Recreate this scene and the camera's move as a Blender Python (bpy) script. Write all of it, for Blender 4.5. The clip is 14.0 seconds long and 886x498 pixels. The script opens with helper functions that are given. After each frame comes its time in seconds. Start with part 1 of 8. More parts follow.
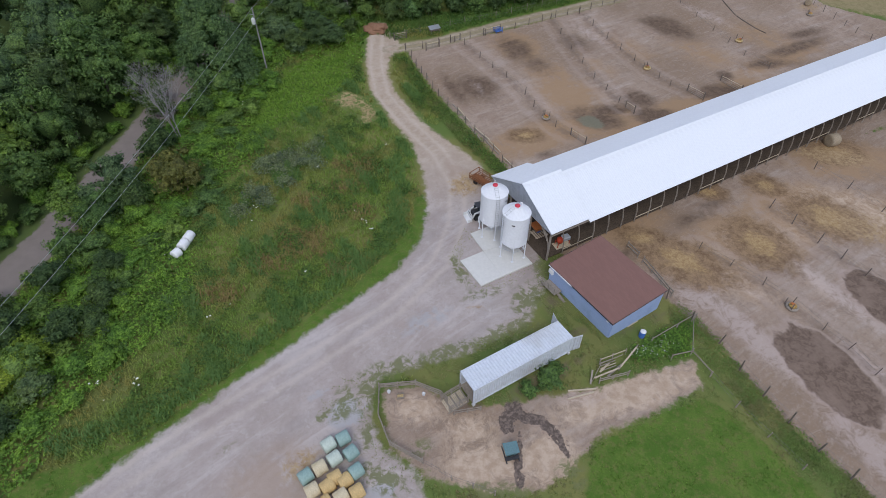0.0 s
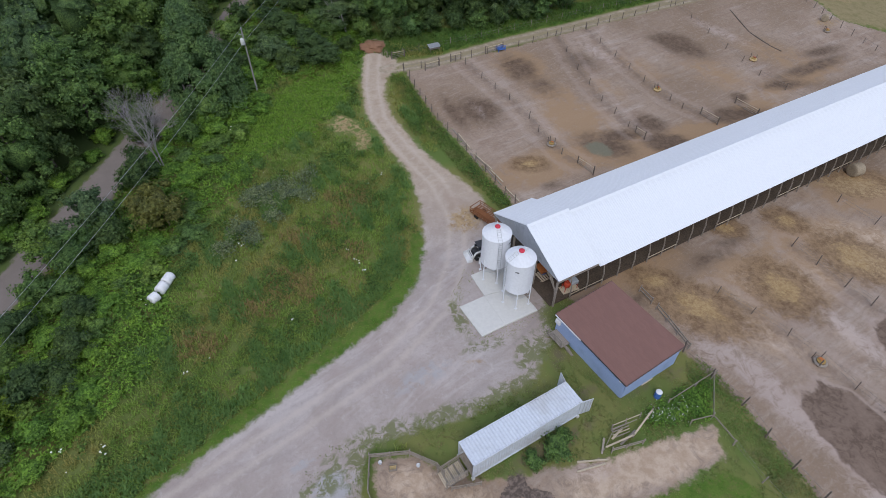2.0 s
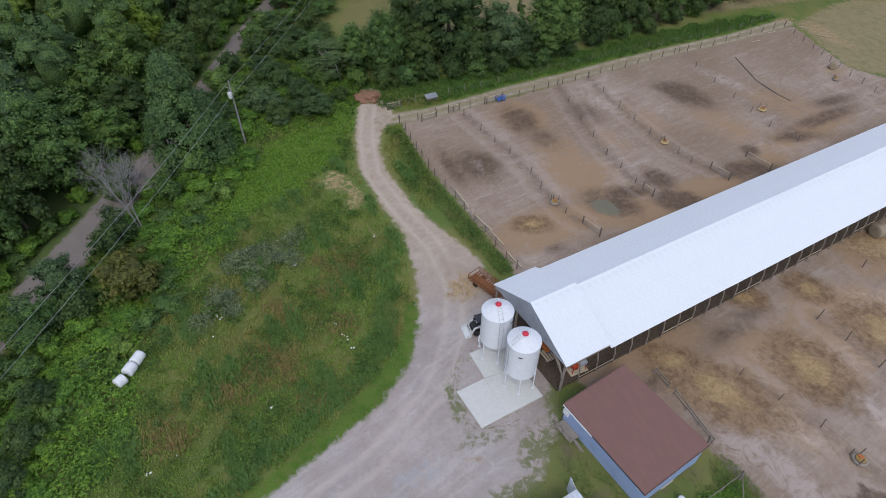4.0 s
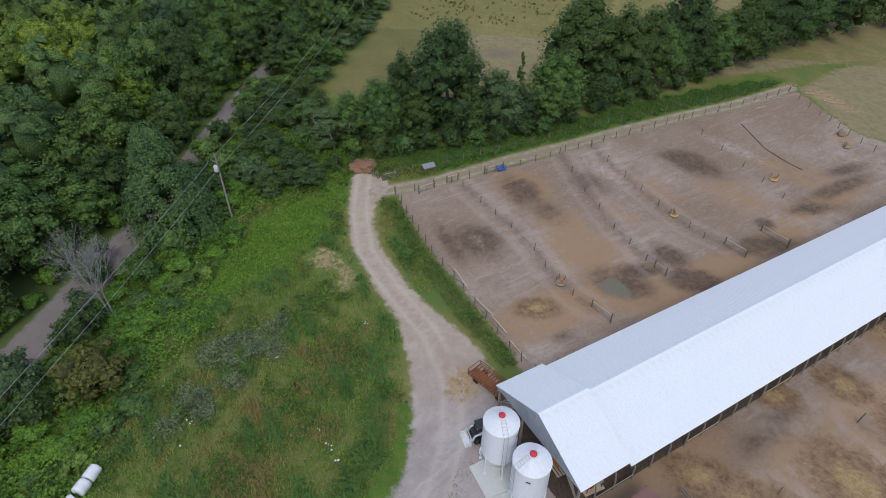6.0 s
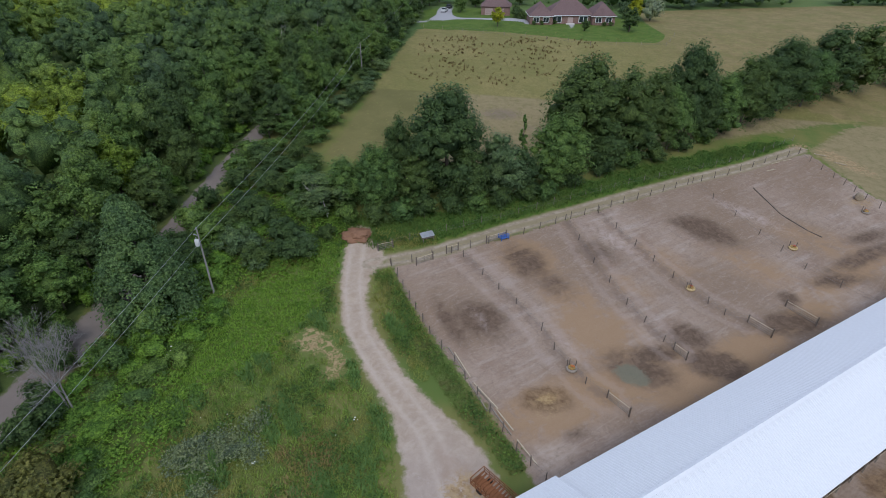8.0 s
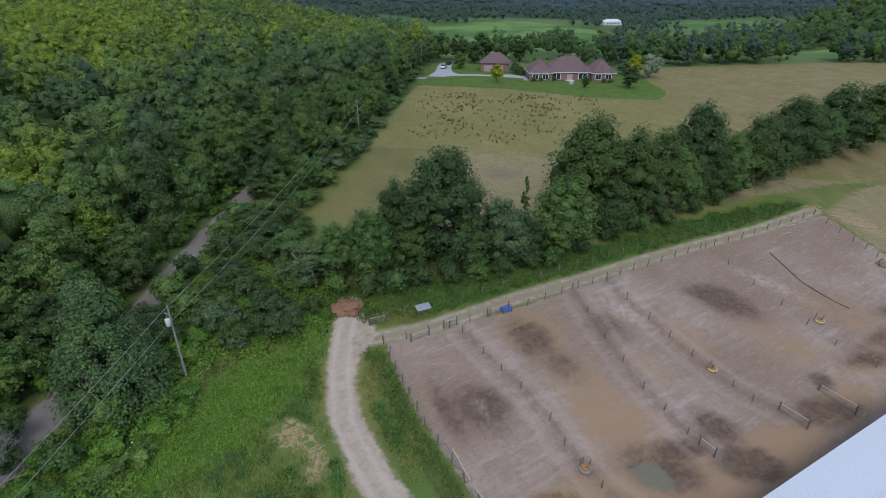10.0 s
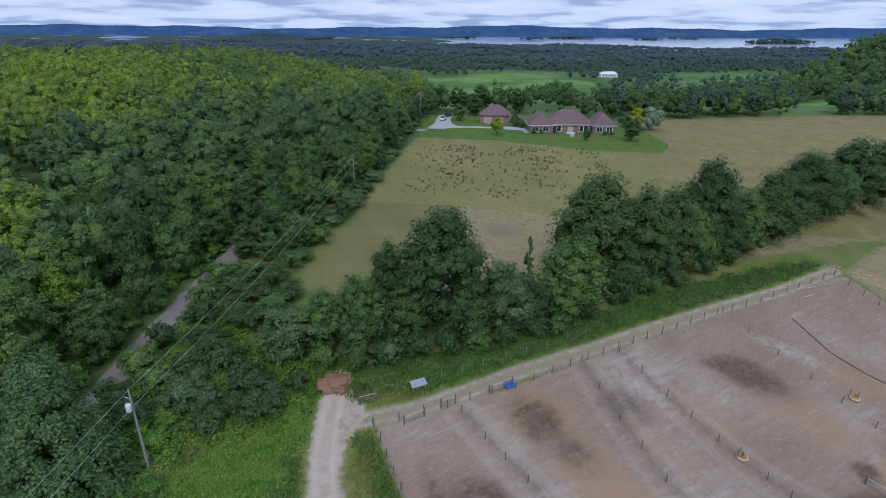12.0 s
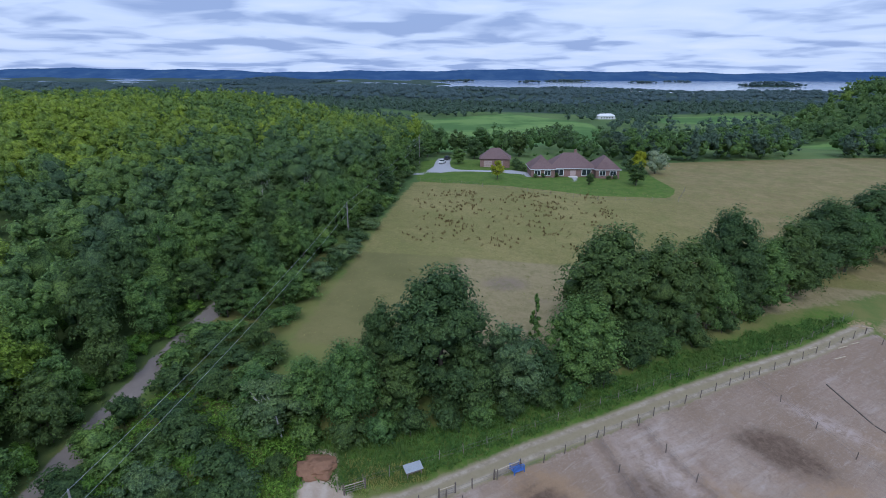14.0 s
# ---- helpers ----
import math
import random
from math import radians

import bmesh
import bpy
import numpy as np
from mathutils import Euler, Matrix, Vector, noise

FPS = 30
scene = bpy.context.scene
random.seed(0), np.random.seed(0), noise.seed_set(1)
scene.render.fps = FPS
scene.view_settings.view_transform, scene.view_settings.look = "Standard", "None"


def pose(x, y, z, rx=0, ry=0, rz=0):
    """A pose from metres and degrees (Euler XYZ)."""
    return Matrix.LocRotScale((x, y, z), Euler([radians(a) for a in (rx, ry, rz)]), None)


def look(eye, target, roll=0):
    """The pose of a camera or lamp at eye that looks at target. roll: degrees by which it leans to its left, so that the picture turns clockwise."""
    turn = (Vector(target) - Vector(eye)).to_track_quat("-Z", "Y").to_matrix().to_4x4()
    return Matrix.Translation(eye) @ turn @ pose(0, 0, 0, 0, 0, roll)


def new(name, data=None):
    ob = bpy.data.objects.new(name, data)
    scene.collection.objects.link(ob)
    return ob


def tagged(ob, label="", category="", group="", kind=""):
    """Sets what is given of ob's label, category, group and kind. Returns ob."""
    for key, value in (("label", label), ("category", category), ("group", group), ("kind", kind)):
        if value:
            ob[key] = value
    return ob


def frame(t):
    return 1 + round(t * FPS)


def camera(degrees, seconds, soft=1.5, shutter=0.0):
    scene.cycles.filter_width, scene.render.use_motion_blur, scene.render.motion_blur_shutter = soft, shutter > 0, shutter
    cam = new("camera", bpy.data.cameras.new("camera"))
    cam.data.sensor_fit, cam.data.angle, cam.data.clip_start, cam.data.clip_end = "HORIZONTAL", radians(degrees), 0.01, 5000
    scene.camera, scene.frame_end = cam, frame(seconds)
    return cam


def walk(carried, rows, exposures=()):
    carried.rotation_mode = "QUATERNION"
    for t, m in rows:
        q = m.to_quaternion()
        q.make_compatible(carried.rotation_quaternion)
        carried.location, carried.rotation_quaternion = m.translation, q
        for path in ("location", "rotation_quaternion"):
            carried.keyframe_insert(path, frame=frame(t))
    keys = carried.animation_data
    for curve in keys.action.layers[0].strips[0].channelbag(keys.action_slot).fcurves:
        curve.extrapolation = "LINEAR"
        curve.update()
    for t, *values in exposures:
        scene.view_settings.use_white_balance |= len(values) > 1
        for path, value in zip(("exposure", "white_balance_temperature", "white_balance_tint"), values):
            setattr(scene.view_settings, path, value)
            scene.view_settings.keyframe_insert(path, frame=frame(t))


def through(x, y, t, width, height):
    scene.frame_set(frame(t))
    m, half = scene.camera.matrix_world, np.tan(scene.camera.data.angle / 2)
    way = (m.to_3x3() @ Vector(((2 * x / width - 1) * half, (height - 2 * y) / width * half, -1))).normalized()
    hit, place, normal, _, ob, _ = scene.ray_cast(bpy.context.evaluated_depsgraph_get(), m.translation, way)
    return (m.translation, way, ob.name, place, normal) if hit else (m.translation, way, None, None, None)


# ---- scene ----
cam = camera(78.4, 14.0, soft=0.9)
PATH = [
    (0, (1.381, 0.77, 48.782), (1.316, 2.185, 47.371), -0.2),
    (0.5, (1.285, 2.587, 48.77), (1.22, 4.002, 47.358), -0.1),
    (1, (1.267, 4.347, 48.789), (1.201, 5.762, 47.377), -0.1),
    (1.5, (1.369, 6.067, 48.854), (1.3, 7.483, 47.443), -0.2),
    (2, (1.465, 7.831, 48.888), (1.394, 9.25, 47.48), -0.2),
    (2.5, (1.524, 9.64, 48.921), (1.452, 11.067, 47.521), -0.2),
    (3, (1.549, 11.479, 48.952), (1.476, 12.922, 47.569), -0.2),
    (3.2, (1.551, 12.216, 48.962), (1.478, 13.668, 47.588), -0.2),
    (5.3, (1.561, 20.047, 49.18), (1.485, 21.609, 47.933), 0.0),
    (5.5, (1.552, 20.796, 49.187), (1.476, 22.37, 47.955), -0.0),
    (6, (1.491, 22.651, 49.198), (1.413, 24.249, 47.999), 0.0),
    (6.5, (1.515, 24.433, 49.181), (1.434, 26.058, 48.017), -0.1),
    (7, (1.472, 26.245, 49.166), (1.39, 27.894, 48.038), -0.1),
    (7.5, (1.359, 28.122, 49.185), (1.277, 29.795, 48.092), -0.1),
    (8, (1.236, 29.993, 49.212), (1.154, 31.688, 48.154), -0.0),
    (8.5, (1.13, 31.87, 49.259), (1.048, 33.586, 48.236), 0.1),
    (8.7, (1.119, 32.608, 49.266), (1.037, 34.334, 48.259), -0.0),
    (11, (1.434, 41.039, 49.355), (1.344, 42.854, 48.519), 0.1),
    (11.5, (1.357, 42.758, 49.374), (1.266, 44.59, 48.578), 0.1),
    (12, (1.248, 44.468, 49.396), (1.158, 46.317, 48.637), 0.2),
    (12.5, (1.154, 46.302, 49.391), (1.065, 48.166, 48.67), 0.2),
    (13, (1.075, 48.242, 49.399), (0.985, 50.12, 48.715), 0.2),
    (13.5, (1.039, 50.285, 49.413), (0.948, 52.174, 48.764), 0.2),
    (14, (1.011, 52.459, 49.461), (0.92, 54.356, 48.835), 0.2),
]
walk(cam, [(t, look(eye, target, roll)) for t, eye, target, roll in PATH], [(0, -0.05, 6550, 10), (7.5, -0.08, 6450, 9), (11, -0.06, 6000, 9), (14, -0.04, 5650, 9)])

# ---- daylight: an overcast summer sky with broken cloud bands ----
world = bpy.data.worlds.new("overcast_sky")
scene.world = world
world.use_nodes = True
wt = world.node_tree
wt.nodes.clear()


def wnode(kind, operation=""):
    n = wt.nodes.new(kind)
    if operation:
        n.operation = operation
    return n


SUN_HIGH, SUN_TURN = 50.0, 180.0
sky = wnode("ShaderNodeTexSky")
sky.sky_type, sky.sun_disc = "NISHITA", False
sky.sun_elevation, sky.sun_rotation = radians(SUN_HIGH), radians(SUN_TURN)
sky.air_density, sky.dust_density, sky.ozone_density = 1.2, 2.0, 1.5
coord = wnode("ShaderNodeTexCoord")
# Clouds lie on a level layer, so they narrow towards the horizon.
axes = wnode("ShaderNodeSeparateXYZ")
wt.links.new(coord.outputs["Generated"], axes.inputs[0])
above = wnode("ShaderNodeMath", "MAXIMUM")
wt.links.new(axes.outputs["Z"], above.inputs[0])
above.inputs[1].default_value = 0.0
lifted = wnode("ShaderNodeMath", "ADD")
wt.links.new(above.outputs[0], lifted.inputs[0])
lifted.inputs[1].default_value = 0.10
layer = wnode("ShaderNodeVectorMath", "SCALE")
inverse = wnode("ShaderNodeMath", "DIVIDE")
inverse.inputs[0].default_value = 1.0
wt.links.new(lifted.outputs[0], inverse.inputs[1])
flat = wnode("ShaderNodeCombineXYZ")
wt.links.new(axes.outputs["X"], flat.inputs["X"])
wt.links.new(axes.outputs["Y"], flat.inputs["Y"])
wt.links.new(flat.outputs[0], layer.inputs[0])
wt.links.new(inverse.outputs[0], layer.inputs["Scale"])


def cloud_noise(scale, detail, shift):
    moved = wnode("ShaderNodeMapping")
    moved.inputs["Location"].default_value = (shift, shift * 0.6, shift * 0.3)
    wt.links.new(layer.outputs[0], moved.inputs["Vector"])
    n = wnode("ShaderNodeTexNoise")
    n.inputs["Scale"].default_value, n.inputs["Detail"].default_value, n.inputs["Roughness"].default_value = scale, detail, 0.44
    n.inputs["Distortion"].default_value = 0.35
    wt.links.new(moved.outputs[0], n.inputs["Vector"])
    return n.outputs["Fac"]


puffs = wnode("ShaderNodeTexVoronoi")
puffs.feature = "SMOOTH_F1"
puffs.inputs["Scale"].default_value, puffs.inputs["Smoothness"].default_value, puffs.inputs["Randomness"].default_value = 1.15, 0.7, 1.0
swirl = wnode("ShaderNodeMix")
swirl.data_type, swirl.blend_type = "RGBA", "ADD"
swirl.inputs["Factor"].default_value = 0.9
twist = wnode("ShaderNodeTexNoise")
twist.inputs["Scale"].default_value, twist.inputs["Detail"].default_value = 1.6, 4.0
wt.links.new(layer.outputs[0], twist.inputs["Vector"])
wt.links.new(layer.outputs[0], swirl.inputs[6])
wt.links.new(twist.outputs["Color"], swirl.inputs[7])
wt.links.new(swirl.outputs[2], puffs.inputs["Vector"])
lumps = wnode("ShaderNodeMath", "MULTIPLY_ADD")
wt.links.new(puffs.outputs["Distance"], lumps.inputs[0])
lumps.inputs[1].default_value, lumps.inputs[2].default_value = -0.11, 0.075
clouds = wnode("ShaderNodeMath", "MULTIPLY_ADD")
wt.links.new(cloud_noise(1.15, 4.0, 5.3), clouds.inputs[0])
clouds.inputs[1].default_value = 0.92
wt.links.new(lumps.outputs[0], clouds.inputs[2])
bands = wnode("ShaderNodeValToRGB")
for stop, (at, c) in zip((bands.color_ramp.elements[0], bands.color_ramp.elements[1], bands.color_ramp.elements.new(0.5)),
                         ((0.37, (0.38, 0.475, 0.74, 1)), (0.61, (1.00, 1.06, 1.22, 1)), (0.50, (0.70, 0.79, 1.02, 1)))):
    stop.position, stop.color = at, c
wt.links.new(clouds.outputs[0], bands.inputs[0])
tint = wnode("ShaderNodeMix")
tint.data_type = "RGBA"
tint.inputs["Factor"].default_value = 0.92
scaled = wnode("ShaderNodeMix")
scaled.data_type, scaled.blend_type = "RGBA", "MULTIPLY"
scaled.inputs["Factor"].default_value = 1.0
wt.links.new(sky.outputs[0], scaled.inputs[6])
scaled.inputs[7].default_value = (0.1, 0.1, 0.1, 1)
wt.links.new(scaled.outputs[2], tint.inputs[6])
wt.links.new(bands.outputs[0], tint.inputs[7])
glow = wnode("ShaderNodeBackground")
glow.inputs["Strength"].default_value = 0.95
wt.links.new(tint.outputs[2], glow.inputs["Color"])
end = wnode("ShaderNodeOutputWorld")
wt.links.new(glow.outputs[0], end.inputs["Surface"])

sun = new("sun", bpy.data.lights.new("sun", "SUN"))
sun.data.energy, sun.data.angle, sun.data.color = 1.4, radians(25), (1.0, 0.97, 0.92)
sun.rotation_euler = (radians(90 - SUN_HIGH), 0, radians(180 - SUN_TURN))
scene.view_settings.exposure = 0.15

# ---- small tools ----
def part(name, bm, material, parent=None, label=""):
    """Links a bmesh as one mesh object, under parent where there is one."""
    me = bpy.data.meshes.new(name)
    bm.to_mesh(me)
    bm.free()
    me.materials.append(material)
    ob = new(name, me)
    ob.parent = parent
    if label:
        ob["label"] = label
    return ob


def sheet(name, verts, faces, material, parent=None, smooth=False, normals=None):
    """Links plain arrays of corners and faces as one mesh object; normals: one for each corner, for soft shading."""
    me = bpy.data.meshes.new(name)
    verts = np.asarray(verts, dtype=np.float32)
    faces = np.asarray(faces, dtype=np.int32)
    n, k = faces.shape
    me.vertices.add(len(verts))
    me.vertices.foreach_set("co", verts.ravel())
    me.loops.add(n * k)
    me.loops.foreach_set("vertex_index", faces.ravel())
    me.polygons.add(n)
    me.polygons.foreach_set("loop_start", np.arange(0, n * k, k, dtype=np.int32))
    me.polygons.foreach_set("loop_total", np.full(n, k, dtype=np.int32))
    if smooth or normals is not None:
        me.polygons.foreach_set("use_smooth", np.ones(n, dtype=bool))
    me.update(calc_edges=True)
    if normals is not None:
        me.normals_split_custom_set_from_vertices(np.asarray(normals, dtype=np.float32))
    me.materials.append(material)
    ob = new(name, me)
    ob.parent = parent
    return ob


def share(name, me, parent, m):
    """One more object on the same mesh, at the pose m within its parent."""
    ob = new(name, me)
    ob.parent = parent
    ob.matrix_basis = m
    return ob


def thing(name, m, label, category, group="", kind=""):
    """The empty at a thing's base, to which its parts belong."""
    ob = new(name)
    ob.matrix_basis = m
    ob.empty_display_size = 0.3
    return tagged(ob, label, category, group, kind)


def box(bm, sx, sy, sz, m=Matrix(), bevel=0.0):
    """A box centred on m's origin."""
    made = bmesh.ops.create_cube(bm, size=1.0, matrix=m @ Matrix.Diagonal((sx, sy, sz, 1)))["verts"]
    if bevel:
        edges = list({e for v in made for e in v.link_edges})
        bmesh.ops.bevel(bm, geom=edges, offset=bevel, segments=1, affect="EDGES", profile=0.5)
    return bm


def rod(bm, a, b, r, r2=None, seg=8, caps=True):
    """A round bar from a to b."""
    a, b = Vector(a), Vector(b)
    d = b - a
    m = Matrix.Translation((a + b) / 2) @ d.to_track_quat("Z", "Y").to_matrix().to_4x4()
    bmesh.ops.create_cone(bm, cap_ends=caps, segments=seg, radius1=r, radius2=r if r2 is None else r2, depth=d.length, matrix=m)
    return bm


def beam(bm, a, b, w, h, bevel=0.0):
    """A square bar from a to b, w wide and h high."""
    a, b = Vector(a), Vector(b)
    d = b - a
    m = Matrix.Translation((a + b) / 2) @ d.to_track_quat("X", "Z").to_matrix().to_4x4()
    return box(bm, d.length, w, h, m, bevel)


def lathe(bm, profile, seg=24, m=Matrix(), cap=True):
    """A body turned round z from (radius, height) pairs, bottom to top."""
    rings = []
    for r, z in profile:
        rings.append([bm.verts.new(m @ Vector((r * math.cos(2 * math.pi * k / seg), r * math.sin(2 * math.pi * k / seg), z))) for k in range(seg)])
    for lo, hi in zip(rings, rings[1:]):
        for k in range(seg):
            f = bm.faces.new((lo[k], lo[(k + 1) % seg], hi[(k + 1) % seg], hi[k]))
            f.smooth = True
    if cap:
        for ring, back in ((rings[-1], False), (rings[0], True)):
            lid = [bm.verts.new(v.co) for v in ring]
            bm.faces.new(lid[::-1] if back else lid)
    return bm


def pipe(bm, points, r, seg=6):
    """A bent round bar through the points."""
    for a, b in zip(points, points[1:]):
        rod(bm, a, b, r, seg=seg)
    return bm


def tube(bm, points, r, seg=5):
    """One unbroken bent bar through the points."""
    rings = []
    for k, c in enumerate(points):
        d = points[min(k + 1, len(points) - 1)] - points[max(k - 1, 0)]
        m = d.to_track_quat("Z", "Y").to_matrix()
        rings.append([bm.verts.new(c + m @ Vector((r * math.cos(2 * math.pi * j / seg), r * math.sin(2 * math.pi * j / seg), 0))) for j in range(seg)])
    for lo, hi in zip(rings, rings[1:]):
        for j in range(seg):
            bm.faces.new((lo[j], lo[(j + 1) % seg], hi[(j + 1) % seg], hi[j]))
    return bm


def B():
    return bmesh.new()


# ---- lie of the land ----
def ease(u):
    u = np.clip(u, 0.0, 1.0)
    return u * u * (3 - 2 * u)


LAKE = -19.0


def land(x, y):
    """Ground height: the yard is level, the fields climb to the house, then fall to the valley and the lake."""
    x, y = np.asarray(x, dtype=float), np.asarray(y, dtype=float)
    z = 15 * ease((y - 50 - 0.4 * x) / 160) - 0.012 * np.maximum(0, np.minimum(x, 200))
    z = z + 7.5 * ease((-x - 60) / 120) * ease((y - 90) / 150)
    crest = 275 + 170 * ease((-x - 20) / 160) + 15 * np.sin(x / 70)
    z = z - 26 * ease((y - crest) / 300)
    z = z + 43 * np.exp(-(((x - 305) / 66) ** 2 + ((y - 480) / 85) ** 2))
    roll = 3.5 * np.sin(x / 170 + 1.3) * np.sin(y / 210 + 0.4) + 2.0 * np.sin(x / 75 + y / 130)
    z = z + roll * ease((y - 330) / 300)
    shore = 2250 + 130 * np.sin(x / 310 + 0.6) + 70 * np.sin(x / 140) - 0.10 * np.abs(x)
    z = z - 14 * ease((y - shore + 420) / 480)
    for ix, iy, rx, ry, up in ISLANDS:
        z = z + up * np.exp(-(((x - ix) / rx) ** 2 + ((y - iy) / ry) ** 2))
    return z


ISLANDS = ((-1020, 2950, 120, 190, 18), (1420, 2750, 150, 60, 22), (330, 3200, 80, 40, 16), (620, 3550, 150, 50, 13),
           (1180, 3600, 220, 60, 13), (-40, 3450, 90, 40, 12), (980, 3350, 120, 40, 12))


def ground_at(x, y):
    return float(land(x, y))


def inside(px, py, poly, closed=True):
    """Signed distance to an outline, positive inside."""
    px, py = np.asarray(px, dtype=float), np.asarray(py, dtype=float)
    best = np.full(px.shape, 1e9)
    odd = np.zeros(px.shape, dtype=bool)
    pts = list(poly)
    for (ax, ay), (bx, by) in zip(pts, pts[1:] + pts[:1] if closed else pts[1:]):
        dx, dy = bx - ax, by - ay
        k = np.clip(((px - ax) * dx + (py - ay) * dy) / (dx * dx + dy * dy + 1e-12), 0, 1)
        best = np.minimum(best, np.hypot(px - ax - k * dx, py - ay - k * dy))
        if closed:
            cross = (ay > py) != (by > py)
            odd ^= cross & (px < (bx - ax) * (py - ay) / (by - ay + 1e-12) + ax)
    return np.where(odd, best, -best) if closed else best


def near_line(px, py, line):
    """Distance to an open line."""
    return inside(px, py, line, closed=False)

# ---- materials ----
class Paint:
    """A node material with short calls for the nodes that it needs."""

    def __init__(self, name, rough=0.8, metal=0.0, spec=0.3):
        self.m = bpy.data.materials.new(name)
        self.m.use_nodes = True
        self.t = self.m.node_tree
        self.bsdf = self.t.nodes["Principled BSDF"]
        self.bsdf.inputs["Roughness"].default_value = rough
        self.bsdf.inputs["Metallic"].default_value = metal
        self.bsdf.inputs["Specular IOR Level"].default_value = spec
        self.co = None

    def put(self, socket, v):
        if isinstance(v, (int, float)):
            socket.default_value = v
        elif isinstance(v, (tuple, list)):
            socket.default_value = (*v, 1.0) if len(v) == 3 and len(socket.default_value) == 4 else v
        else:
            self.t.links.new(v, socket)

    def place(self, scale=(1, 1, 1), turn=0.0, local=False):
        """Position in metres: in the world, or on the object."""
        if local:
            out = self.t.nodes.new("ShaderNodeTexCoord").outputs["Object"]
        else:
            out = self.t.nodes.new("ShaderNodeNewGeometry").outputs["Position"]
        if tuple(scale) == (1, 1, 1) and not turn:
            return out
        n = self.t.nodes.new("ShaderNodeMapping")
        n.vector_type = "TEXTURE"
        n.inputs["Rotation"].default_value = (0, 0, radians(turn))
        n.inputs["Scale"].default_value = tuple(1.0 / s for s in scale)
        self.t.links.new(out, n.inputs["Vector"])
        return n.outputs[0]

    def oval(self, cx, cy, a, b, turn=0.0):
        """How far inside an oval a place lies: 1 at its centre, 0 on its rim."""
        n = self.t.nodes.new("ShaderNodeMapping")
        n.vector_type = "TEXTURE"
        n.inputs["Location"].default_value = (cx, cy, 0)
        n.inputs["Rotation"].default_value = (0, 0, radians(turn))
        n.inputs["Scale"].default_value = (a, b, 1e5)
        self.t.links.new(self.place(), n.inputs["Vector"])
        far = self.t.nodes.new("ShaderNodeVectorMath")
        far.operation = "LENGTH"
        self.t.links.new(n.outputs[0], far.inputs[0])
        return self.calc("SUBTRACT", 1.0, far.outputs["Value"])

    def ovals(self, some):
        out = None
        for row in some:
            v = self.oval(*row)
            out = v if out is None else self.calc("MAXIMUM", out, v)
        return out

    def noise(self, scale, detail=4.0, rough=0.6, at=None, warp=0.0):
        n = self.t.nodes.new("ShaderNodeTexNoise")
        n.inputs["Scale"].default_value, n.inputs["Detail"].default_value = scale, detail
        n.inputs["Roughness"].default_value, n.inputs["Distortion"].default_value = rough, warp
        self.t.links.new(at if at is not None else self.place(), n.inputs["Vector"])
        return n.outputs["Fac"]

    def calc(self, op, a, b=0.0, c=None, clamp=False):
        n = self.t.nodes.new("ShaderNodeMath")
        n.operation, n.use_clamp = op, clamp
        self.put(n.inputs[0], a)
        self.put(n.inputs[1], b)
        if c is not None:
            self.put(n.inputs[2], c)
        return n.outputs[0]

    def span(self, v, lo, hi, a=0.0, b=1.0):
        n = self.t.nodes.new("ShaderNodeMapRange")
        n.interpolation_type = "SMOOTHSTEP"
        self.put(n.inputs["Value"], v)
        for key, w in (("From Min", lo), ("From Max", hi), ("To Min", a), ("To Max", b)):
            n.inputs[key].default_value = w
        return n.outputs[0]

    def mix(self, f, a, b, mode="MIX"):
        n = self.t.nodes.new("ShaderNodeMix")
        n.data_type, n.blend_type = "RGBA", mode
        self.put(n.inputs[0], f)
        self.put(n.inputs[6], a)
        self.put(n.inputs[7], b)
        return n.outputs[2]

    def ramp(self, f, *stops):
        n = self.t.nodes.new("ShaderNodeValToRGB")
        els = n.color_ramp.elements
        while len(els) < len(stops):
            els.new(0.5)
        for e, (at, c) in zip(els, stops):
            e.position, e.color = at, (*c, 1)
        self.put(n.inputs[0], f)
        return n.outputs[0]

    def attr(self, name):
        n = self.t.nodes.new("ShaderNodeAttribute")
        n.attribute_name = name
        return n.outputs["Fac"]

    def each(self):
        return self.t.nodes.new("ShaderNodeObjectInfo").outputs["Random"]

    def island(self):
        return self.t.nodes.new("ShaderNodeNewGeometry").outputs["Random Per Island"]

    def colour(self, c):
        self.put(self.bsdf.inputs["Base Color"], c)
        return self

    def gloss(self, r):
        self.put(self.bsdf.inputs["Roughness"], r)
        return self

    def bump(self, h, strength=0.4, depth=0.02):
        n = self.t.nodes.new("ShaderNodeBump")
        n.inputs["Strength"].default_value, n.inputs["Distance"].default_value = strength, depth
        self.put(n.inputs["Height"], h)
        self.t.links.new(n.outputs[0], self.bsdf.inputs["Normal"])
        return self


def plain(name, c, rough=0.6, metal=0.0, grain=30.0, vary=0.12, dirt=None, local=True, spec=0.3):
    """A coat of one colour with fine grain and larger stains."""
    p = Paint(name, rough, metal, spec)
    at = p.place(local=local)
    fine, broad = p.noise(grain, 5, 0.65, at), p.noise(grain * 0.07, 3, 0.6, at)
    lo, hi = tuple(v * (1 - vary) for v in c), tuple(min(1, v * (1 + vary)) for v in c)
    col = p.mix(p.span(fine, 0.3, 0.7), lo, hi)
    col = p.mix(p.span(broad, 0.5, 0.75, 0.0, 0.6), col, dirt or tuple(v * 0.7 for v in c))
    p.colour(col).bump(fine, 0.2, 0.004)
    p.gloss(p.span(broad, 0.3, 0.7, max(0.05, rough - 0.1), min(1, rough + 0.12)))
    return p.m


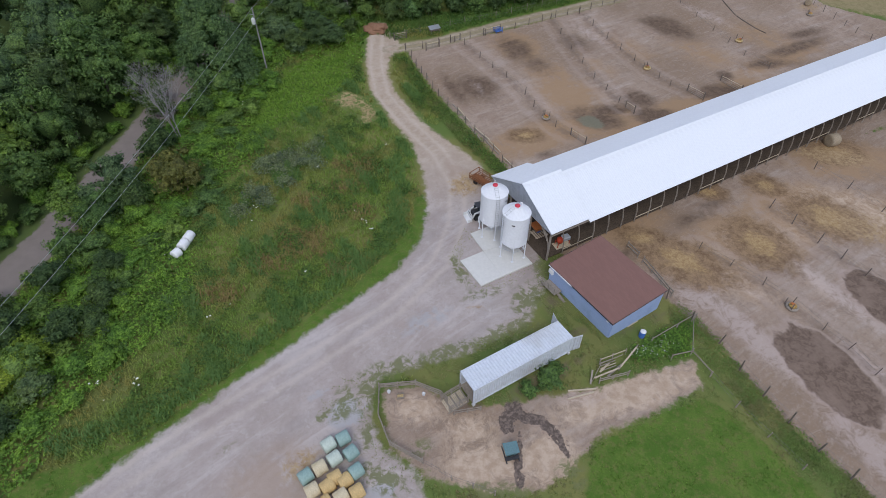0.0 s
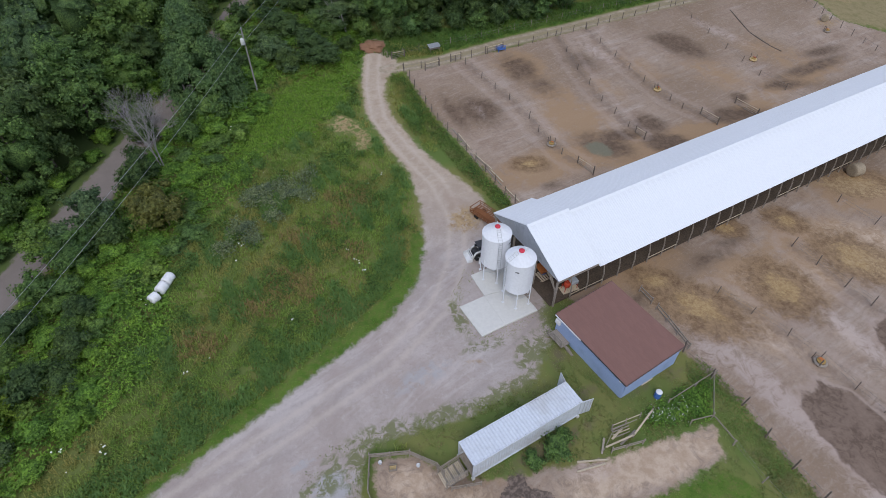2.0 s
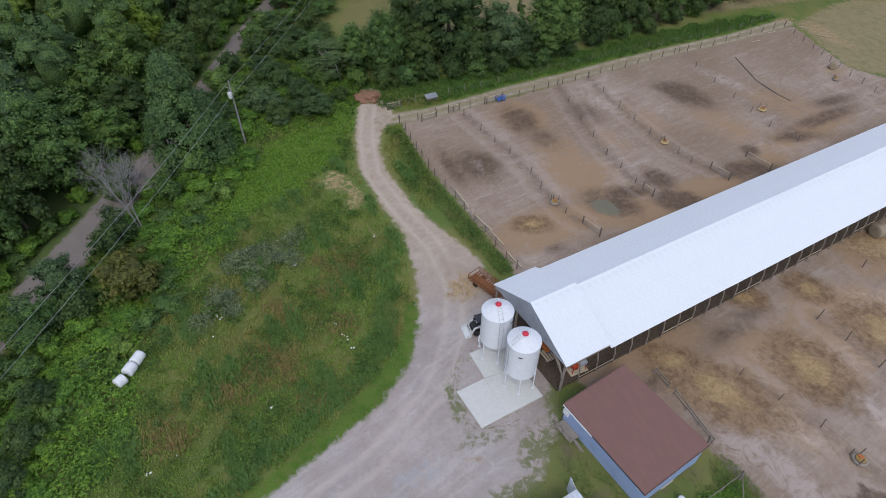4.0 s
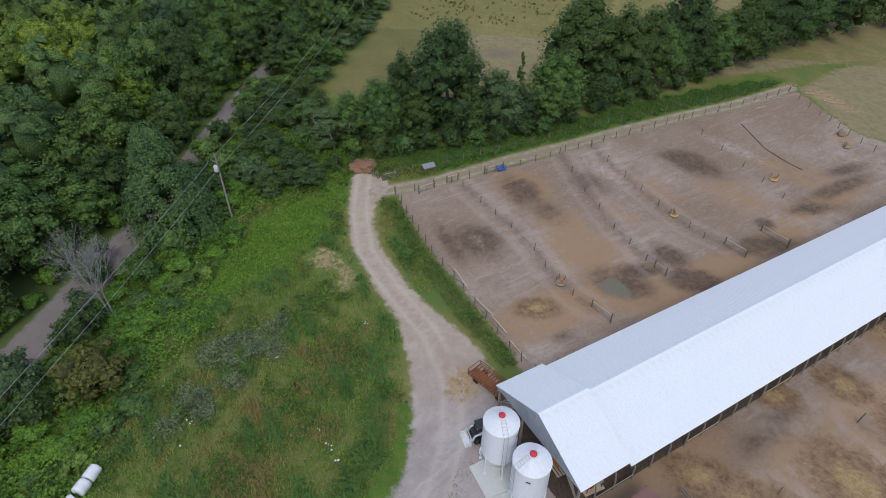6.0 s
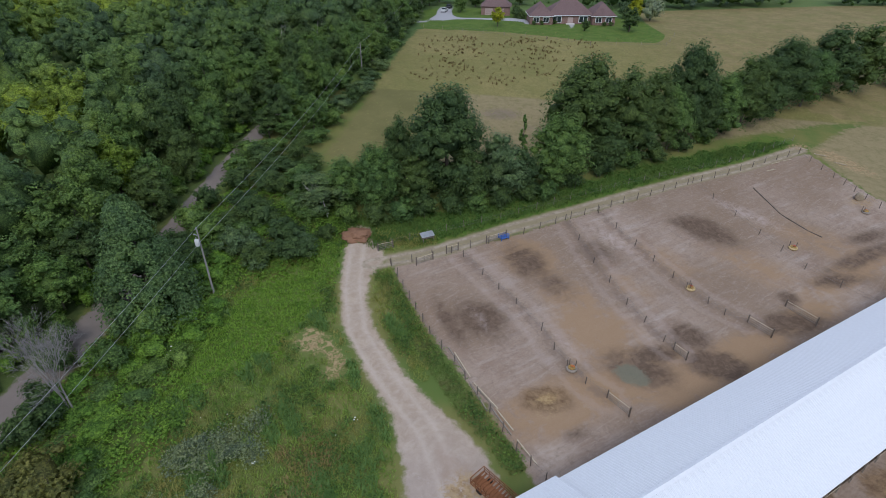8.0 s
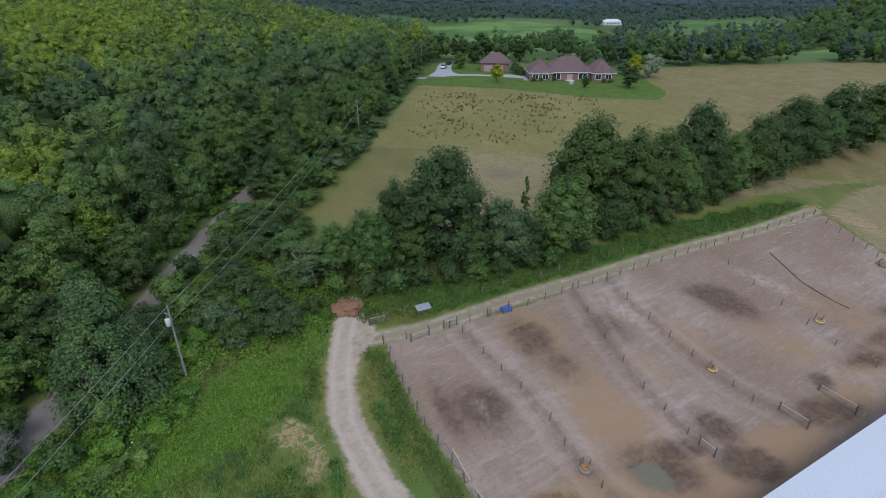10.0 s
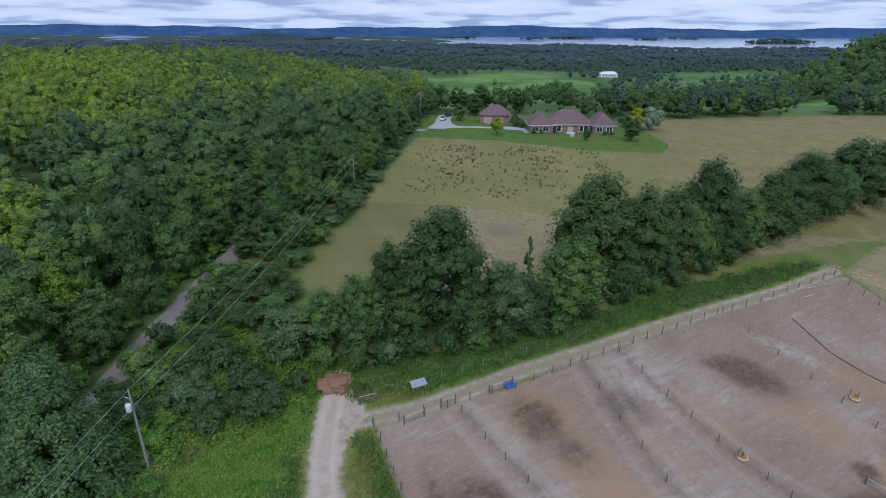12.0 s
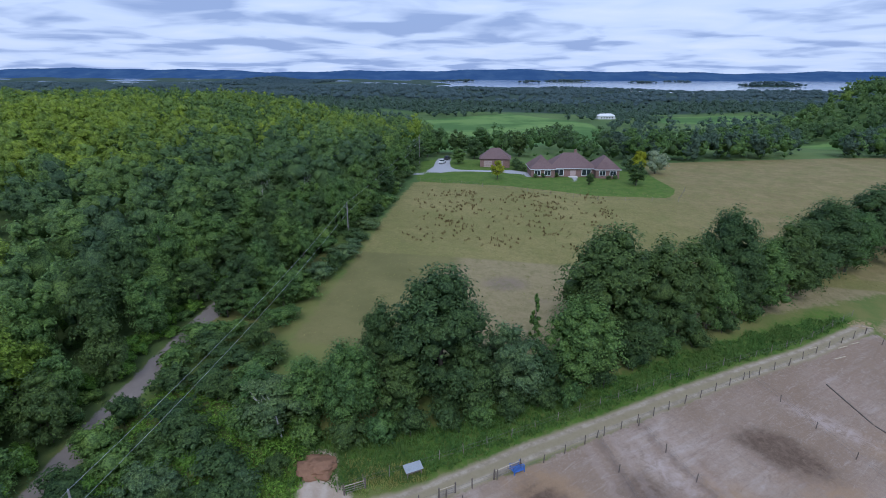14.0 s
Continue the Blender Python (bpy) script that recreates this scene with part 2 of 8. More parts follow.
WHITE_STEEL = plain("white_steel_sheet", (0.80, 0.83, 0.88), 0.45, 0.0, 3.0, 0.025, (0.70, 0.73, 0.78))
SILO_WHITE = plain("white_silo_steel", (0.78, 0.80, 0.84), 0.38, 0.0, 4.0, 0.04, (0.66, 0.67, 0.70))
GALV = plain("galvanised_steel", (0.52, 0.54, 0.56), 0.42, 0.7, 20.0, 0.12)
GREY_STEEL = plain("grey_steel", (0.42, 0.45, 0.50), 0.5, 0.2, 12.0, 0.1)
RED_CAP = plain("red_plastic", (0.62, 0.05, 0.08), 0.45, 0.0, 20.0, 0.1)
CONTAINER_PAINT = plain("pale_container_paint", (0.62, 0.66, 0.73), 0.5, 0.1, 3.0, 0.07, (0.45, 0.44, 0.44))
BLUE_SIDING = plain("pale_blue_siding", (0.33, 0.43, 0.66), 0.6, 0.0, 8.0, 0.06, (0.26, 0.34, 0.52))
TRIM_WHITE = plain("white_trim", (0.75, 0.76, 0.78), 0.5, 0.0, 12.0, 0.06)
CONCRETE = plain("pale_concrete", (0.64, 0.63, 0.60), 0.85, 0.0, 3.0, 0.04, (0.50, 0.48, 0.45), local=False)
OLD_WOOD = plain("weathered_wood", (0.30, 0.26, 0.22), 0.85, 0.0, 25.0, 0.25, (0.17, 0.145, 0.12))
PALE_WOOD = plain("pale_new_wood", (0.52, 0.44, 0.33), 0.8, 0.0, 25.0, 0.18, (0.38, 0.31, 0.22))
POST_WOOD = plain("dark_post_wood", (0.16, 0.13, 0.11), 0.85, 0.0, 25.0, 0.25)
RUST = plain("rusty_steel", (0.26, 0.11, 0.05), 0.85, 0.2, 14.0, 0.35, (0.12, 0.05, 0.025))
ORANGE = plain("orange_paint", (0.52, 0.17, 0.05), 0.5, 0.0, 10.0, 0.15)
YELLOW = plain("yellow_paint", (0.44, 0.29, 0.10), 0.6, 0.0, 10.0, 0.2, (0.28, 0.18, 0.07))
RUBBER = plain("black_rubber", (0.025, 0.025, 0.026), 0.8, 0.0, 25.0, 0.2)
MACHINE_WHITE = plain("white_machine_paint", (0.70, 0.71, 0.72), 0.45, 0.0, 10.0, 0.08)
MACHINE_DARK = plain("dark_machine_steel", (0.06, 0.06, 0.065), 0.5, 0.3, 10.0, 0.2)
BLUE_PLASTIC = plain("blue_plastic", (0.07, 0.17, 0.50), 0.45, 0.0, 10.0, 0.12)
TEAL_STEEL = plain("faded_teal_steel", (0.12, 0.215, 0.235), 0.6, 0.1, 10.0, 0.15, (0.10, 0.16, 0.17))
WHITE_WRAP = plain("white_bale_wrap", (0.80, 0.81, 0.83), 0.35, 0.0, 6.0, 0.05, (0.66, 0.67, 0.68))
HAY = plain("pale_hay", (0.55, 0.42, 0.22), 0.95, 0.0, 14.0, 0.25, (0.36, 0.27, 0.14))
BARK = plain("tree_bark", (0.13, 0.11, 0.09), 0.95, 0.0, 12.0, 0.3)
BIRCH = plain("pale_birch_bark", (0.52, 0.50, 0.46), 0.85, 0.0, 6.0, 0.25, (0.2, 0.18, 0.16))
DEAD_WOOD = plain("bleached_dead_wood", (0.29, 0.275, 0.27), 0.9, 0.0, 12.0, 0.2)
BRICK_RED = plain("red_brown_brick", (0.27, 0.17, 0.15), 0.85, 0.0, 3.0, 0.2)
CAR_WHITE = plain("white_car_paint", (0.72, 0.73, 0.75), 0.25, 0.0, 5.0, 0.03, spec=0.5)
RED_PAINT = plain("red_paint", (0.45, 0.06, 0.03), 0.5, 0.0, 10.0, 0.15)

p = Paint("window_glass", 0.08, 0.0, 0.6)
p.colour((0.03, 0.04, 0.05))
GLASS = p.m

p = Paint("brown_shingles", 0.92)
at = p.place(local=True)
tone = p.noise(9.0, 4, 0.7, at)
col = p.mix(tone, (0.20, 0.105, 0.088), (0.265, 0.145, 0.122))
col = p.mix(p.span(p.noise(0.5, 3, 0.6, at), 0.42, 0.68, 0, 0.5), col, (0.26, 0.16, 0.145))
col = p.mix(p.each(), col, p.mix(0.18, col, (0.14, 0.075, 0.065)))
p.colour(col).bump(p.noise(60, 4, 0.7, at), 0.4, 0.006)
SHINGLE = p.m


def leafy(name, dark, bright, spread=0.25, through=0.42, stops=None):
    """Leaves: every leaf, spray and plant a little different; some light comes through. stops: species colours along each tree's own tone."""
    q = Paint(name, 0.62, 0.0, 0.25)
    if stops:
        base = q.ramp(q.attr("tone"), *stops)
        dark, bright = q.mix(0.30, base, (0.03, 0.065, 0.035)), q.mix(0.22, base, (0.22, 0.33, 0.10))
        c = q.mix(q.span(q.island(), 0.0, 1.0, 0.05, 0.95), dark, bright)
    else:
        c = q.mix(q.span(q.island(), 0.0, 1.0, 0.10, 0.90), dark, bright)
        c = q.mix(q.span(q.each(), 0.0, 0.5, 0.45, 0.0), c, (dark[0] * 0.72, dark[1] * 0.82, dark[2] * 0.95))
        c = q.mix(q.span(q.each(), 0.5, 1.0, 0.0, spread), c, (bright[0] * 1.3, bright[1] * 1.12, bright[2] * 0.7))
    leaf = q.t.nodes.new("ShaderNodeTexVoronoi")
    leaf.inputs["Scale"].default_value = 6.5
    q.t.links.new(q.place(), leaf.inputs["Vector"])
    c = q.mix(1.0, c, q.mix(q.span(leaf.outputs["Color"], 0.25, 0.75), (0.62, 0.64, 0.66), (1.36, 1.33, 1.22)), "MULTIPLY")
    c = q.mix(1.0, c, q.mix(q.span(q.noise(0.55, 3, 0.6), 0.34, 0.66), (0.80, 0.84, 0.90), (1.20, 1.16, 1.04)), "MULTIPLY")
    q.colour(c)
    q.bump(leaf.outputs["Distance"], 0.5, 0.08)
    t = q.t
    tr = t.nodes.new("ShaderNodeBsdfTranslucent")
    t.links.new(c, tr.inputs["Color"])
    sh = t.nodes.new("ShaderNodeMixShader")
    sh.inputs[0].default_value = through
    t.links.new(q.bsdf.outputs[0], sh.inputs[1])
    t.links.new(tr.outputs[0], sh.inputs[2])
    t.links.new(sh.outputs[0], t.nodes["Material Output"].inputs["Surface"])
    return q.m


LEAF_DEEP = leafy("deep_green_leaves", (0.080, 0.140, 0.055), (0.126, 0.200, 0.068))
LEAF_MID = leafy("green_leaves", (0.118, 0.212, 0.068), (0.178, 0.290, 0.086))
LEAF_LIGHT = leafy("light_green_leaves", (0.150, 0.260, 0.068), (0.215, 0.335, 0.085))
LEAF_PINE = leafy("blue_green_needles", (0.112, 0.200, 0.082), (0.165, 0.268, 0.108), 0.0)
LEAF_WOOD = leafy("mixed_woodland_leaves", None, None, stops=((0.0, (0.086, 0.150, 0.078)), (0.35, (0.130, 0.222, 0.080)), (0.65, (0.195, 0.305, 0.080)), (1.0, (0.330, 0.435, 0.052))))
LEAF_YELLOW = leafy("yellow_green_leaves", (0.21, 0.31, 0.045), (0.29, 0.40, 0.060))
LEAF_GOLD = leafy("golden_green_leaves", (0.36, 0.39, 0.03), (0.46, 0.50, 0.05), 0.0)
LEAF_WEED = leafy("bright_weed_leaves", (0.150, 0.290, 0.052), (0.225, 0.385, 0.070), 0.15)
LEAF_PALE = leafy("pale_willow_leaves", (0.30, 0.37, 0.24), (0.40, 0.47, 0.32), 0.0)
LEAF_GREY = leafy("grey_green_leaves", (0.120, 0.195, 0.090), (0.185, 0.275, 0.130))
LEAF_BROWN = leafy("brownish_green_leaves", (0.135, 0.155, 0.045), (0.235, 0.235, 0.075))
# Leaves of the far woods: distance haze is mixed into their green as blue.
LEAF_VALLEY_HAZE = leafy("valley_leaves_haze_tint", (0.100, 0.162, 0.118), (0.130, 0.196, 0.138), 0.0)
LEAF_SHORE_HAZE = leafy("lakeside_leaves_haze_tint", (0.080, 0.132, 0.150), (0.096, 0.150, 0.166), 0.0)


def grassy(name, a, b, dry, patch=0.12):
    q = Paint(name, 0.75, 0.0, 0.2)
    c = q.mix(q.island(), a, b)
    c = q.mix(q.span(q.noise(patch, 4, 0.6), 0.44, 0.62, 0.0, 0.85), c, dry)
    c = q.mix(q.span(q.noise(patch * 2.7, 3, 0.6), 0.55, 0.7, 0.0, 0.6), c, (a[0] * 0.6, a[1] * 0.75, a[2] * 0.7))
    q.colour(c)
    tr = q.t.nodes.new("ShaderNodeBsdfTranslucent")
    q.t.links.new(c, tr.inputs["Color"])
    sh = q.t.nodes.new("ShaderNodeMixShader")
    sh.inputs[0].default_value = 0.4
    q.t.links.new(q.bsdf.outputs[0], sh.inputs[1])
    q.t.links.new(tr.outputs[0], sh.inputs[2])
    q.t.links.new(sh.outputs[0], q.t.nodes["Material Output"].inputs["Surface"])
    return q.m


GRASS_TALL = grassy("tall_meadow_grass", (0.165, 0.280, 0.052), (0.335, 0.450, 0.105), (0.365, 0.325, 0.110))
GRASS_LUSH = grassy("lush_weeds", (0.175, 0.315, 0.050), (0.285, 0.455, 0.075), (0.235, 0.380, 0.062))
GRASS_DARK = grassy("dark_weeds", (0.135, 0.245, 0.072), (0.21, 0.345, 0.105), (0.17, 0.29, 0.09))
GRASS_FENCE = grassy("rough_fence_grass", (0.135, 0.215, 0.055), (0.215, 0.300, 0.085), (0.225, 0.235, 0.095), 0.3)
GRASS_BANK = grassy("shady_bank_grass", (0.092, 0.185, 0.046), (0.165, 0.285, 0.068), (0.135, 0.215, 0.055))
GRASS_MOWN = grassy("short_grass", (0.105, 0.215, 0.032), (0.18, 0.31, 0.05), (0.16, 0.24, 0.05))
GRASS_ROUGH = grassy("rough_bank_grass", (0.165, 0.225, 0.070), (0.255, 0.300, 0.100), (0.280, 0.245, 0.115), 0.3)
GRASS_HAY = grassy("dry_field_grass", (0.27, 0.26, 0.10), (0.34, 0.30, 0.12), (0.25, 0.26, 0.09))
FLOWER = plain("white_flower_heads", (0.72, 0.74, 0.64), 0.8, 0.0, 20.0, 0.1)

# ---- outlines of the ground's surfaces, in metres on the plan ----
DRIVE = [(-72, -22), (-40, 9), (-34, 15.3), (-31.8, 17.6), (-27.1, 23.1), (-22, 28.7), (-17.4, 33.4), (-12.3, 39.2), (-6.5, 45.6), (-3.8, 51.3), (-3.3, 57.3), (-4.5, 65.2),
         (-6.6, 71.7), (-10.7, 77.9), (-14.9, 85.3), (-16.7, 93.5), (-17.7, 102.8), (-17.4, 107), (-14.4, 107), (-13.4, 102.6), (-11.4, 100.9), (-10.6, 99.0), (-11.9, 97.0), (-12.6, 95), (-12.5, 90.5), (-10.5, 85),
         (-5.6, 77.5), (-0.4, 72.1), (3.6, 67.8), (6, 63), (12, 56), (11.5, 50), (11, 47), (12, 44), (10.3, 42.2), (9.6, 38.7), (5.6, 36.2), (2, 33.8), (-6.4, 31.0),
         (-7.1, 29.6), (-6.9, 26.2), (-5.4, 23.1), (-2.2, 21.2), (-0.5, 18), (-2, 9), (-14, -22)]
TRACK = [(-13.2, 97.8), (-9, 99.4), (-5, 100.9), (2, 105), (9, 109.5), (20, 115.6), (32, 122.6), (45, 129.8), (58, 136.4), (74, 146.2)]
PADDOCK_NORTH = [(-9.8, 97.6), (-6.5, 91), (-3.1, 84.5), (0.2, 79.7), (4.5, 72.9), (7.2, 68), (10, 62), (30, 60), (100, 98), (92, 122), (80, 128), (75, 144.5),
                 (63.1, 138.9), (43.8, 128), (29.7, 119.7), (19.3, 113.6), (10.8, 108.3), (-0.9, 101.8)]
PADDOCK_SOUTH = [(12, 52), (17, 47), (24.8, 44), (27.6, 40), (29.8, 36.7), (30.9, 33.4), (33.6, 27.6), (37, 22.3), (44, 12), (60, -16), (130, -16), (130, 100), (60, 78)]
SMALL_PEN = [(-6.2, 29.4), (-2.8, 29.9), (0.4, 28.6), (3.8, 27.9), (6.6, 28.4), (12.3, 29.8), (15.8, 30.6), (26.3, 34.5), (26.5, 31.2), (20.4, 27.9), (15, 25.4),
             (12, 22.1), (9.2, 20), (4.2, 19.6), (-0.8, 20.7), (-4.7, 23.5)]
LAWN = [(14.4, 24.3), (17.3, 26), (26.2, 30), (28.6, 28), (32.1, 23.1), (38, 14), (44, 2), (52, -16), (8, -16), (11.5, 8), (12.5, 18.8)]
VERGE = [(-74, -18), (-42, 10), (-36.5, 19.3), (-28.6, 22.5), (-22.7, 29.5), (-19, 34.6), (-14.9, 38.6), (-10.6, 43.8), (-7.1, 49.8), (-5.1, 54), (-5.2, 59.5), (-4, 60), (-3, 56), (-3.4, 51),
         (-6, 45), (-12, 39), (-22, 28), (-31, 17), (-38, 9), (-70, -20)]
GREEN_WAY = [(-34, 80), (-32, 72), (-26, 76), (-22, 80), (-19, 88), (-18, 103), (-22, 96), (-28, 92)]
BANK = [(-12.4, 96.4), (-9.9, 97.4), (-3.1, 84.6), (4.3, 72.9), (9, 66), (6.2, 64.5), (3.8, 68), (-0.4, 72.4), (-5.4, 77.7), (-10.2, 85.1), (-12.1, 90.5)]
ROAD = [(-60, 0), (-57.4, 20), (-53.4, 40), (-51.4, 50), (-50, 60), (-48.5, 69), (-46.4, 85), (-45.3, 98), (-44.9, 108), (-43.8, 121), (-41.9, 134), (-37.3, 170), (-31, 215), (-24, 262), (-18, 320)]
HAY_FIELD = [(-26.5, 128), (-21.8, 160), (-16.6, 226), (0, 230), (62, 217), (68, 272), (260, 332), (330, 220), (200, 190), (86, 160), (40, 141), (10, 128)]
HOUSE_LAWN = [(-16.4, 226), (12, 222), (38, 212), (60, 213), (66, 222), (64, 250), (44, 262), (8, 272), (-18, 272)]
HOUSE_DRIVE = [(-25, 237), (-15, 239), (-4, 246), (8, 246), (20, 243), (22, 247), (17, 251), (5, 250.5), (-5, 250), (-7, 262), (-6, 276), (-12, 276), (-12.5, 262), (-12, 249), (-20, 242.5), (-26, 241)]
EAST_FIELD = [(76, 146), (90, 158), (130, 178), (210, 192), (330, 200), (330, 60), (140, 80), (105, 108), (92, 124), (80, 128)]
HEDGE_BANK = [(-20, 105.5), (-12, 105.6), (-4, 108.0), (5, 112.4), (20, 119.4), (32, 126.4), (45, 133.6), (57, 140.2), (70, 147.6)]
RUTS = [(-36, 12), (-24, 23.6), (-14, 32.5), (-6, 40), (-1, 47.5), (0.8, 55), (0.6, 63), (-2.5, 70), (-8, 77), (-12.6, 84), (-14.7, 92), (-15.8, 103)]
GREEN_CROPS = ([(-30, 300), (-8, 296), (30, 330), (75, 420), (135, 560), (150, 760), (60, 900), (-70, 800), (-60, 520)], [(120, 500), (200, 470), (330, 520), (330, 640), (150, 620)],
               [(60, 330), (130, 330), (120, 470), (70, 460)], [(196, 372), (246, 366), (244, 398), (205, 412)], [(250, 760), (420, 800), (400, 900), (240, 880)])

# Damp and straw-strewn spots: centre, half length, half width, turn, how strong.
WET_NORTH = ((42.4, 113.1, 5.5, 3.4, -39, 1.1), (37.8, 114.7, 2.6, 2.0, -33, 0.6), (10.6, 101.1, 4.6, 3.4, -55, 0.85), (14.6, 96.1, 4.5, 3.0, -55, 0.6), (22.6, 104.8, 5.2, 4.0, -40, 0.55), (3.7, 87.9, 4.7, 3.4, -42, 0.95), (-0.7, 87.0, 5.5, 1.2, -63, 0.9),
             (31.5, 87.1, 2.8, 2.6, -18, 1.1), (33.6, 82.4, 3.6, 2.3, -5, 1.4), (25.9, 83.5, 3.4, 1.6, 9, 1.1), (47.1, 91.2, 6.0, 2.4, 14, 1.0), (49.2, 96.6, 1.6, 1.6, -35, 1.0), (23.4, 80.8, 4.6, 3.0, -20, 0.9), (14.2, 70.8, 2.2, 1.1, 28, 0.65))
WET = WET_NORTH + ((66.1, 108.1, 11.0, 1.8, 31, 0.8), (11.0, 75.0, 3.2, 1.8, 2, 0.8), (59.3, 101.8, 6, 1.6, 15, 0.8), (71.4, 114.8, 6, 1.6, 25, 0.8), (22, 50, 6, 1.6, 28, 0.6), (33, 57.5, 6, 1.6, 28, 0.6), (27, 52.5, 3.0, 1.6, -10, 0.7), (41.5, 50.0, 3.0, 1.2, -70, 0.7), (36.5, 60.5, 4, 1.4, 20, 0.6), (7.4, 26.5, 2.0, 1.4, 85, 0.5))
EARTH_NORTH = ((19.6, 86.5, 7.0, 5.5, -61, 1.0), (27.6, 78.4, 6.0, 2.8, 15, 1.2), (16.5, 93.6, 5.7, 4.1, -52, 0.8), (11.1, 102.0, 6.2, 4.4, -49, 0.9), (39.0, 86.1, 7.5, 2.4, 23, 1.0), (62.0, 103.8, 13.9, 2.6, 33, 0.9), (25.7, 97.2, 5.8, 3.2, -57, 0.5),
               (33, 104, 8, 4, -45, 0.5), (47, 104, 9, 5, -40, 0.6), (62, 112, 10, 5, -30, 0.6), (50, 93, 8, 2.5, 28, 0.9), (12.5, 74.5, 7.5, 3.4, 28, 1.2), (23.0, 79.5, 9.0, 3.2, 28, 1.1), (36.0, 83.0, 9.0, 2.6, 28, 1.1))
# The 33-degree row beside the container holds damp soil and painted shade together.
EARTH = EARTH_NORTH + ((28.8, 50, 9, 4, -20, 0.9), (40, 55, 9, 5, 10, 0.9), (36, 45, 7, 3, -30, 0.5), (47, 62, 9, 4, 20, 0.9), (55, 60, 12, 6, -10, 0.7), (22, 54, 8, 3, 30, 1.0), (60, 72, 10, 5, 10, 0.9), (45, 78, 14, 4, 30, 0.7),
                       (-14.5, 19, 5.5, 4.5, 30, 1.0), (-18, 14, 7, 4, 40, 0.8), (-6, 36.5, 5, 1.4, 35, 0.5), (0.5, 66, 3, 4, 30, 0.7), (10.5, 31.5, 6.0, 1.1, 33, 1.0), (14.2, 37.2, 2.8, 0.9, 38, 0.8), (19.5, 38.2, 2.6, 1.2, 30, 0.8), (12.2, 41.5, 1.2, 2.4, 0, 0.9), (8.0, 38.6, 2.6, 0.8, 25, 0.6), (24.0, 40.0, 1.8, 1.0, 40, 0.7))
STRAW = ((20, 150, 6, 3.4, 10, 0.8), (56, 56.5, 8, 3.4, -20, 0.9), (58.5, 73.4, 6, 2.6, -10, 1.1), (50, 107, 10, 5, -40, 0.3), (-17.9, 82.0, 3.2, 2.2, -30, 1.3), (-15.0, 80.2, 2.8, 1.5, -40, 1.2), (-14.2, 77.6, 1.8, 2.4, -30, 1.0),
         (1.8, 62.8, 2.6, 2.2, 60, 1.2), (11.4, 73.4, 2.6, 1.2, 15, 0.6), (-12.6, 21.5, 2.0, 1.4, 30, 0.9), (3.6, 40.5, 1.8, 0.5, 15, 0.6), (76.5, 126.5, 3.5, 2, 20, 0.9), (81.5, 142, 8.5, 3.4, -55, 1.15), (74, 147.5, 4.0, 2.0, 20, 1.0))
# Heaps of old straw: centre, half length, half width, turn.
PILES = ((29.1, 49.2, 5.6, 3.3, -35), (40.0, 53.0, 4.4, 3.6, -70), (51.3, 58.6, 4.6, 4.0, -43), (45.4, 65.4, 2.8, 2.2, -30), (25.0, 53.0, 3.2, 2.0, -6), (36.6, 63.4, 2.6, 1.8, -17), (59.5, 74.5, 4.5, 3.0, 20), (11.2, 75.3, 2.5, 1.5, 12))
FENCE_ROWS = ([(1, 101), (3.9, 97.1), (8.6, 91.4), (11.7, 86.6), (13, 83.2), (16.2, 78), (18.4, 76)], [(18.3, 113), (21.3, 102), (24.5, 93), (27.8, 86), (28.7, 84.6)], [(24.5, 115.8), (28.9, 107), (33, 99.7), (36.5, 94.3), (40.8, 90.9)],
              [(31.9, 51.5), (37.8, 45.6), (42, 39.1), (44.9, 33.5), (50, 24)], [(44.1, 60.2), (47.7, 53.4), (52.4, 45.5), (58, 36)])
HEAPS = ((40.2, 33.6, 6.8, 4.0, -66), (51.6, 42.8, 6.6, 3.6, -66))
MUD = ((7.0, 27.7, 1.7, 0.85, 80), (6.3, 26.2, 1.2, 0.8, 100), (8.3, 26.9, 1.9, 0.6, -15), (10.3, 25.9, 2.3, 0.6, -52), (11.5, 24.0, 0.9, 0.35, -60), (7.2, 22.6, 2.4, 0.38, 84), (7.3, 20.6, 0.7, 0.35, 70))
SAND = ((4.2, 22.0, 3.8, 2.2, 0, 1.1), (10.2, 22.8, 2.8, 2.6, 0, 1.1), (19.0, 30.2, 8.5, 1.9, 22, 1.1), (-2.8, 27.4, 3.0, 1.8, 0, 0.8), (2.5, 25.5, 3.5, 2.0, 0, 0.7), (29.5, 49.5, 8, 4, 0, 0.5), (41, 54, 9, 4, 10, 0.5), (56, 60, 10, 5, -20, 0.7), (34, 46, 7, 3, -30, 0.5), (44, 47, 8, 2, -60, 0.4))
PALE = ((33.5, 38.5, 9, 1.7, -60, 1.1), (41.5, 23.5, 8, 2.0, -57, 1.1), (29.5, 43.5, 3.5, 3.0, 0, 0.9), (45.5, 45.5, 8, 1.3, -62, 1.0), (45.5, 33.0, 7, 1.4, -65, 0.9), (57, 46, 7, 2, -62, 0.9), (14, 29.5, 3.5, 1.5, 15, 0.7), (27, 47.5, 6, 1.4, 30, 0.5), (3.5, 88, 6, 1.2, -55, 0.5), (26, 108, 9, 2.2, -42, 0.6), (52, 119, 9, 2, -42, 0.7), (15, 84, 6, 1.5, -52, 0.5))
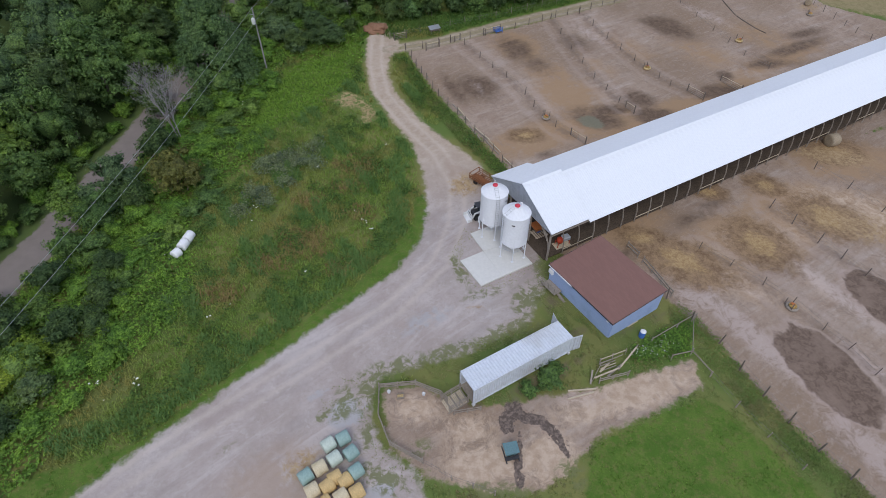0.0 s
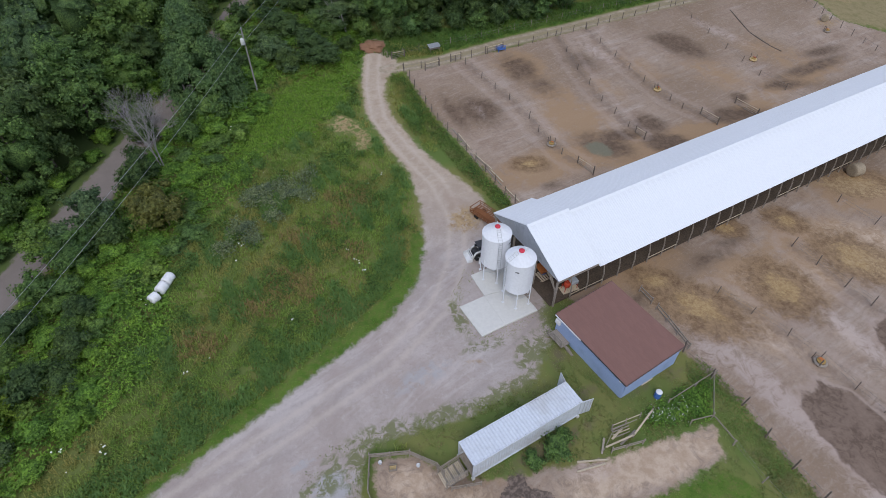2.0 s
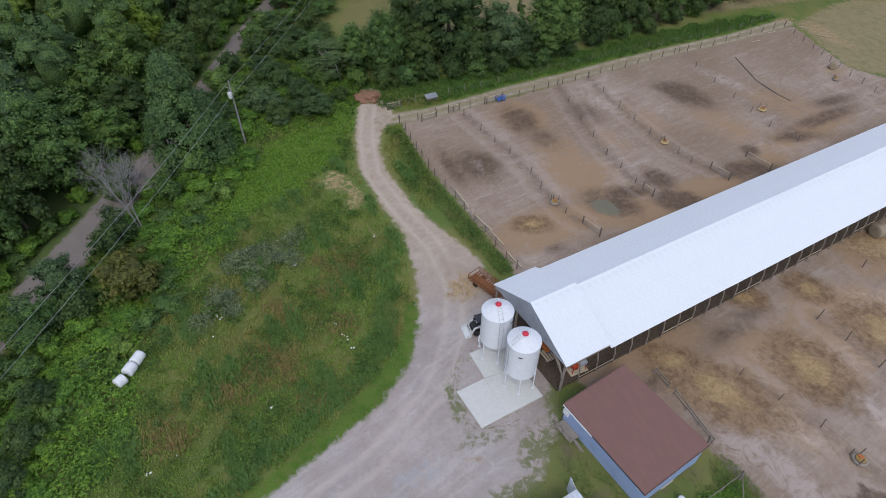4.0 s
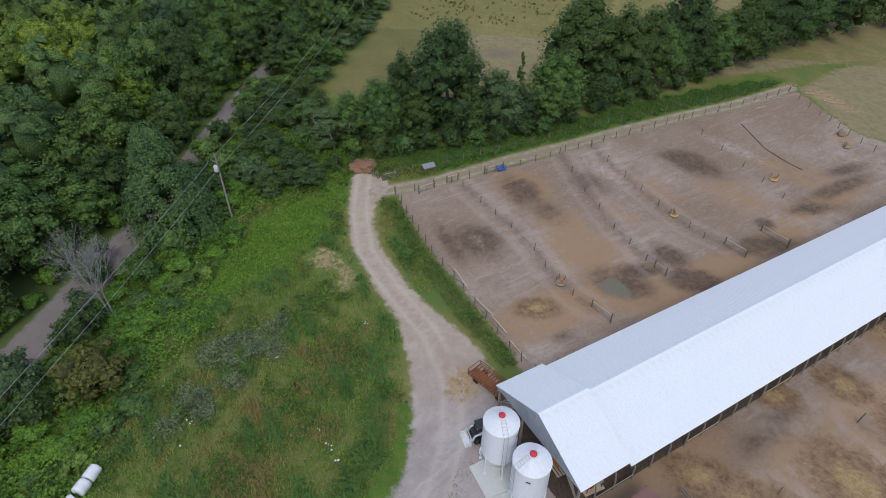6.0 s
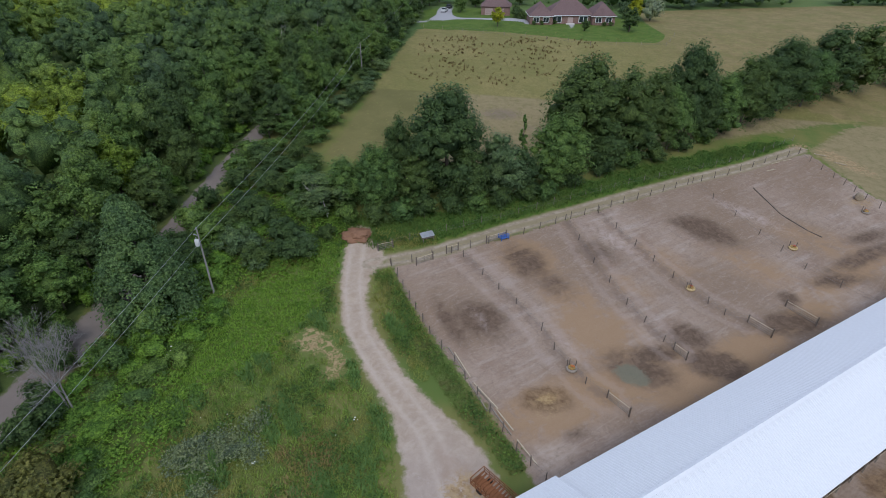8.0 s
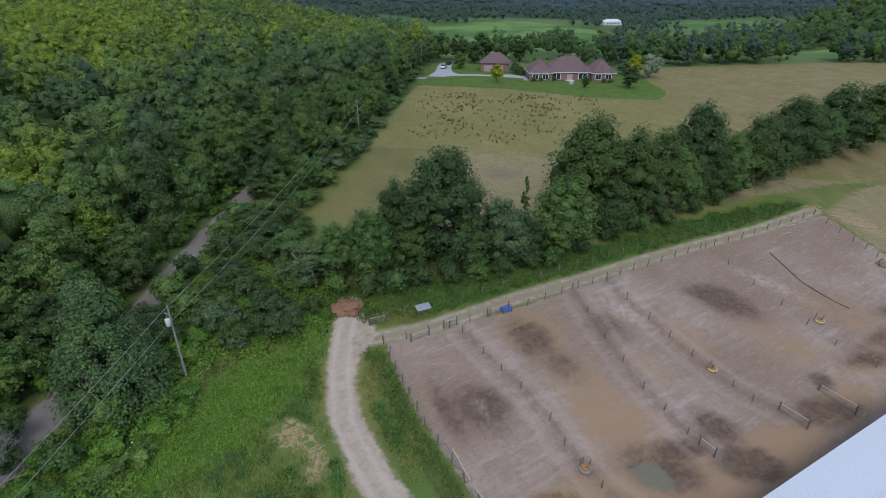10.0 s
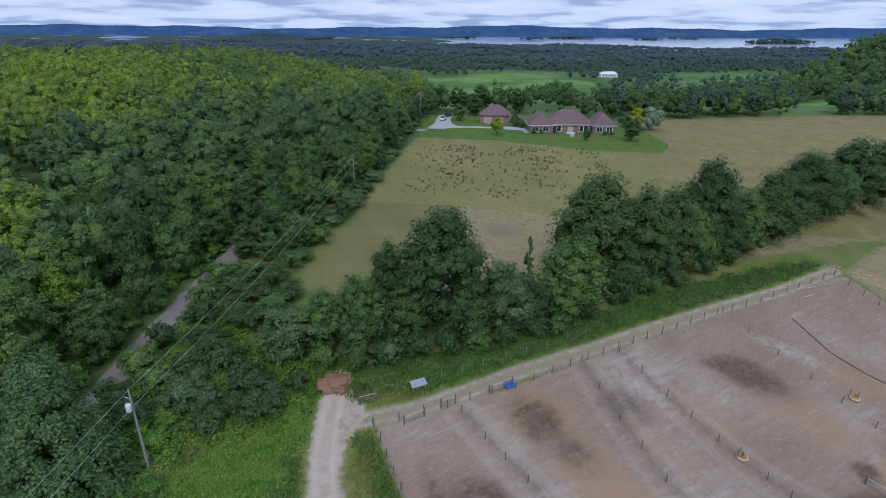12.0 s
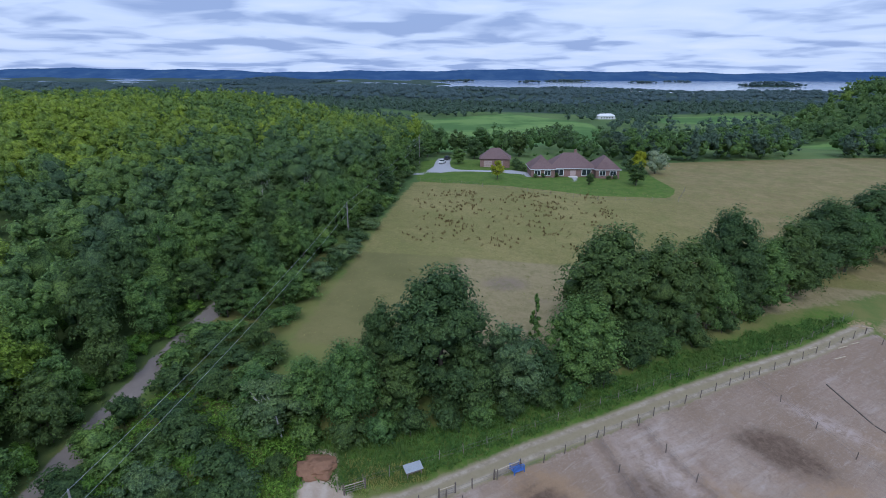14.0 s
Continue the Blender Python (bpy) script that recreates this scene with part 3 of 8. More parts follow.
WEEDY = ((-5.0, 32.0, 4.5, 1.3, 20, 1.0), (0.8, 34.2, 4.5, 1.2, 22, 1.0), (6.9, 37.0, 4.0, 1.4, 25, 1.1), (-9.8, 27.6, 1.2, 2.2, 0, 1.0), (-7.6, 29.2, 1.0, 2.6, 5, 1.1), (9.4, 41.9, 1.8, 3.0, -20, 1.1), (1.3, 46.2, 0.9, 3.2, 20, 1.1), (4.5, 42.6, 4.0, 0.8, 20, 0.8),
         (-1.7, 23.4, 1.3, 1.1, 0, 0.8), (-11.3, 26.1, 0.9, 0.7, 0, 1.1), (-5.0, 20.4, 3.2, 1.3, -25, 1.0), (-7.2, 24.5, 0.9, 2.2, 15, 0.9), (5.0, 19.6, 4.0, 1.0, 0, 1.0), (12.0, 21.6, 1.5, 1.8, 30, 0.9), (11.5, 46.0, 1.0, 3.5, 15, 1.0), (-20, 22.5, 2, 0.8, 45, 0.5))
SILT = ((-9.3, 26.6, 2.0, 1.6, 20, 1.1), (-5.4, 18.8, 2.2, 1.2, 30, 1.0), (-2.0, 38.5, 6.0, 2.0, 35, 0.6), (4.5, 57, 3.0, 2.0, 60, 0.6), (-12.5, 28.6, 3.0, 0.8, 40, 0.6))


def spots(x, y, some):
    out = np.zeros_like(x)
    for cx, cy, a, b, turn, k in some:
        c, s = math.cos(radians(turn)), math.sin(radians(turn))
        dx, dy = x - cx, y - cy
        d = ((dx * c + dy * s) / a) ** 2 + ((-dx * s + dy * c) / b) ** 2
        out = np.maximum(out, k * np.exp(-d * 0.9))
    return out


def surfaces(x, y):
    """How far inside each kind of surface a place lies, by name."""
    gravel = inside(x, y, DRIVE)
    dirt = np.maximum.reduce([inside(x, y, PADDOCK_NORTH), inside(x, y, PADDOCK_SOUTH), inside(x, y, SMALL_PEN)])
    mown = np.maximum.reduce([inside(x, y, LAWN), inside(x, y, VERGE), inside(x, y, HOUSE_LAWN)])
    crops = np.maximum.reduce([inside(x, y, c) for c in GREEN_CROPS])
    road = 2.6 - 1.0 * ease((y - 74) / 20) - near_line(x, y, ROAD)
    wood = np.minimum((-54 - x) + 0.12 * (y - 40), (480 + 0.15 * x - y) * 0.3)
    return {"gravel": gravel, "dirt": dirt, "mown": mown, "road": road, "hay": np.maximum(inside(x, y, HAY_FIELD), inside(x, y, EAST_FIELD)), "crops": crops,
            "paved": np.maximum(inside(x, y, HOUSE_DRIVE), 0.9 - near_line(x, y, [(19, 244), (22.5, 237), (28, 233.4), (36, 232.6), (40, 234.6), (37, 239)])), "wood": wood, "earth": spots(x, y, EARTH), "wet": spots(x, y, WET), "straw": spots(x, y, STRAW), "weedy": spots(x, y, WEEDY), "row": np.min([near_line(x, y, r) for r in FENCE_ROWS], axis=0), "sand": spots(x, y, SAND), "pale": spots(x, y, PALE), "silt": spots(x, y, SILT), "rut": near_line(x, y, RUTS), "track": near_line(x, y, TRACK), "lush": np.maximum(inside(x, y, GREEN_WAY), 4.2 - near_line(x, y, HEDGE_BANK), inside(x, y, BANK) + 0.4), "tan": np.clip((x + 5 + 2 * np.sin(y * 0.5)) / 5, 0, 1), "bare": spots(x, y, ((8.5, 151.5, 5.5, 3.4, 10, 1.0), (14.5, 146.0, 4.0, 2.0, 20, 0.6))), "east": np.clip(x, -90, 190) * (y > 140) * (y + 0.45 * x > 205), "north": np.where(y > 900, y, np.minimum(y, 185))}


# One material for the whole sheet: it reads which surface lies where and breaks the edges up with noise.
p = Paint("open_ground", 0.95, 0.0, 0.15)
ragged = p.noise(0.9, 5, 0.7)
broad = p.noise(0.11, 4, 0.6)
fine = p.noise(7.0, 5, 0.7)
grit = p.noise(30.0, 3, 0.7)
drag = p.noise(1.0, 5, 0.65, p.place((0.9, 0.10, 1), -58))
drag2 = p.noise(1.0, 4, 0.6, p.place((0.14, 1.2, 1), -58))


def cover(name, soft=0.35, jitter=2.2, shift=0.0):
    v = p.calc("MULTIPLY_ADD", p.calc("SUBTRACT", ragged, 0.5), jitter, p.attr(name))
    return p.span(v, shift - soft, shift + soft)


meadow = p.mix(p.span(broad, 0.35, 0.65), (0.105, 0.165, 0.040), (0.200, 0.195, 0.066))
meadow = p.mix(p.span(fine, 0.3, 0.75), meadow, p.mix(0.5, meadow, (0.13, 0.15, 0.05)))
short = p.mix(p.span(p.noise(0.35, 4, 0.6), 0.35, 0.65), (0.075, 0.150, 0.022), (0.125, 0.200, 0.036))
short = p.mix(p.span(p.noise(1.4, 6, 0.75), 0.45, 0.68), short, (0.150, 0.165, 0.050))
short = p.mix(p.span(fine, 0.35, 0.7), short, p.mix(0.5, short, (0.05, 0.085, 0.018)))
dry = p.mix(p.span(p.noise(0.05, 5, 0.6), 0.38, 0.62), (0.210, 0.192, 0.068), (0.275, 0.235, 0.094))
dry = p.mix(p.span(p.noise(2.2, 8, 0.85), 0.42, 0.66, 0, 0.6), dry, (0.135, 0.130, 0.048))
dry = p.mix(p.span(p.noise(0.9, 8, 0.85, warp=0.5), 0.50, 0.68, 0, 0.6), dry, (0.310, 0.268, 0.125))
dry = p.mix(p.span(p.attr("east"), 40, 80, 0, 0.7), dry, p.mix(p.span(p.noise(0.15, 6, 0.7), 0.35, 0.65), (0.215, 0.162, 0.082), (0.300, 0.228, 0.122)))
dry = p.mix(p.span(p.noise(0.13, 6, 0.72), 0.42, 0.66, 0, 0.55), dry, (0.168, 0.176, 0.056))
dry = p.mix(p.span(p.noise(3.4, 6, 0.8), 0.45, 0.70, 0, 0.45), dry, (0.330, 0.285, 0.120))
cut_hay = p.mix(p.span(broad, 0.35, 0.65), (0.150, 0.142, 0.056), (0.196, 0.178, 0.072))
cut_hay = p.mix(p.span(p.attr("tan"), 0.0, 1.0), cut_hay, p.mix(ragged, (0.225, 0.185, 0.098), (0.345, 0.280, 0.165)))
cut_hay = p.mix(p.span(p.attr("bare"), 0.3, 0.9, 0, 0.85), cut_hay, (0.230, 0.178, 0.138))
dry = p.mix(p.span(p.calc("MULTIPLY_ADD", ragged, 1.6, p.attr("north")), 161.6, 162.6, 0.92, 0.0), dry, cut_hay)
dry = p.mix(p.span(p.noise(0.55, 6, 0.75), 0.42, 0.70, 0, 0.55), dry, (0.15, 0.145, 0.055))
soil = p.mix(p.span(p.noise(0.22, 5, 0.65), 0.3, 0.7), (0.300, 0.214, 0.160), (0.438, 0.342, 0.274))
soil = p.mix(p.span(drag, 0.45, 0.70, 0, 0.65), soil, (0.492, 0.413, 0.360))
soil = p.mix(p.span(p.noise(0.055, 4, 0.6), 0.42, 0.60, 0, 0.75), soil, (0.246, 0.168, 0.108))
soil = p.mix(p.span(drag2, 0.52, 0.75, 0, 0.45), soil, (0.266, 0.209, 0.172))
soil = p.mix(p.span(p.noise(0.9, 6, 0.75, warp=0.5), 0.48, 0.72, 0, 0.5), soil, (0.276, 0.199, 0.148))
soil = p.mix(p.span(p.noise(2.6, 5, 0.75), 0.55, 0.75, 0, 0.5), soil, (0.492, 0.418, 0.360))
scrape = p.noise(1.0, 6, 0.75, p.place((1.1, 0.22, 1), -52), warp=1.6)
soil = p.mix(p.span(scrape, 0.52, 0.70, 0, 0.38), soil, (0.522, 0.449, 0.394))
soil = p.mix(p.span(scrape, 0.46, 0.32, 0, 0.40), soil, (0.197, 0.148, 0.113))
clod = p.noise(0.6, 8, 0.82, warp=1.2)
soil = p.mix(p.span(clod, 0.50, 0.64, 0, 0.42), soil, (0.212, 0.158, 0.118))
soil = p.mix(p.span(p.noise(1.7, 8, 0.85), 0.52, 0.66, 0, 0.40), soil, (0.463, 0.393, 0.340))
soil = p.mix(p.span(grit, 0.35, 0.75, 0, 0.45), soil, (0.197, 0.158, 0.133))
earth = p.calc("MULTIPLY", p.attr("earth"), p.span(p.noise(0.4, 5, 0.7, warp=0.5), 0.25, 0.65, 0.4, 1.2))
soil = p.mix(p.span(earth, 0.12, 0.75, 0.0, 0.88), soil, p.mix(fine, (0.285, 0.182, 0.105), (0.405, 0.278, 0.172)))
blotch = p.calc("ADD", p.calc("MULTIPLY", p.noise(0.42, 6, 0.72, warp=0.9), 0.55), p.calc("MULTIPLY", drag, 0.45))
wet = p.calc("MULTIPLY", p.attr("wet"), p.span(blotch, 0.34, 0.62, 0.70, 1.35))
damp = p.mix(p.span(p.noise(0.8, 6, 0.7, warp=0.8), 0.35, 0.65), (0.105, 0.071, 0.049), (0.165, 0.114, 0.081))
damp = p.mix(p.span(p.noise(1.3, 5, 0.75, warp=0.6), 0.5, 0.72, 0, 0.6), damp, (0.225, 0.160, 0.116))
soil = p.mix(p.span(wet, 0.12, 0.90, 0.0, 0.95), soil, damp)
sand = p.calc("MULTIPLY", p.attr("sand"), p.span(clod, 0.40, 0.62, 1.25, 0.5))
soil = p.mix(p.span(sand, 0.15, 0.7, 0.0, 0.9), soil, p.mix(p.span(p.noise(1.2, 6, 0.7), 0.35, 0.65), (0.425, 0.312, 0.222), (0.550, 0.430, 0.330)))
pale = p.calc("MULTIPLY", p.attr("pale"), p.span(clod, 0.40, 0.62, 1.25, 0.5))
soil = p.mix(p.span(pale, 0.2, 0.9, 0.0, 0.6), soil, (0.50, 0.41, 0.375))
# Trodden lines beside the fences.
rowed = p.calc("MULTIPLY_ADD", p.calc("SUBTRACT", p.noise(0.8, 5, 0.7), 0.5), 2.4, p.attr("row"))
soil = p.mix(p.span(rowed, 0.2, 1.0, 0.42, 0.0), soil, (0.185, 0.135, 0.108))
soil = p.mix(p.calc("MULTIPLY", p.span(rowed, 1.2, 1.9), p.span(rowed, 3.0, 2.2, 0.0, 0.16)), soil, (0.50, 0.41, 0.375))
# Heaps of old straw: ochre in the middle, dark trampled dung round it.
pile = p.calc("ADD", p.ovals(PILES), p.calc("MULTIPLY", p.calc("SUBTRACT", p.noise(0.5, 7, 0.75, warp=0.8), 0.5), 1.7))
soil = p.mix(p.span(pile, -0.55, 0.15, 0, 0.88), soil, p.mix(p.span(p.noise(1.4, 7, 0.8), 0.36, 0.64), (0.150, 0.092, 0.052), (0.300, 0.200, 0.115)))
soil = p.mix(p.span(pile, 0.30, 0.80, 0, 0.85), soil, p.mix(p.span(p.noise(2.0, 7, 0.82), 0.36, 0.62), (0.295, 0.188, 0.090), (0.470, 0.335, 0.172)))
green_puddle = p.calc("ADD", p.oval(22.2, 79.8, 2.6, 1.9, -26), p.calc("MULTIPLY", p.calc("SUBTRACT", ragged, 0.5), 1.2))
soil = p.mix(p.span(green_puddle, 0.0, 0.35, 0, 0.8), soil, p.mix(fine, (0.125, 0.130, 0.090), (0.240, 0.235, 0.175)))
# Dark heaps of trodden bedding with crisp rims, and wet mud by the feed box.
edge = p.calc("MULTIPLY", p.calc("SUBTRACT", p.noise(0.45, 5, 0.6, warp=0.4), 0.5), 0.55)
heap = p.calc("ADD", p.ovals(HEAPS), edge)
soil = p.mix(p.span(heap, -0.10, 0.02, 0, 0.5), soil, (0.42, 0.33, 0.285))
bed = p.mix(p.span(p.noise(1.6, 7, 0.78, warp=0.8), 0.38, 0.62), (0.118, 0.082, 0.062), (0.205, 0.148, 0.114))
bed = p.mix(p.span(p.noise(0.35, 4, 0.6), 0.45, 0.65, 0, 0.6), bed, (0.245, 0.180, 0.142))
soil = p.mix(p.span(heap, 0.02, 0.14, 0, 0.95), soil, bed)
mud = p.calc("ADD", p.ovals(MUD), p.calc("MULTIPLY", p.calc("SUBTRACT", p.noise(1.5, 5, 0.65, warp=0.8), 0.5), 2.3))
soil = p.mix(p.span(mud, -0.12, 0.0, 0, 0.5), soil, (0.30, 0.215, 0.165))
soil = p.mix(p.span(mud, 0.02, 0.10, 0, 0.94), soil, p.mix(p.span(p.noise(3.0, 5, 0.7), 0.4, 0.65), (0.085, 0.066, 0.056), (0.215, 0.165, 0.138)))
straw = p.calc("MULTIPLY", p.attr("straw"), p.span(p.noise(1.3, 7, 0.8, warp=0.5), 0.36, 0.62, 0.25, 1.35))
litter = p.mix(p.span(p.noise(1.5, 7, 0.75), 0.35, 0.65), (0.285, 0.190, 0.105), (0.455, 0.335, 0.195))
soil = p.mix(p.span(straw, 0.15, 1.0, 0.0, 0.9), soil, litter)
stone = p.mix(p.span(p.noise(0.16, 5, 0.65), 0.3, 0.7), (0.375, 0.308, 0.280), (0.500, 0.435, 0.412))
stone = p.mix(p.span(p.noise(0.07, 3, 0.6), 0.45, 0.65, 0, 0.5), stone, (0.47, 0.43, 0.425))
stone = p.mix(p.span(p.noise(1.0, 5, 0.65, p.place((0.12, 1.1, 1), 45)), 0.45, 0.7, 0, 0.4), stone, (0.38, 0.315, 0.28))
stone = p.mix(p.span(p.noise(1.6, 6, 0.7, warp=0.8), 0.5, 0.75, 0, 0.5), stone, (0.33, 0.285, 0.255))
stone = p.mix(p.span(p.noise(0.35, 6, 0.7, warp=1.0), 0.48, 0.68, 0, 0.45), stone, (0.36, 0.31, 0.27))
stone = p.mix(p.span(grit, 0.4, 0.75, 0, 0.55), stone, (0.28, 0.25, 0.23))
stone = p.mix(p.span(p.attr("north"), 54, 82, 0, 0.8), stone, p.mix(p.span(p.noise(0.6, 6, 0.75), 0.35, 0.65), (0.345, 0.268, 0.202), (0.500, 0.412, 0.335)))
band = p.noise(1.0, 5, 0.65, p.place((0.07, 0.33, 1), 45), warp=0.8)
stone = p.mix(p.span(band, 0.50, 0.68, 0, 0.45), stone, (0.57, 0.515, 0.50))
stone = p.mix(p.span(band, 0.48, 0.30, 0, 0.5), stone, (0.30, 0.262, 0.245))
stone = p.mix(p.span(p.noise(2.4, 8, 0.85), 0.50, 0.68, 0, 0.5), stone, (0.27, 0.235, 0.22))
stone = p.mix(p.span(p.noise(0.8, 8, 0.8, warp=1.0), 0.52, 0.68, 0, 0.4), stone, (0.58, 0.53, 0.51))
silt = p.calc("MULTIPLY", p.attr("silt"), p.span(ragged, 0.3, 0.6, 0.5, 1.2))
stone = p.mix(p.span(silt, 0.35, 0.7, 0.0, 0.85), stone, p.mix(fine, (0.36, 0.35, 0.365), (0.43, 0.42, 0.43)))
stone = p.mix(p.span(p.attr("north"), 52, 74, 0, 0.65), stone, p.mix(p.span(p.noise(0.9, 7, 0.78, warp=0.7), 0.35, 0.65), (0.375, 0.285, 0.205), (0.480, 0.385, 0.295)))
rut = p.calc("ABSOLUTE", p.calc("SUBTRACT", p.attr("rut"), 1.0))
stone = p.mix(p.span(p.calc("ADD", rut, p.calc("MULTIPLY", ragged, 1.2)), 0.5, 1.3, 0.4, 0.0), stone, (0.58, 0.50, 0.44))
stone = p.mix(p.span(earth, 0.2, 0.9, 0.0, 0.7), stone, (0.36, 0.27, 0.21))
stone = p.mix(p.span(straw, 0.2, 0.85, 0.0, 0.85), stone, litter)
tar = p.mix(p.noise(0.6, 4, 0.6), (0.200, 0.170, 0.155), (0.280, 0.242, 0.224))
crop = p.mix(p.span(p.noise(0.012, 4, 0.6), 0.4, 0.6), (0.075, 0.155, 0.040), (0.155, 0.255, 0.070))
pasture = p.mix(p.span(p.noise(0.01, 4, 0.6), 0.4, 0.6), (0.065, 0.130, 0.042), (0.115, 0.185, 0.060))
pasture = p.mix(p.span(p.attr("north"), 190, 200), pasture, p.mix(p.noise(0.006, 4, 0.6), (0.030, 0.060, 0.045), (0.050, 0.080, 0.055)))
floor_ = p.mix(fine, (0.055, 0.090, 0.028), (0.110, 0.150, 0.050))

ground_colour = p.mix(p.span(p.attr("north"), 150, 200), meadow, pasture)
# Earth spots darken the yard grass; along the container this includes painted shade.
ground_colour = p.mix(p.span(earth, 0.30, 0.85, 0.0, 0.75), ground_colour, (0.155, 0.125, 0.082))
ground_colour = p.mix(cover("wood", 2.5, 8.0), ground_colour, floor_)
ground_colour = p.mix(cover("crops", 3.0, 20.0), ground_colour, crop)
ground_colour = p.mix(cover("hay", 0.8, 5.0), ground_colour, dry)
ground_colour = p.mix(cover("mown", 0.3, 1.6), ground_colour, short)
ground_colour = p.mix(cover("lush", 1.5, 5.0), ground_colour, short)
ground_colour = p.mix(cover("dirt", 0.3, 2.4), ground_colour, soil)
ground_colour = p.mix(cover("gravel", 0.40, 2.2), ground_colour, stone)
lane = p.calc("ABSOLUTE", p.calc("SUBTRACT", p.attr("track"), 0.85))
ground_colour = p.mix(p.calc("MULTIPLY", p.span(p.calc("MULTIPLY_ADD", ragged, 0.9, p.attr("track")), 1.6, 2.3, 1.0, 0.0), p.span(p.attr("gravel"), -0.4, 0.2, 1.0, 0.0)), ground_colour, p.mix(ragged, (0.235, 0.198, 0.118), (0.365, 0.305, 0.205)))
ground_colour = p.mix(p.span(p.calc("MULTIPLY_ADD", ragged, 0.5, lane), 0.35, 0.75, 0.95, 0.0), ground_colour, p.mix(p.span(p.noise(0.8, 5, 0.7), 0.35, 0.65), (0.285, 0.235, 0.170), (0.430, 0.365, 0.285)))
ground_colour = p.mix(cover("road", 0.3, 2.0), ground_colour, tar)
ground_colour = p.mix(cover("paved", 0.3, 0.6), ground_colour, (0.40, 0.40, 0.42))
weedy = p.calc("MULTIPLY", p.attr("weedy"), p.span(p.noise(1.1, 6, 0.75, warp=0.5), 0.35, 0.62, 0.2, 1.4))
ground_colour = p.mix(p.span(weedy, 0.30, 0.85, 0.0, 0.85), ground_colour, p.mix(fine, (0.105, 0.130, 0.045), (0.215, 0.215, 0.105)))
ground_colour = p.mix(p.calc("MULTIPLY", p.span(straw, 0.55, 1.0), p.span(p.attr("dirt"), -0.5, -1.5, 0.0, 0.85)), ground_colour, litter)
p.colour(ground_colour)
p.bump(p.calc("ADD", p.calc("MULTIPLY", fine, 0.7), p.calc("MULTIPLY", ragged, 0.8)), 0.5, 0.06)
p.gloss(p.calc("MULTIPLY", p.span(wet, 0.3, 0.9, 0.95, 0.7), p.span(mud, 0.02, 0.12, 1.0, 0.55)))
OPEN_GROUND = p.m


def steps(lo, hi, step, near_lo, near_hi, grow=1.13):
    """Grid lines: even in the middle, wider and wider outwards."""
    mid = list(np.arange(near_lo, near_hi + 1e-6, step))
    right, d = [], step
    while (right or mid)[-1] < hi:
        d = min(d * grow, 60.0)
        right.append((right or mid)[-1] + d)
    left, d = [], step
    while (left or mid[:1])[-1] > lo:
        d = min(d * grow, 60.0)
        left.append((left or mid[:1])[-1] - d)
    return np.array(left[::-1] + mid + right)


GX = steps(-3600, 3800, 0.95, -62, 92)
GY = steps(-300, 4650, 0.95, 8, 150, 1.08)
gx, gy = np.meshgrid(GX, GY)
gz = land(gx, gy)
rough_z = np.array([noise.noise((float(a) * 0.35, float(b) * 0.35, 0.0)) for a, b in zip(gx.ravel()[::1], gy.ravel()[::1])]).reshape(gx.shape) * 0.10
fields = surfaces(gx, gy)
gz = gz + 0.35 * np.clip(spots(gx, gy, tuple((*h, 1.0) for h in HEAPS)) - 0.35, 0, 1) * (0.6 + 6 * rough_z)
gz = gz + rough_z * np.clip(1 - np.maximum(fields["gravel"], fields["road"]) * 0.5, 0.15, 1)
NX, NY = len(GX), len(GY)
index = np.arange(NX * NY).reshape(NY, NX)
quads = np.stack([index[:-1, :-1], index[:-1, 1:], index[1:, 1:], index[1:, :-1]], -1)


def lay(name, keep, up, label):
    """The part of the sheet's squares that keep picks, up metres above the land."""
    q = quads[keep] if keep is not None else quads.reshape(-1, 4)
    used, back = np.unique(q, return_inverse=True)
    co = np.stack([gx.ravel()[used], gy.ravel()[used], gz.ravel()[used] + up], 1)
    ob = sheet(name, co, back.reshape(-1, 4), OPEN_GROUND, smooth=True)
    for key, v in fields.items():
        a = ob.data.attributes.new(key, "FLOAT", "POINT")
        a.data.foreach_set("value", np.clip(v.ravel()[used], -100, 200).astype(np.float32))
    return tagged(ob, label, name.replace("_", " "), kind="structure")


def middle(v):
    return (v[:-1, :-1] + v[1:, 1:]) / 2


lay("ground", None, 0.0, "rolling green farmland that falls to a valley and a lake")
lay("gravel_drive", np.maximum(middle(fields["gravel"]), 1.3 - middle(fields["track"])) > 0, 0.015, "pale grey gravel drive and yard with tyre ruts")
lay("paddock", (middle(fields["dirt"]) > 0) & (middle(fields["gravel"]) < 0), 0.010, "trampled bare earth paddocks with damp dark patches and straw")
lay("road", middle(fields["road"]) > 0, 0.020, "narrow worn grey country road between trees")
lay("lawn", (middle(fields["mown"]) > 0) & (middle(fields["gravel"]) < 0) & (middle(fields["dirt"]) < 0), 0.008, "short mown green grass strips and lawn")

# The lake.
q = Paint("lake_water", 0.12, 0.0, 0.5)
q.colour(q.mix(q.noise(0.004, 3, 0.6), (0.30, 0.37, 0.48), (0.40, 0.47, 0.58)))
q.bump(q.noise(0.25, 3, 0.6, q.place((1, 0.35, 1))), 0.25, 0.3)
water_x, water_y = np.meshgrid(np.linspace(-3600, 3800, 30), np.linspace(1500, 4650, 20))
wi = np.arange(600).reshape(20, 30)
lake = sheet("water", np.stack([water_x.ravel(), water_y.ravel(), np.full(600, LAKE)], 1),
             np.stack([wi[:-1, :-1], wi[:-1, 1:], wi[1:, 1:], wi[1:, :-1]], -1).reshape(-1, 4), q.m)
tagged(lake, "long pale blue grey lake below far wooded hills", "lake", kind="structure")

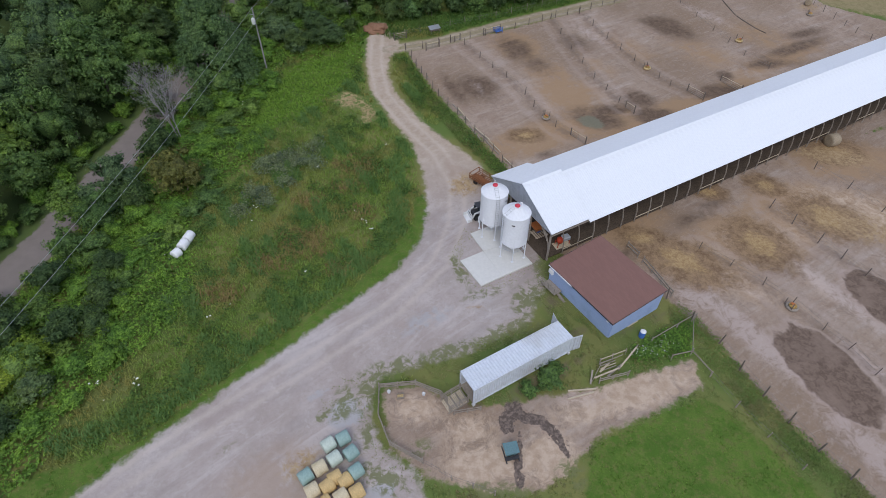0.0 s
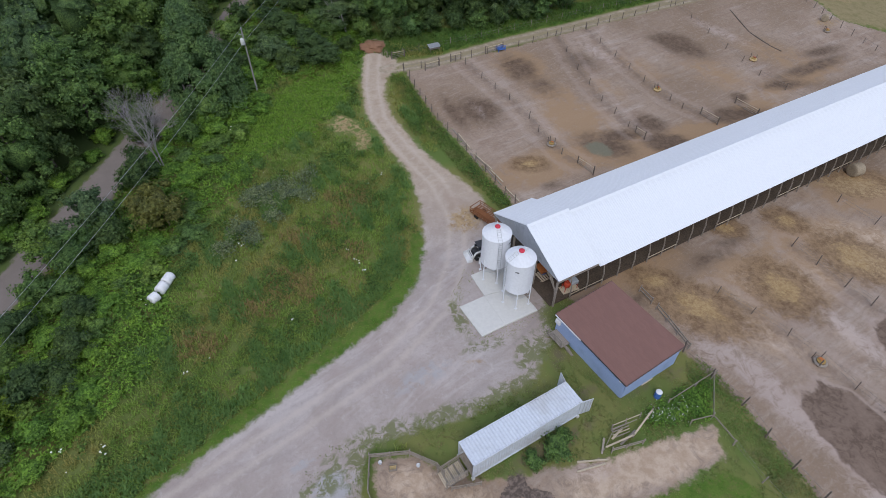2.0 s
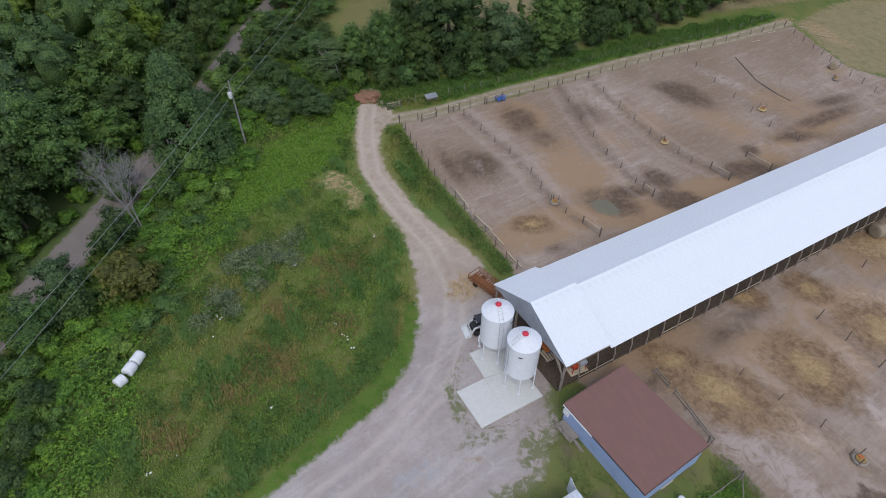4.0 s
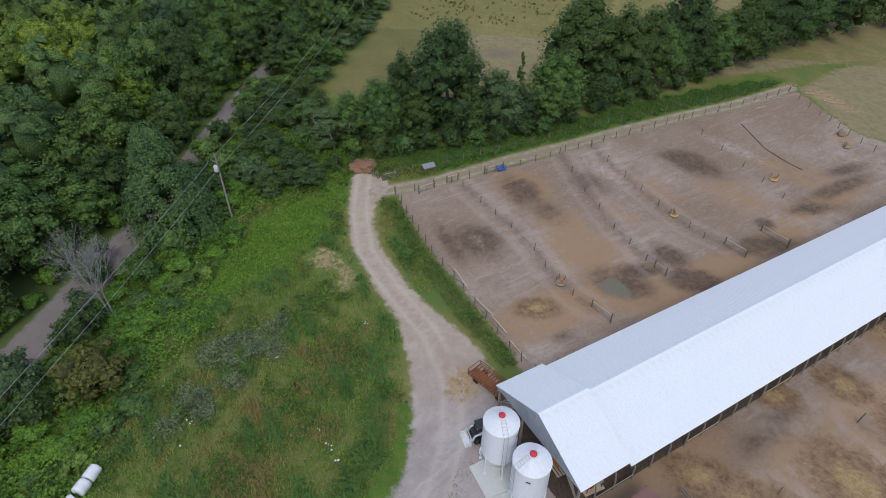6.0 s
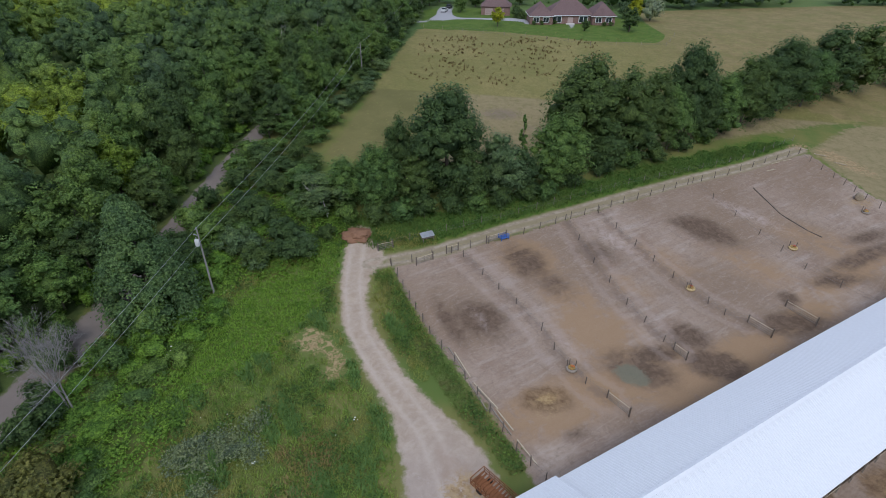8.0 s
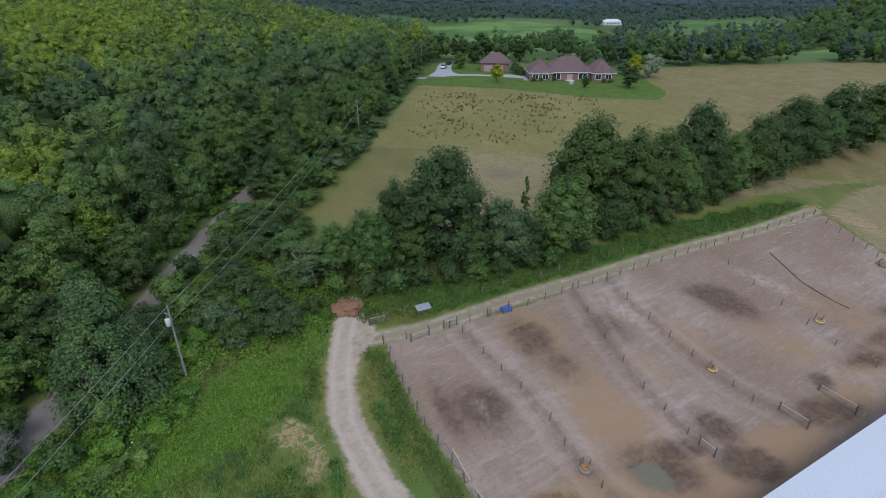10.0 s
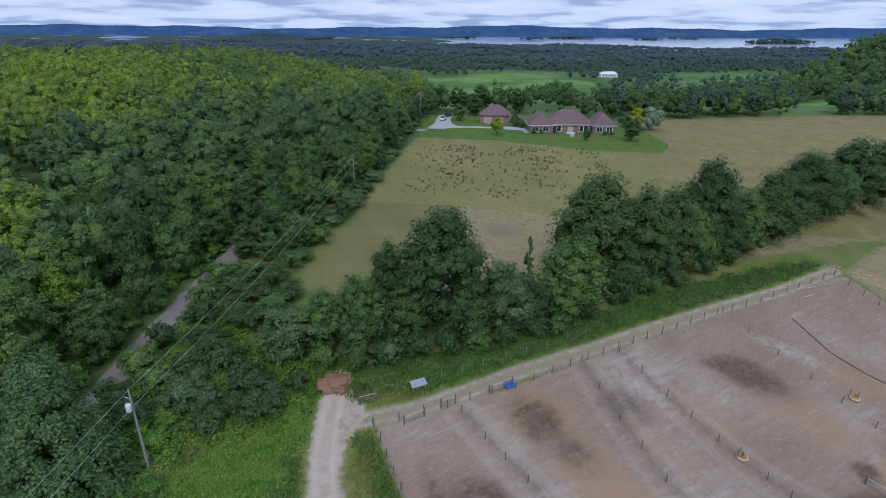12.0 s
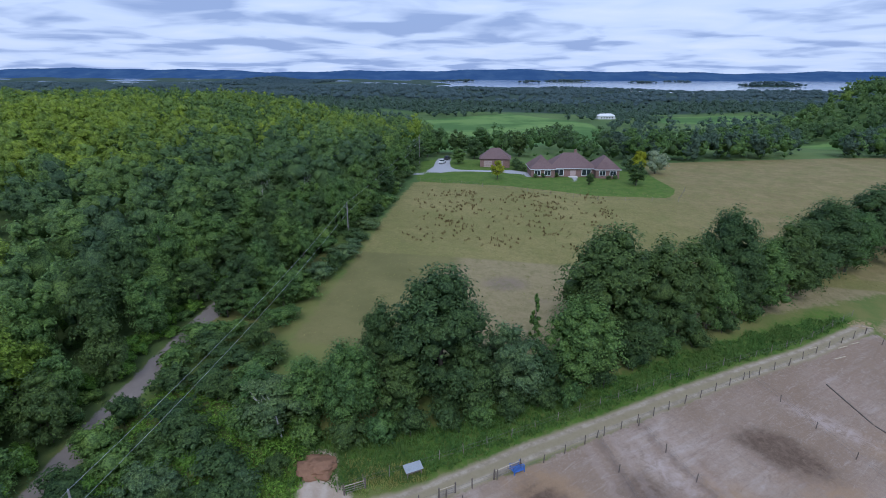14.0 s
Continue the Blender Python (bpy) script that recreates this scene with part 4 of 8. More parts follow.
# ---- the long livestock barn ----
FARM = 32.0
BARN = pose(8.6, 53.4, 0.0, 0, 0, FARM)
BARN_LONG, BAY, HALF = 104.0, 5.9, 6.45


def ribbed(name, width, length, ribs, material):
    """A steel roof sheet: x across, y from 0 up the slope, with raised ribs and a turned edge."""
    bm = B()
    prof = []
    for k in range(ribs):
        c = (k + 0.5) * width / ribs
        prof += [(c - 0.045, 0.0), (c - 0.02, 0.019), (c + 0.02, 0.019), (c + 0.045, 0.0)]
    prof = [(0.0, 0.0)] + prof + [(width, 0.0)]
    rows = [[bm.verts.new((x, y, z)) for x, z in prof] for y in (0.0, length)]
    low = [bm.verts.new((x, 0.0, -0.02)) for x in (0.0, width)]
    for k in range(len(prof) - 1):
        bm.faces.new((rows[0][k], rows[0][k + 1], rows[1][k + 1], rows[1][k]))
    bm.faces.new((low[0], low[1], rows[0][-1], rows[0][0]))
    me = bpy.data.meshes.new(name)
    bm.to_mesh(me)
    bm.free()
    me.materials.append(material)
    return me


def barn_roof(parent, x0, x1, eave, ridge, half_s, half_n):
    """Two slopes of steel sheets on a thin deck, with a ridge cap."""
    for side, half in ((-1, half_s), (1, half_n)):
        rise = ridge - eave
        long = math.hypot(half, rise)
        tilt = math.degrees(math.atan2(rise, half))
        bm = B()
        box(bm, x1 - x0 - 0.04, long - 0.02, 0.06, Matrix.Translation(((x0 + x1) / 2, side * half / 2, (eave + ridge) / 2 - 0.06)) @ pose(0, 0, 0, -side * tilt))
        slope = part("roof_slope", bm, WHITE_STEEL, parent)
        count = max(1, round((x1 - x0) / 0.95))
        wide = (x1 - x0) / count
        me = ribbed("roof_sheet", wide - 0.004, long, 3, WHITE_STEEL)
        for k in range(count):
            if side < 0:
                m = Matrix.Translation((x0 + k * wide, -half, eave)) @ pose(0, 0, 0, tilt)
            else:
                m = Matrix.Translation((x0 + (k + 1) * wide, half, eave)) @ pose(0, 0, 0, 0, 0, 180) @ pose(0, 0, 0, tilt)
            share("roof_sheet", me, slope, m)
    bm = B()
    for side in (-1, 1):
        a = math.atan2(ridge - eave, half_s if side < 0 else half_n)
        box(bm, x1 - x0 + 0.02, 0.34, 0.02, Matrix.Translation(((x0 + x1) / 2, side * 0.15, ridge - 0.15 * math.tan(a) + 0.05)) @ pose(0, 0, 0, -side * math.degrees(a)))
    part("ridge_cap", bm, WHITE_STEEL, parent)


def barn():
    ob = thing("barn", BARN, "long white steel-roofed livestock barn with open timber sides", "barn")
    barn_roof(ob, 0.0, BAY, 4.75, 7.85, HALF + 0.1, HALF + 0.1)
    barn_roof(ob, BAY - 0.05, BARN_LONG, 4.25, 7.4, HALF + 0.25, HALF)
    # Closed gable above the open end, with upright ribs.
    bm = B()
    pts = [(0.12, -HALF, 4.45), (0.12, HALF, 4.45), (0.12, HALF, 4.7), (0.12, 0, 7.75), (0.12, -HALF, 4.7)]
    front, back = [bm.verts.new(v) for v in pts], [bm.verts.new((v[0] + 0.05, v[1], v[2])) for v in pts]
    bm.faces.new(front[::-1])
    bm.faces.new(back)
    for k in range(5):
        bm.faces.new((front[k], front[(k + 1) % 5], back[(k + 1) % 5], back[k]))
    gable = part("gable_wall", bm, GREY_STEEL, ob, "grey steel gable cladding")
    for k in range(14):
        y = -HALF + 0.45 + k * (2 * HALF - 0.9) / 13
        top = 7.72 - abs(y) * 3.05 / HALF
        bm = B()
        beam(bm, (0.10, y, 4.47), (0.10, y, top), 0.05, 0.03)
        part("rib", bm, GREY_STEEL, gable)
    bm = B()
    pts2 = [(BAY + 0.02, -HALF, 4.2), (BAY + 0.02, HALF, 4.2), (BAY + 0.02, 0, 7.8)]
    bm.faces.new([bm.verts.new(v) for v in pts2])
    bmesh.ops.solidify(bm, geom=bm.faces[:], thickness=0.03)
    part("step_panel", bm, WHITE_STEEL, ob)
    # Posts and bent laminated arches along both eaves.
    arch = B()
    run = [(0, -HALF + 0.35, -0.8), (0, -HALF + 0.40, 1.5), (0, -HALF + 0.65, 2.6), (0, -HALF + 1.2, 3.6), (0, -HALF + 2.2, 4.7), (0, -HALF + 3.6, 5.7), (0, -0.05, 7.15)]
    for a, b in zip(run, run[1:]):
        beam(arch, a, b, 0.08, 0.13)
    me = bpy.data.meshes.new("arch")
    arch.to_mesh(me)
    arch.free()
    me.materials.append(OLD_WOOD)
    x = 0.35
    while x < BARN_LONG:
        share("arch", me, ob, Matrix.Translation((x, 0, 0)))
        share("arch", me, ob, Matrix.Translation((x, 0, 0)) @ pose(0, 0, 0, 0, 0, 180))
        x += 2.44
    for y in (-HALF + 0.15, HALF - 0.15):
        for z in (4.15,):
            bm = B()
            box(bm, BARN_LONG, 0.09, 0.22, Matrix.Translation((BARN_LONG / 2, y, z)))
            part("eave_beam", bm, OLD_WOOD, ob)
    for y, h in ((-HALF + 0.3, 4.5), (-2.2, 6.5), (2.2, 6.5), (HALF - 0.3, 4.5)):
        bm = B()
        box(bm, 0.2, 0.2, h + 0.8, Matrix.Translation((0.3, y, (h - 0.8) / 2)), 0.01)
        part("end_post", bm, OLD_WOOD, ob)
    for a, b in (((0.3, -HALF + 0.3, 2.4), (0.3, -HALF + 2.3, 4.4)), ((0.3, HALF - 0.3, 2.4), (0.3, HALF - 2.3, 4.4)), ((0.3, -HALF, 4.5), (0.3, HALF, 4.5))):
        bm = B()
        beam(bm, a, b, 0.12, 0.15)
        part("brace", bm, OLD_WOOD, ob)
    # Feed rails between the posts and a low plank wall along the middle.
    for k in range(42):
        x = 0.35 + 2.44 * k
        if k % 5 not in (1, 2):
            continue
        for z in (0.62,):
            bm = B()
            beam(bm, (x, -HALF + 0.32, z), (x + 2.44, -HALF + 0.32, z), 0.03, 0.14)
            part("rail", bm, PALE_WOOD, ob)
    for k in range(20):
        bm = B()
        box(bm, 4.9, 0.06, 1.1, Matrix.Translation((8 + k * 5.0, 0.6, 0.55)))
        part("plank_wall", bm, OLD_WOOD, ob)
    bm = B()
    box(bm, BARN_LONG, 2 * HALF - 0.9, 0.1, Matrix.Translation((BARN_LONG / 2, 0, 0.0)))
    part("bedding_floor", bm, BEDDING, ob, "dark trodden straw bedding")
    return ob


BEDDING = plain("trodden_bedding", (0.085, 0.064, 0.048), 0.95, 0.0, 5.0, 0.3)
barn()

# ---- feed silos on their concrete pad ----
def pad():
    """An L-shaped slab: a square apron and a narrower strip under the second silo."""
    ob = thing("concrete_pad", Matrix(), "pale concrete slab under the feed silos", "concrete pad", kind="structure")
    for outline in (((1.35, 47.6), (3.95, 43.55), (6.5, 45.2), (4.2, 49.4)), ((4.2, 49.4), (6.5, 45.2), (10.3, 47.55), (8.2, 51.0)),
                    ((2.6, 52.6), (4.25, 49.45), (8.15, 51.05), (6.4, 55.0))):
        bm = B()
        lo = [bm.verts.new((x, y, -0.3)) for x, y in outline]
        hi = [bm.verts.new((x, y, 0.14)) for x, y in outline]
        bm.faces.new(hi)
        for k in range(4):
            bm.faces.new((lo[k], lo[(k + 1) % 4], hi[(k + 1) % 4], hi[k]))
        bmesh.ops.recalc_face_normals(bm, faces=bm.faces[:])
        bmesh.ops.bevel(bm, geom=[e for e in bm.edges if all(v.co.z > 0 for v in e.verts)], offset=0.025, segments=1, affect="EDGES")
        part("slab", bm, CONCRETE, ob)


pad()


def silo(x, y, turn, ladder_high, label):
    R, EAVE, FOOT = 1.66, 6.75, 2.35
    ob = thing("feed_silo", pose(x, y, 0.14, 0, 0, turn), label, "feed silo", "feed silos by the barn")
    seams = [FOOT + k * (EAVE - FOOT) / 4 for k in range(5)]
    for lo, hi in zip(seams, seams[1:]):
        bm = B()
        lathe(bm, [(R, lo), (R, hi)], 40, cap=False)
        part("ring", bm, SILO_WHITE, ob)
    bm = B()
    lathe(bm, [(R + 0.05, EAVE), (0.42, EAVE + 0.78)], 40)
    lathe(bm, [(0.42, EAVE + 0.78), (0.42, EAVE + 0.86)], 20)
    roof = part("roof_cone", bm, SILO_WHITE, ob)
    for k in range(12):
        a = 2 * math.pi * k / 12
        bm = B()
        beam(bm, (R * math.cos(a), R * math.sin(a), EAVE + 0.03), (0.45 * math.cos(a), 0.45 * math.sin(a), EAVE + 0.80), 0.03, 0.03)
        part("roof_seam", bm, SILO_WHITE, roof)
    bm = B()
    lathe(bm, [(0.30, EAVE + 0.84), (0.33, EAVE + 0.98), (0.22, EAVE + 1.06), (0.02, EAVE + 1.09)], 16)
    part("lid", bm, RED_CAP, roof, "red filler lid")
    bm = B()
    lathe(bm, [(0.25, 0.75), (R - 0.03, FOOT - 0.02), (R - 0.01, FOOT + 0.05)], 36)
    part("hopper", bm, SILO_WHITE, ob)
    bm = B()
    lathe(bm, [(0.17, 0.45), (0.2, 0.8)], 12)
    part("outlet", bm, GALV, ob)
    for k in range(6):
        a = 2 * math.pi * (k + 0.5) / 6
        bm = B()
        rod(bm, (1.02 * R * math.cos(a), 1.02 * R * math.sin(a), 0), (1.02 * R * math.cos(a), 1.02 * R * math.sin(a), FOOT + 1.0), 0.06)
        box(bm, 0.3, 0.3, 0.02, Matrix.Translation((1.02 * R * math.cos(a), 1.02 * R * math.sin(a), 0.01)))
        part("leg", bm, SILO_WHITE, ob)
        b = 2 * math.pi * (k + 1.5) / 6
        bm = B()
        rod(bm, (R * math.cos(a), R * math.sin(a), 1.5), (R * math.cos(b), R * math.sin(b), 1.5), 0.03, seg=5)
        part("brace", bm, GALV, ob)
    # Ladder up the side, and a filling pipe over the roof.
    lad = part("ladder", rod(B(), (0.2, -R - 0.18, ladder_high), (0.2, -R - 0.18, EAVE + 0.1), 0.025, seg=5), GALV, ob)
    part("stile", rod(B(), (-0.2, -R - 0.18, ladder_high), (-0.2, -R - 0.18, EAVE + 0.1), 0.025, seg=5), GALV, lad)
    z = ladder_high + 0.15
    while z < EAVE:
        part("rung", rod(B(), (-0.2, -R - 0.18, z), (0.2, -R - 0.18, z), 0.018, seg=5), GALV, lad)
        z += 0.3
    for k in range(5):
        s = 0.15 + 0.2 * k
        zz = EAVE + 0.06 + 0.78 * s
        yy = -R + (R - 0.42) * s
        part("roof_rung", rod(B(), (-0.22, yy, zz), (0.22, yy, zz), 0.02, seg=5), GALV, lad)
    for xx in (-0.22, 0.22):
        part("roof_stile", rod(B(), (xx, -R, EAVE + 0.05), (xx, -0.45, EAVE + 0.82), 0.02, seg=5), GALV, lad)
    bm = B()
    pipe(bm, [(0.1, 0.5, EAVE + 0.6), (0.1, 0.62, EAVE + 1.15), (0.0, 0.3, EAVE + 1.35)], 0.06)
    part("vent_pipe", bm, SILO_WHITE, ob)
    bm = B()
    pipe(bm, [(-R - 0.1, 0.3, 1.6), (-R - 0.12, 0.3, 1.9), (-R - 0.05, 0.3, 2.6)], 0.07)
    part("filling_elbow", bm, SILO_WHITE, ob)
    bm = B()
    box(bm, 0.42, 0.02, 0.14, pose(R * 0.75, -R * 0.68, 5.9, 0, 0, 45))
    part("maker_plate", bm, MACHINE_DARK, ob, "small dark plate")
    return ob


silo(5.35, 53.1, 12, 0.9, "tall white steel feed silo with a ladder and red lid")
silo(7.85, 49.35, -62, 3.0, "white steel feed silo on legs at the slab's edge")

# ---- pale blue shed with a brown shingle roof ----
def shed():
    """Low single-slope shed: x along its long side, y across towards the paddock."""
    LONG, WIDE, LOW, HIGH = 9.9, 7.6, 2.62, 3.15
    ob = thing("shed", pose(17.75, 36.9, -0.15, 0, 0, 124.5), "pale blue sided shed with a brown shingle roof", "shed")
    # Local x runs from the near corner to the door end, y away from the yard (negative).
    W = -WIDE
    bm = B()
    for a, b, h1, h2 in (((0, 0), (LONG, 0), LOW, LOW), ((LONG, 0), (LONG, W), LOW, HIGH), ((LONG, W), (0, W), HIGH, HIGH), ((0, W), (0, 0), HIGH, LOW)):
        v = [bm.verts.new((*a, 0)), bm.verts.new((*b, 0)), bm.verts.new((*b, h2)), bm.verts.new((*a, h1))]
        bm.faces.new(v)
    bmesh.ops.recalc_face_normals(bm, faces=bm.faces[:])
    bmesh.ops.solidify(bm, geom=bm.faces[:], thickness=0.12)
    wall = part("wall", bm, BLUE_SIDING, ob)
    me_long = bpy.data.meshes.new("board")
    bm = B()
    box(bm, LONG, 0.02, 0.17, pose(LONG / 2, 0.012, 0, 6), 0.004)
    bm.to_mesh(me_long)
    bm.free()
    me_long.materials.append(BLUE_SIDING)
    me_short = bpy.data.meshes.new("board")
    bm = B()
    box(bm, 0.02, WIDE, 0.17, pose(-0.012, W / 2, 0, 0, -6), 0.004)
    bm.to_mesh(me_short)
    bm.free()
    me_short.materials.append(BLUE_SIDING)
    z = 0.25
    while z < LOW:
        share("board", me_long, wall, Matrix.Translation((0, 0, z)))
        share("board", me_short, wall, Matrix.Translation((0, 0, z)))
        z += 0.18
    bm = B()
    box(bm, LONG + 0.06, WIDE + 0.06, 0.36, Matrix.Translation((LONG / 2, W / 2, 0.0)))
    part("base", bm, CONCRETE, ob, "grey concrete base")
    slope = math.degrees(math.atan2(HIGH - LOW, WIDE))
    turn = Matrix.Translation((0, 0, LOW + 0.05)) @ pose(0, 0, 0, -slope)
    bm = B()
    box(bm, LONG + 0.5, WIDE + 0.5, 0.09, turn @ Matrix.Translation((LONG / 2, W / 2, 0.02)))
    roof = part("roof", bm, SHINGLE, ob, "brown shingle roof")
    bm = B()
    box(bm, 0.94, 0.26, 0.012)
    me = bpy.data.meshes.new("shingle")
    bm.to_mesh(me)
    bm.free()
    me.materials.append(SHINGLE)
    rows, cols = 32, 11
    for r in range(rows):
        for c in range(cols):
            x = -0.25 + (c + 0.5) * (LONG + 0.5) / cols + (0.1 if r % 2 else -0.1)
            y = 0.25 - 0.10 - r * (WIDE + 0.3) / rows
            share("shingle", me, roof, turn @ Matrix.Translation((x, y, 0.070)) @ pose(0, 0, 0, 1.2))
    for a, b in (((-0.27, 0.27, 0), (LONG + 0.27, 0.27, 0)), ((-0.27, 0.27, 0), (-0.27, W - 0.27, 0)), ((LONG + 0.27, 0.27, 0), (LONG + 0.27, W - 0.27, 0))):
        bm = B()
        beam(bm, turn @ Vector(a), turn @ Vector(b), 0.03, 0.17)
        part("fascia", bm, MACHINE_DARK, ob)
    bm = B()
    beam(bm, turn @ Vector((LONG * 0.62, 0.33, 0.0)), turn @ Vector((LONG + 0.2, 0.33, 0.0)), 0.1, 0.08)
    part("gutter", bm, TRIM_WHITE, ob, "white gutter length")
    # Door end: door, window strip, steps; lamp near the near corner; window on the near short side.
    # A near-black slab stands for the shade inside the open doorway.
    door = part("door", box(B(), 0.85, 0.05, 1.95, Matrix.Translation((LONG - 1.5, 0.05, 1.25)), 0.01), MACHINE_DARK, ob, "dark open doorway")
    part("handle", box(B(), 0.04, 0.06, 0.12, Matrix.Translation((LONG - 1.85, 0.09, 1.2))), GALV, door)
    part("door_frame", box(B(), 1.0, 0.03, 2.1, Matrix.Translation((LONG - 1.5, 0.025, 1.28))), TRIM_WHITE, ob)
    part("lamp", box(B(), 0.32, 0.12, 0.28, Matrix.Translation((0.55, 0.08, 2.25)), 0.03), TRIM_WHITE, ob, "small white wall lamp")
    win = part("window", box(B(), 0.04, 1.1, 0.5, Matrix.Translation((-0.03, -1.55, 0.65))), TRIM_WHITE, ob)
    part("pane", box(B(), 0.02, 0.95, 0.38, Matrix.Translation((-0.055, -1.55, 0.65))), GLASS, win)
    deck = part("landing", box(B(), 2.2, 1.2, 0.08, Matrix.Translation((LONG - 1.3, 0.75, 0.42))), OLD_WOOD, ob)
    for k in range(3):
        part("step", box(B(), 1.0, 0.28, 0.05, Matrix.Translation((LONG - 2.6 - 0.28 * k, 0.75, 0.32 - 0.13 * k))), OLD_WOOD, deck)
    for dx in (-2.3, -1.3, -0.2):
        part("rail_post", box(B(), 0.07, 0.07, 1.0, Matrix.Translation((LONG + dx, 1.3, 0.9))), OLD_WOOD, deck)
    part("hand_rail", beam(B(), (LONG - 2.3, 1.3, 1.38), (LONG - 0.2, 1.3, 1.38), 0.07, 0.05), OLD_WOOD, deck)
    part("mid_rail", beam(B(), (LONG - 2.3, 1.3, 0.95), (LONG - 0.2, 1.3, 0.95), 0.05, 0.05), OLD_WOOD, deck)
    part("air_unit", box(B(), 0.7, 0.35, 0.6, Matrix.Translation((LONG - 0.3, 0.2, 1.9)), 0.03), TRIM_WHITE, ob, "pale wall-mounted box")


shed()

# ---- shipping container with open doors and a loading ramp ----
def container():
    LONG, WIDE, HIGH = 12.19, 2.44, 2.75
    ob = thing("shipping_container", pose(2.35, 29.0, 0.0, 0, 0, 33.0), "pale grey corrugated shipping container with its far doors open", "container")

    def corrugated(length, depth, pitch=0.28):
        n = int(length / pitch)
        out = []
        for k in range(n):
            x = k * length / n
            d = length / n
            out += [(x, 0), (x + d * 0.25, 0), (x + d * 0.5, depth), (x + d * 0.75, depth)]
        return out + [(length, 0)]

    for y, flip in ((-WIDE / 2, 1), (WIDE / 2, -1)):
        bm = B()
        prof = corrugated(LONG - 0.24, 0.04)
        rows = [[bm.verts.new((0.12 + x, y + flip * d, z)) for x, d in prof] for z in (0.28, HIGH - 0.08)]
        for k in range(len(prof) - 1):
            bm.faces.new((rows[0][k], rows[0][k + 1], rows[1][k + 1], rows[1][k]))
        part("side_panel", bm, CONTAINER_PAINT, ob)
    bm = B()
    prof = corrugated(LONG - 0.24, -0.035, 0.32)
    rows = [[bm.verts.new((0.12 + x, y, HIGH + d)) for x, d in prof] for y in (-WIDE / 2 + 0.06, WIDE / 2 - 0.06)]
    for k in range(len(prof) - 1):
        bm.faces.new((rows[0][k], rows[0][k + 1], rows[1][k + 1], rows[1][k]))
    part("roof_panel", bm, CONTAINER_PAINT, ob)
    part("floor_deck", box(B(), LONG - 0.1, WIDE - 0.1, 0.14, Matrix.Translation((LONG / 2, 0, 0.22))), OLD_WOOD, ob)
    for y in (-WIDE / 2, WIDE / 2):
        for z in (0.2, HIGH - 0.04):
            part("side_rail", box(B(), LONG, 0.1, 0.16 if z < 1 else 0.1, Matrix.Translation((LONG / 2, y, z)), 0.01), CONTAINER_PAINT, ob)
        for x in (0.08, LONG - 0.08):
            part("corner_post", box(B(), 0.16, 0.14, HIGH - 0.1, Matrix.Translation((x, y, HIGH / 2 + 0.05)), 0.01), CONTAINER_PAINT, ob)
            part("support_block", box(B(), 0.3, 0.3, 0.3, Matrix.Translation((x, y, 0.0))), CONCRETE, ob)
    for x in (0.06, LONG - 0.06):
        part("end_header", box(B(), 0.12, WIDE, 0.16, Matrix.Translation((x, 0, HIGH - 0.07)), 0.01), CONTAINER_PAINT, ob)
    for x, y, turn in ((LONG, -WIDE / 2, -12), (LONG, WIDE / 2, 75)):
        m = Matrix.Translation((LONG, y, HIGH / 2 + 0.08)) @ pose(0, 0, 0, 0, 0, turn)
        door = part("door", box(B(), 1.18, 0.05, HIGH - 0.4, m @ Matrix.Translation((0.6, 0, 0)), 0.01), CONTAINER_PAINT, ob)
        for dx in (0.3, 0.65, 0.95):
            part("lock_bar", rod(B(), m @ Vector((dx, -0.06, -HIGH / 2 + 0.25)), m @ Vector((dx, -0.06, HIGH / 2 - 0.25)), 0.02, seg=6), GALV, door)
        for z in (-0.7, 0.0, 0.7):
            part("door_rib", box(B(), 1.0, 0.07, 0.1, m @ Matrix.Translation((0.6, 0, z))), CONTAINER_PAINT, door)
    return ob


container()


def ramp():
    """Timber loading ramp with side rails at the container's near end."""
    ob = thing("loading_ramp", pose(2.3, 28.95, 0.0, 0, 0, 33.0 + 180), "brown slatted timber loading ramp with side rails", "ramp")
    for k in range(15):
        s = (k + 0.5) / 15
        part("slat", box(B(), 0.13, 1.5, 0.04, Matrix.Translation((0.1 + 2.3 * s, 0, 0.32 - 0.26 * s)) @ pose(0, 0, 0, 0, 6.5), 0.005), PALE_WOOD if k % 4 else OLD_WOOD, ob)
    for y in (-0.78, 0.78):
        part("stringer", beam(B(), (0.05, y, 0.24), (2.5, y, -0.02), 0.06, 0.18), OLD_WOOD, ob)
        for x, z in ((0.2, 0.3), (1.2, 0.18), (2.3, 0.06)):
            part("post", box(B(), 0.09, 0.09, 1.2, Matrix.Translation((x, y, z + 0.5))), OLD_WOOD, ob)
        for h in (0.45, 0.8, 1.05):
            part("rail", beam(B(), (0.1, y, 0.3 + h), (2.45, y, 0.04 + h), 0.04, 0.12), OLD_WOOD, ob)


ramp()

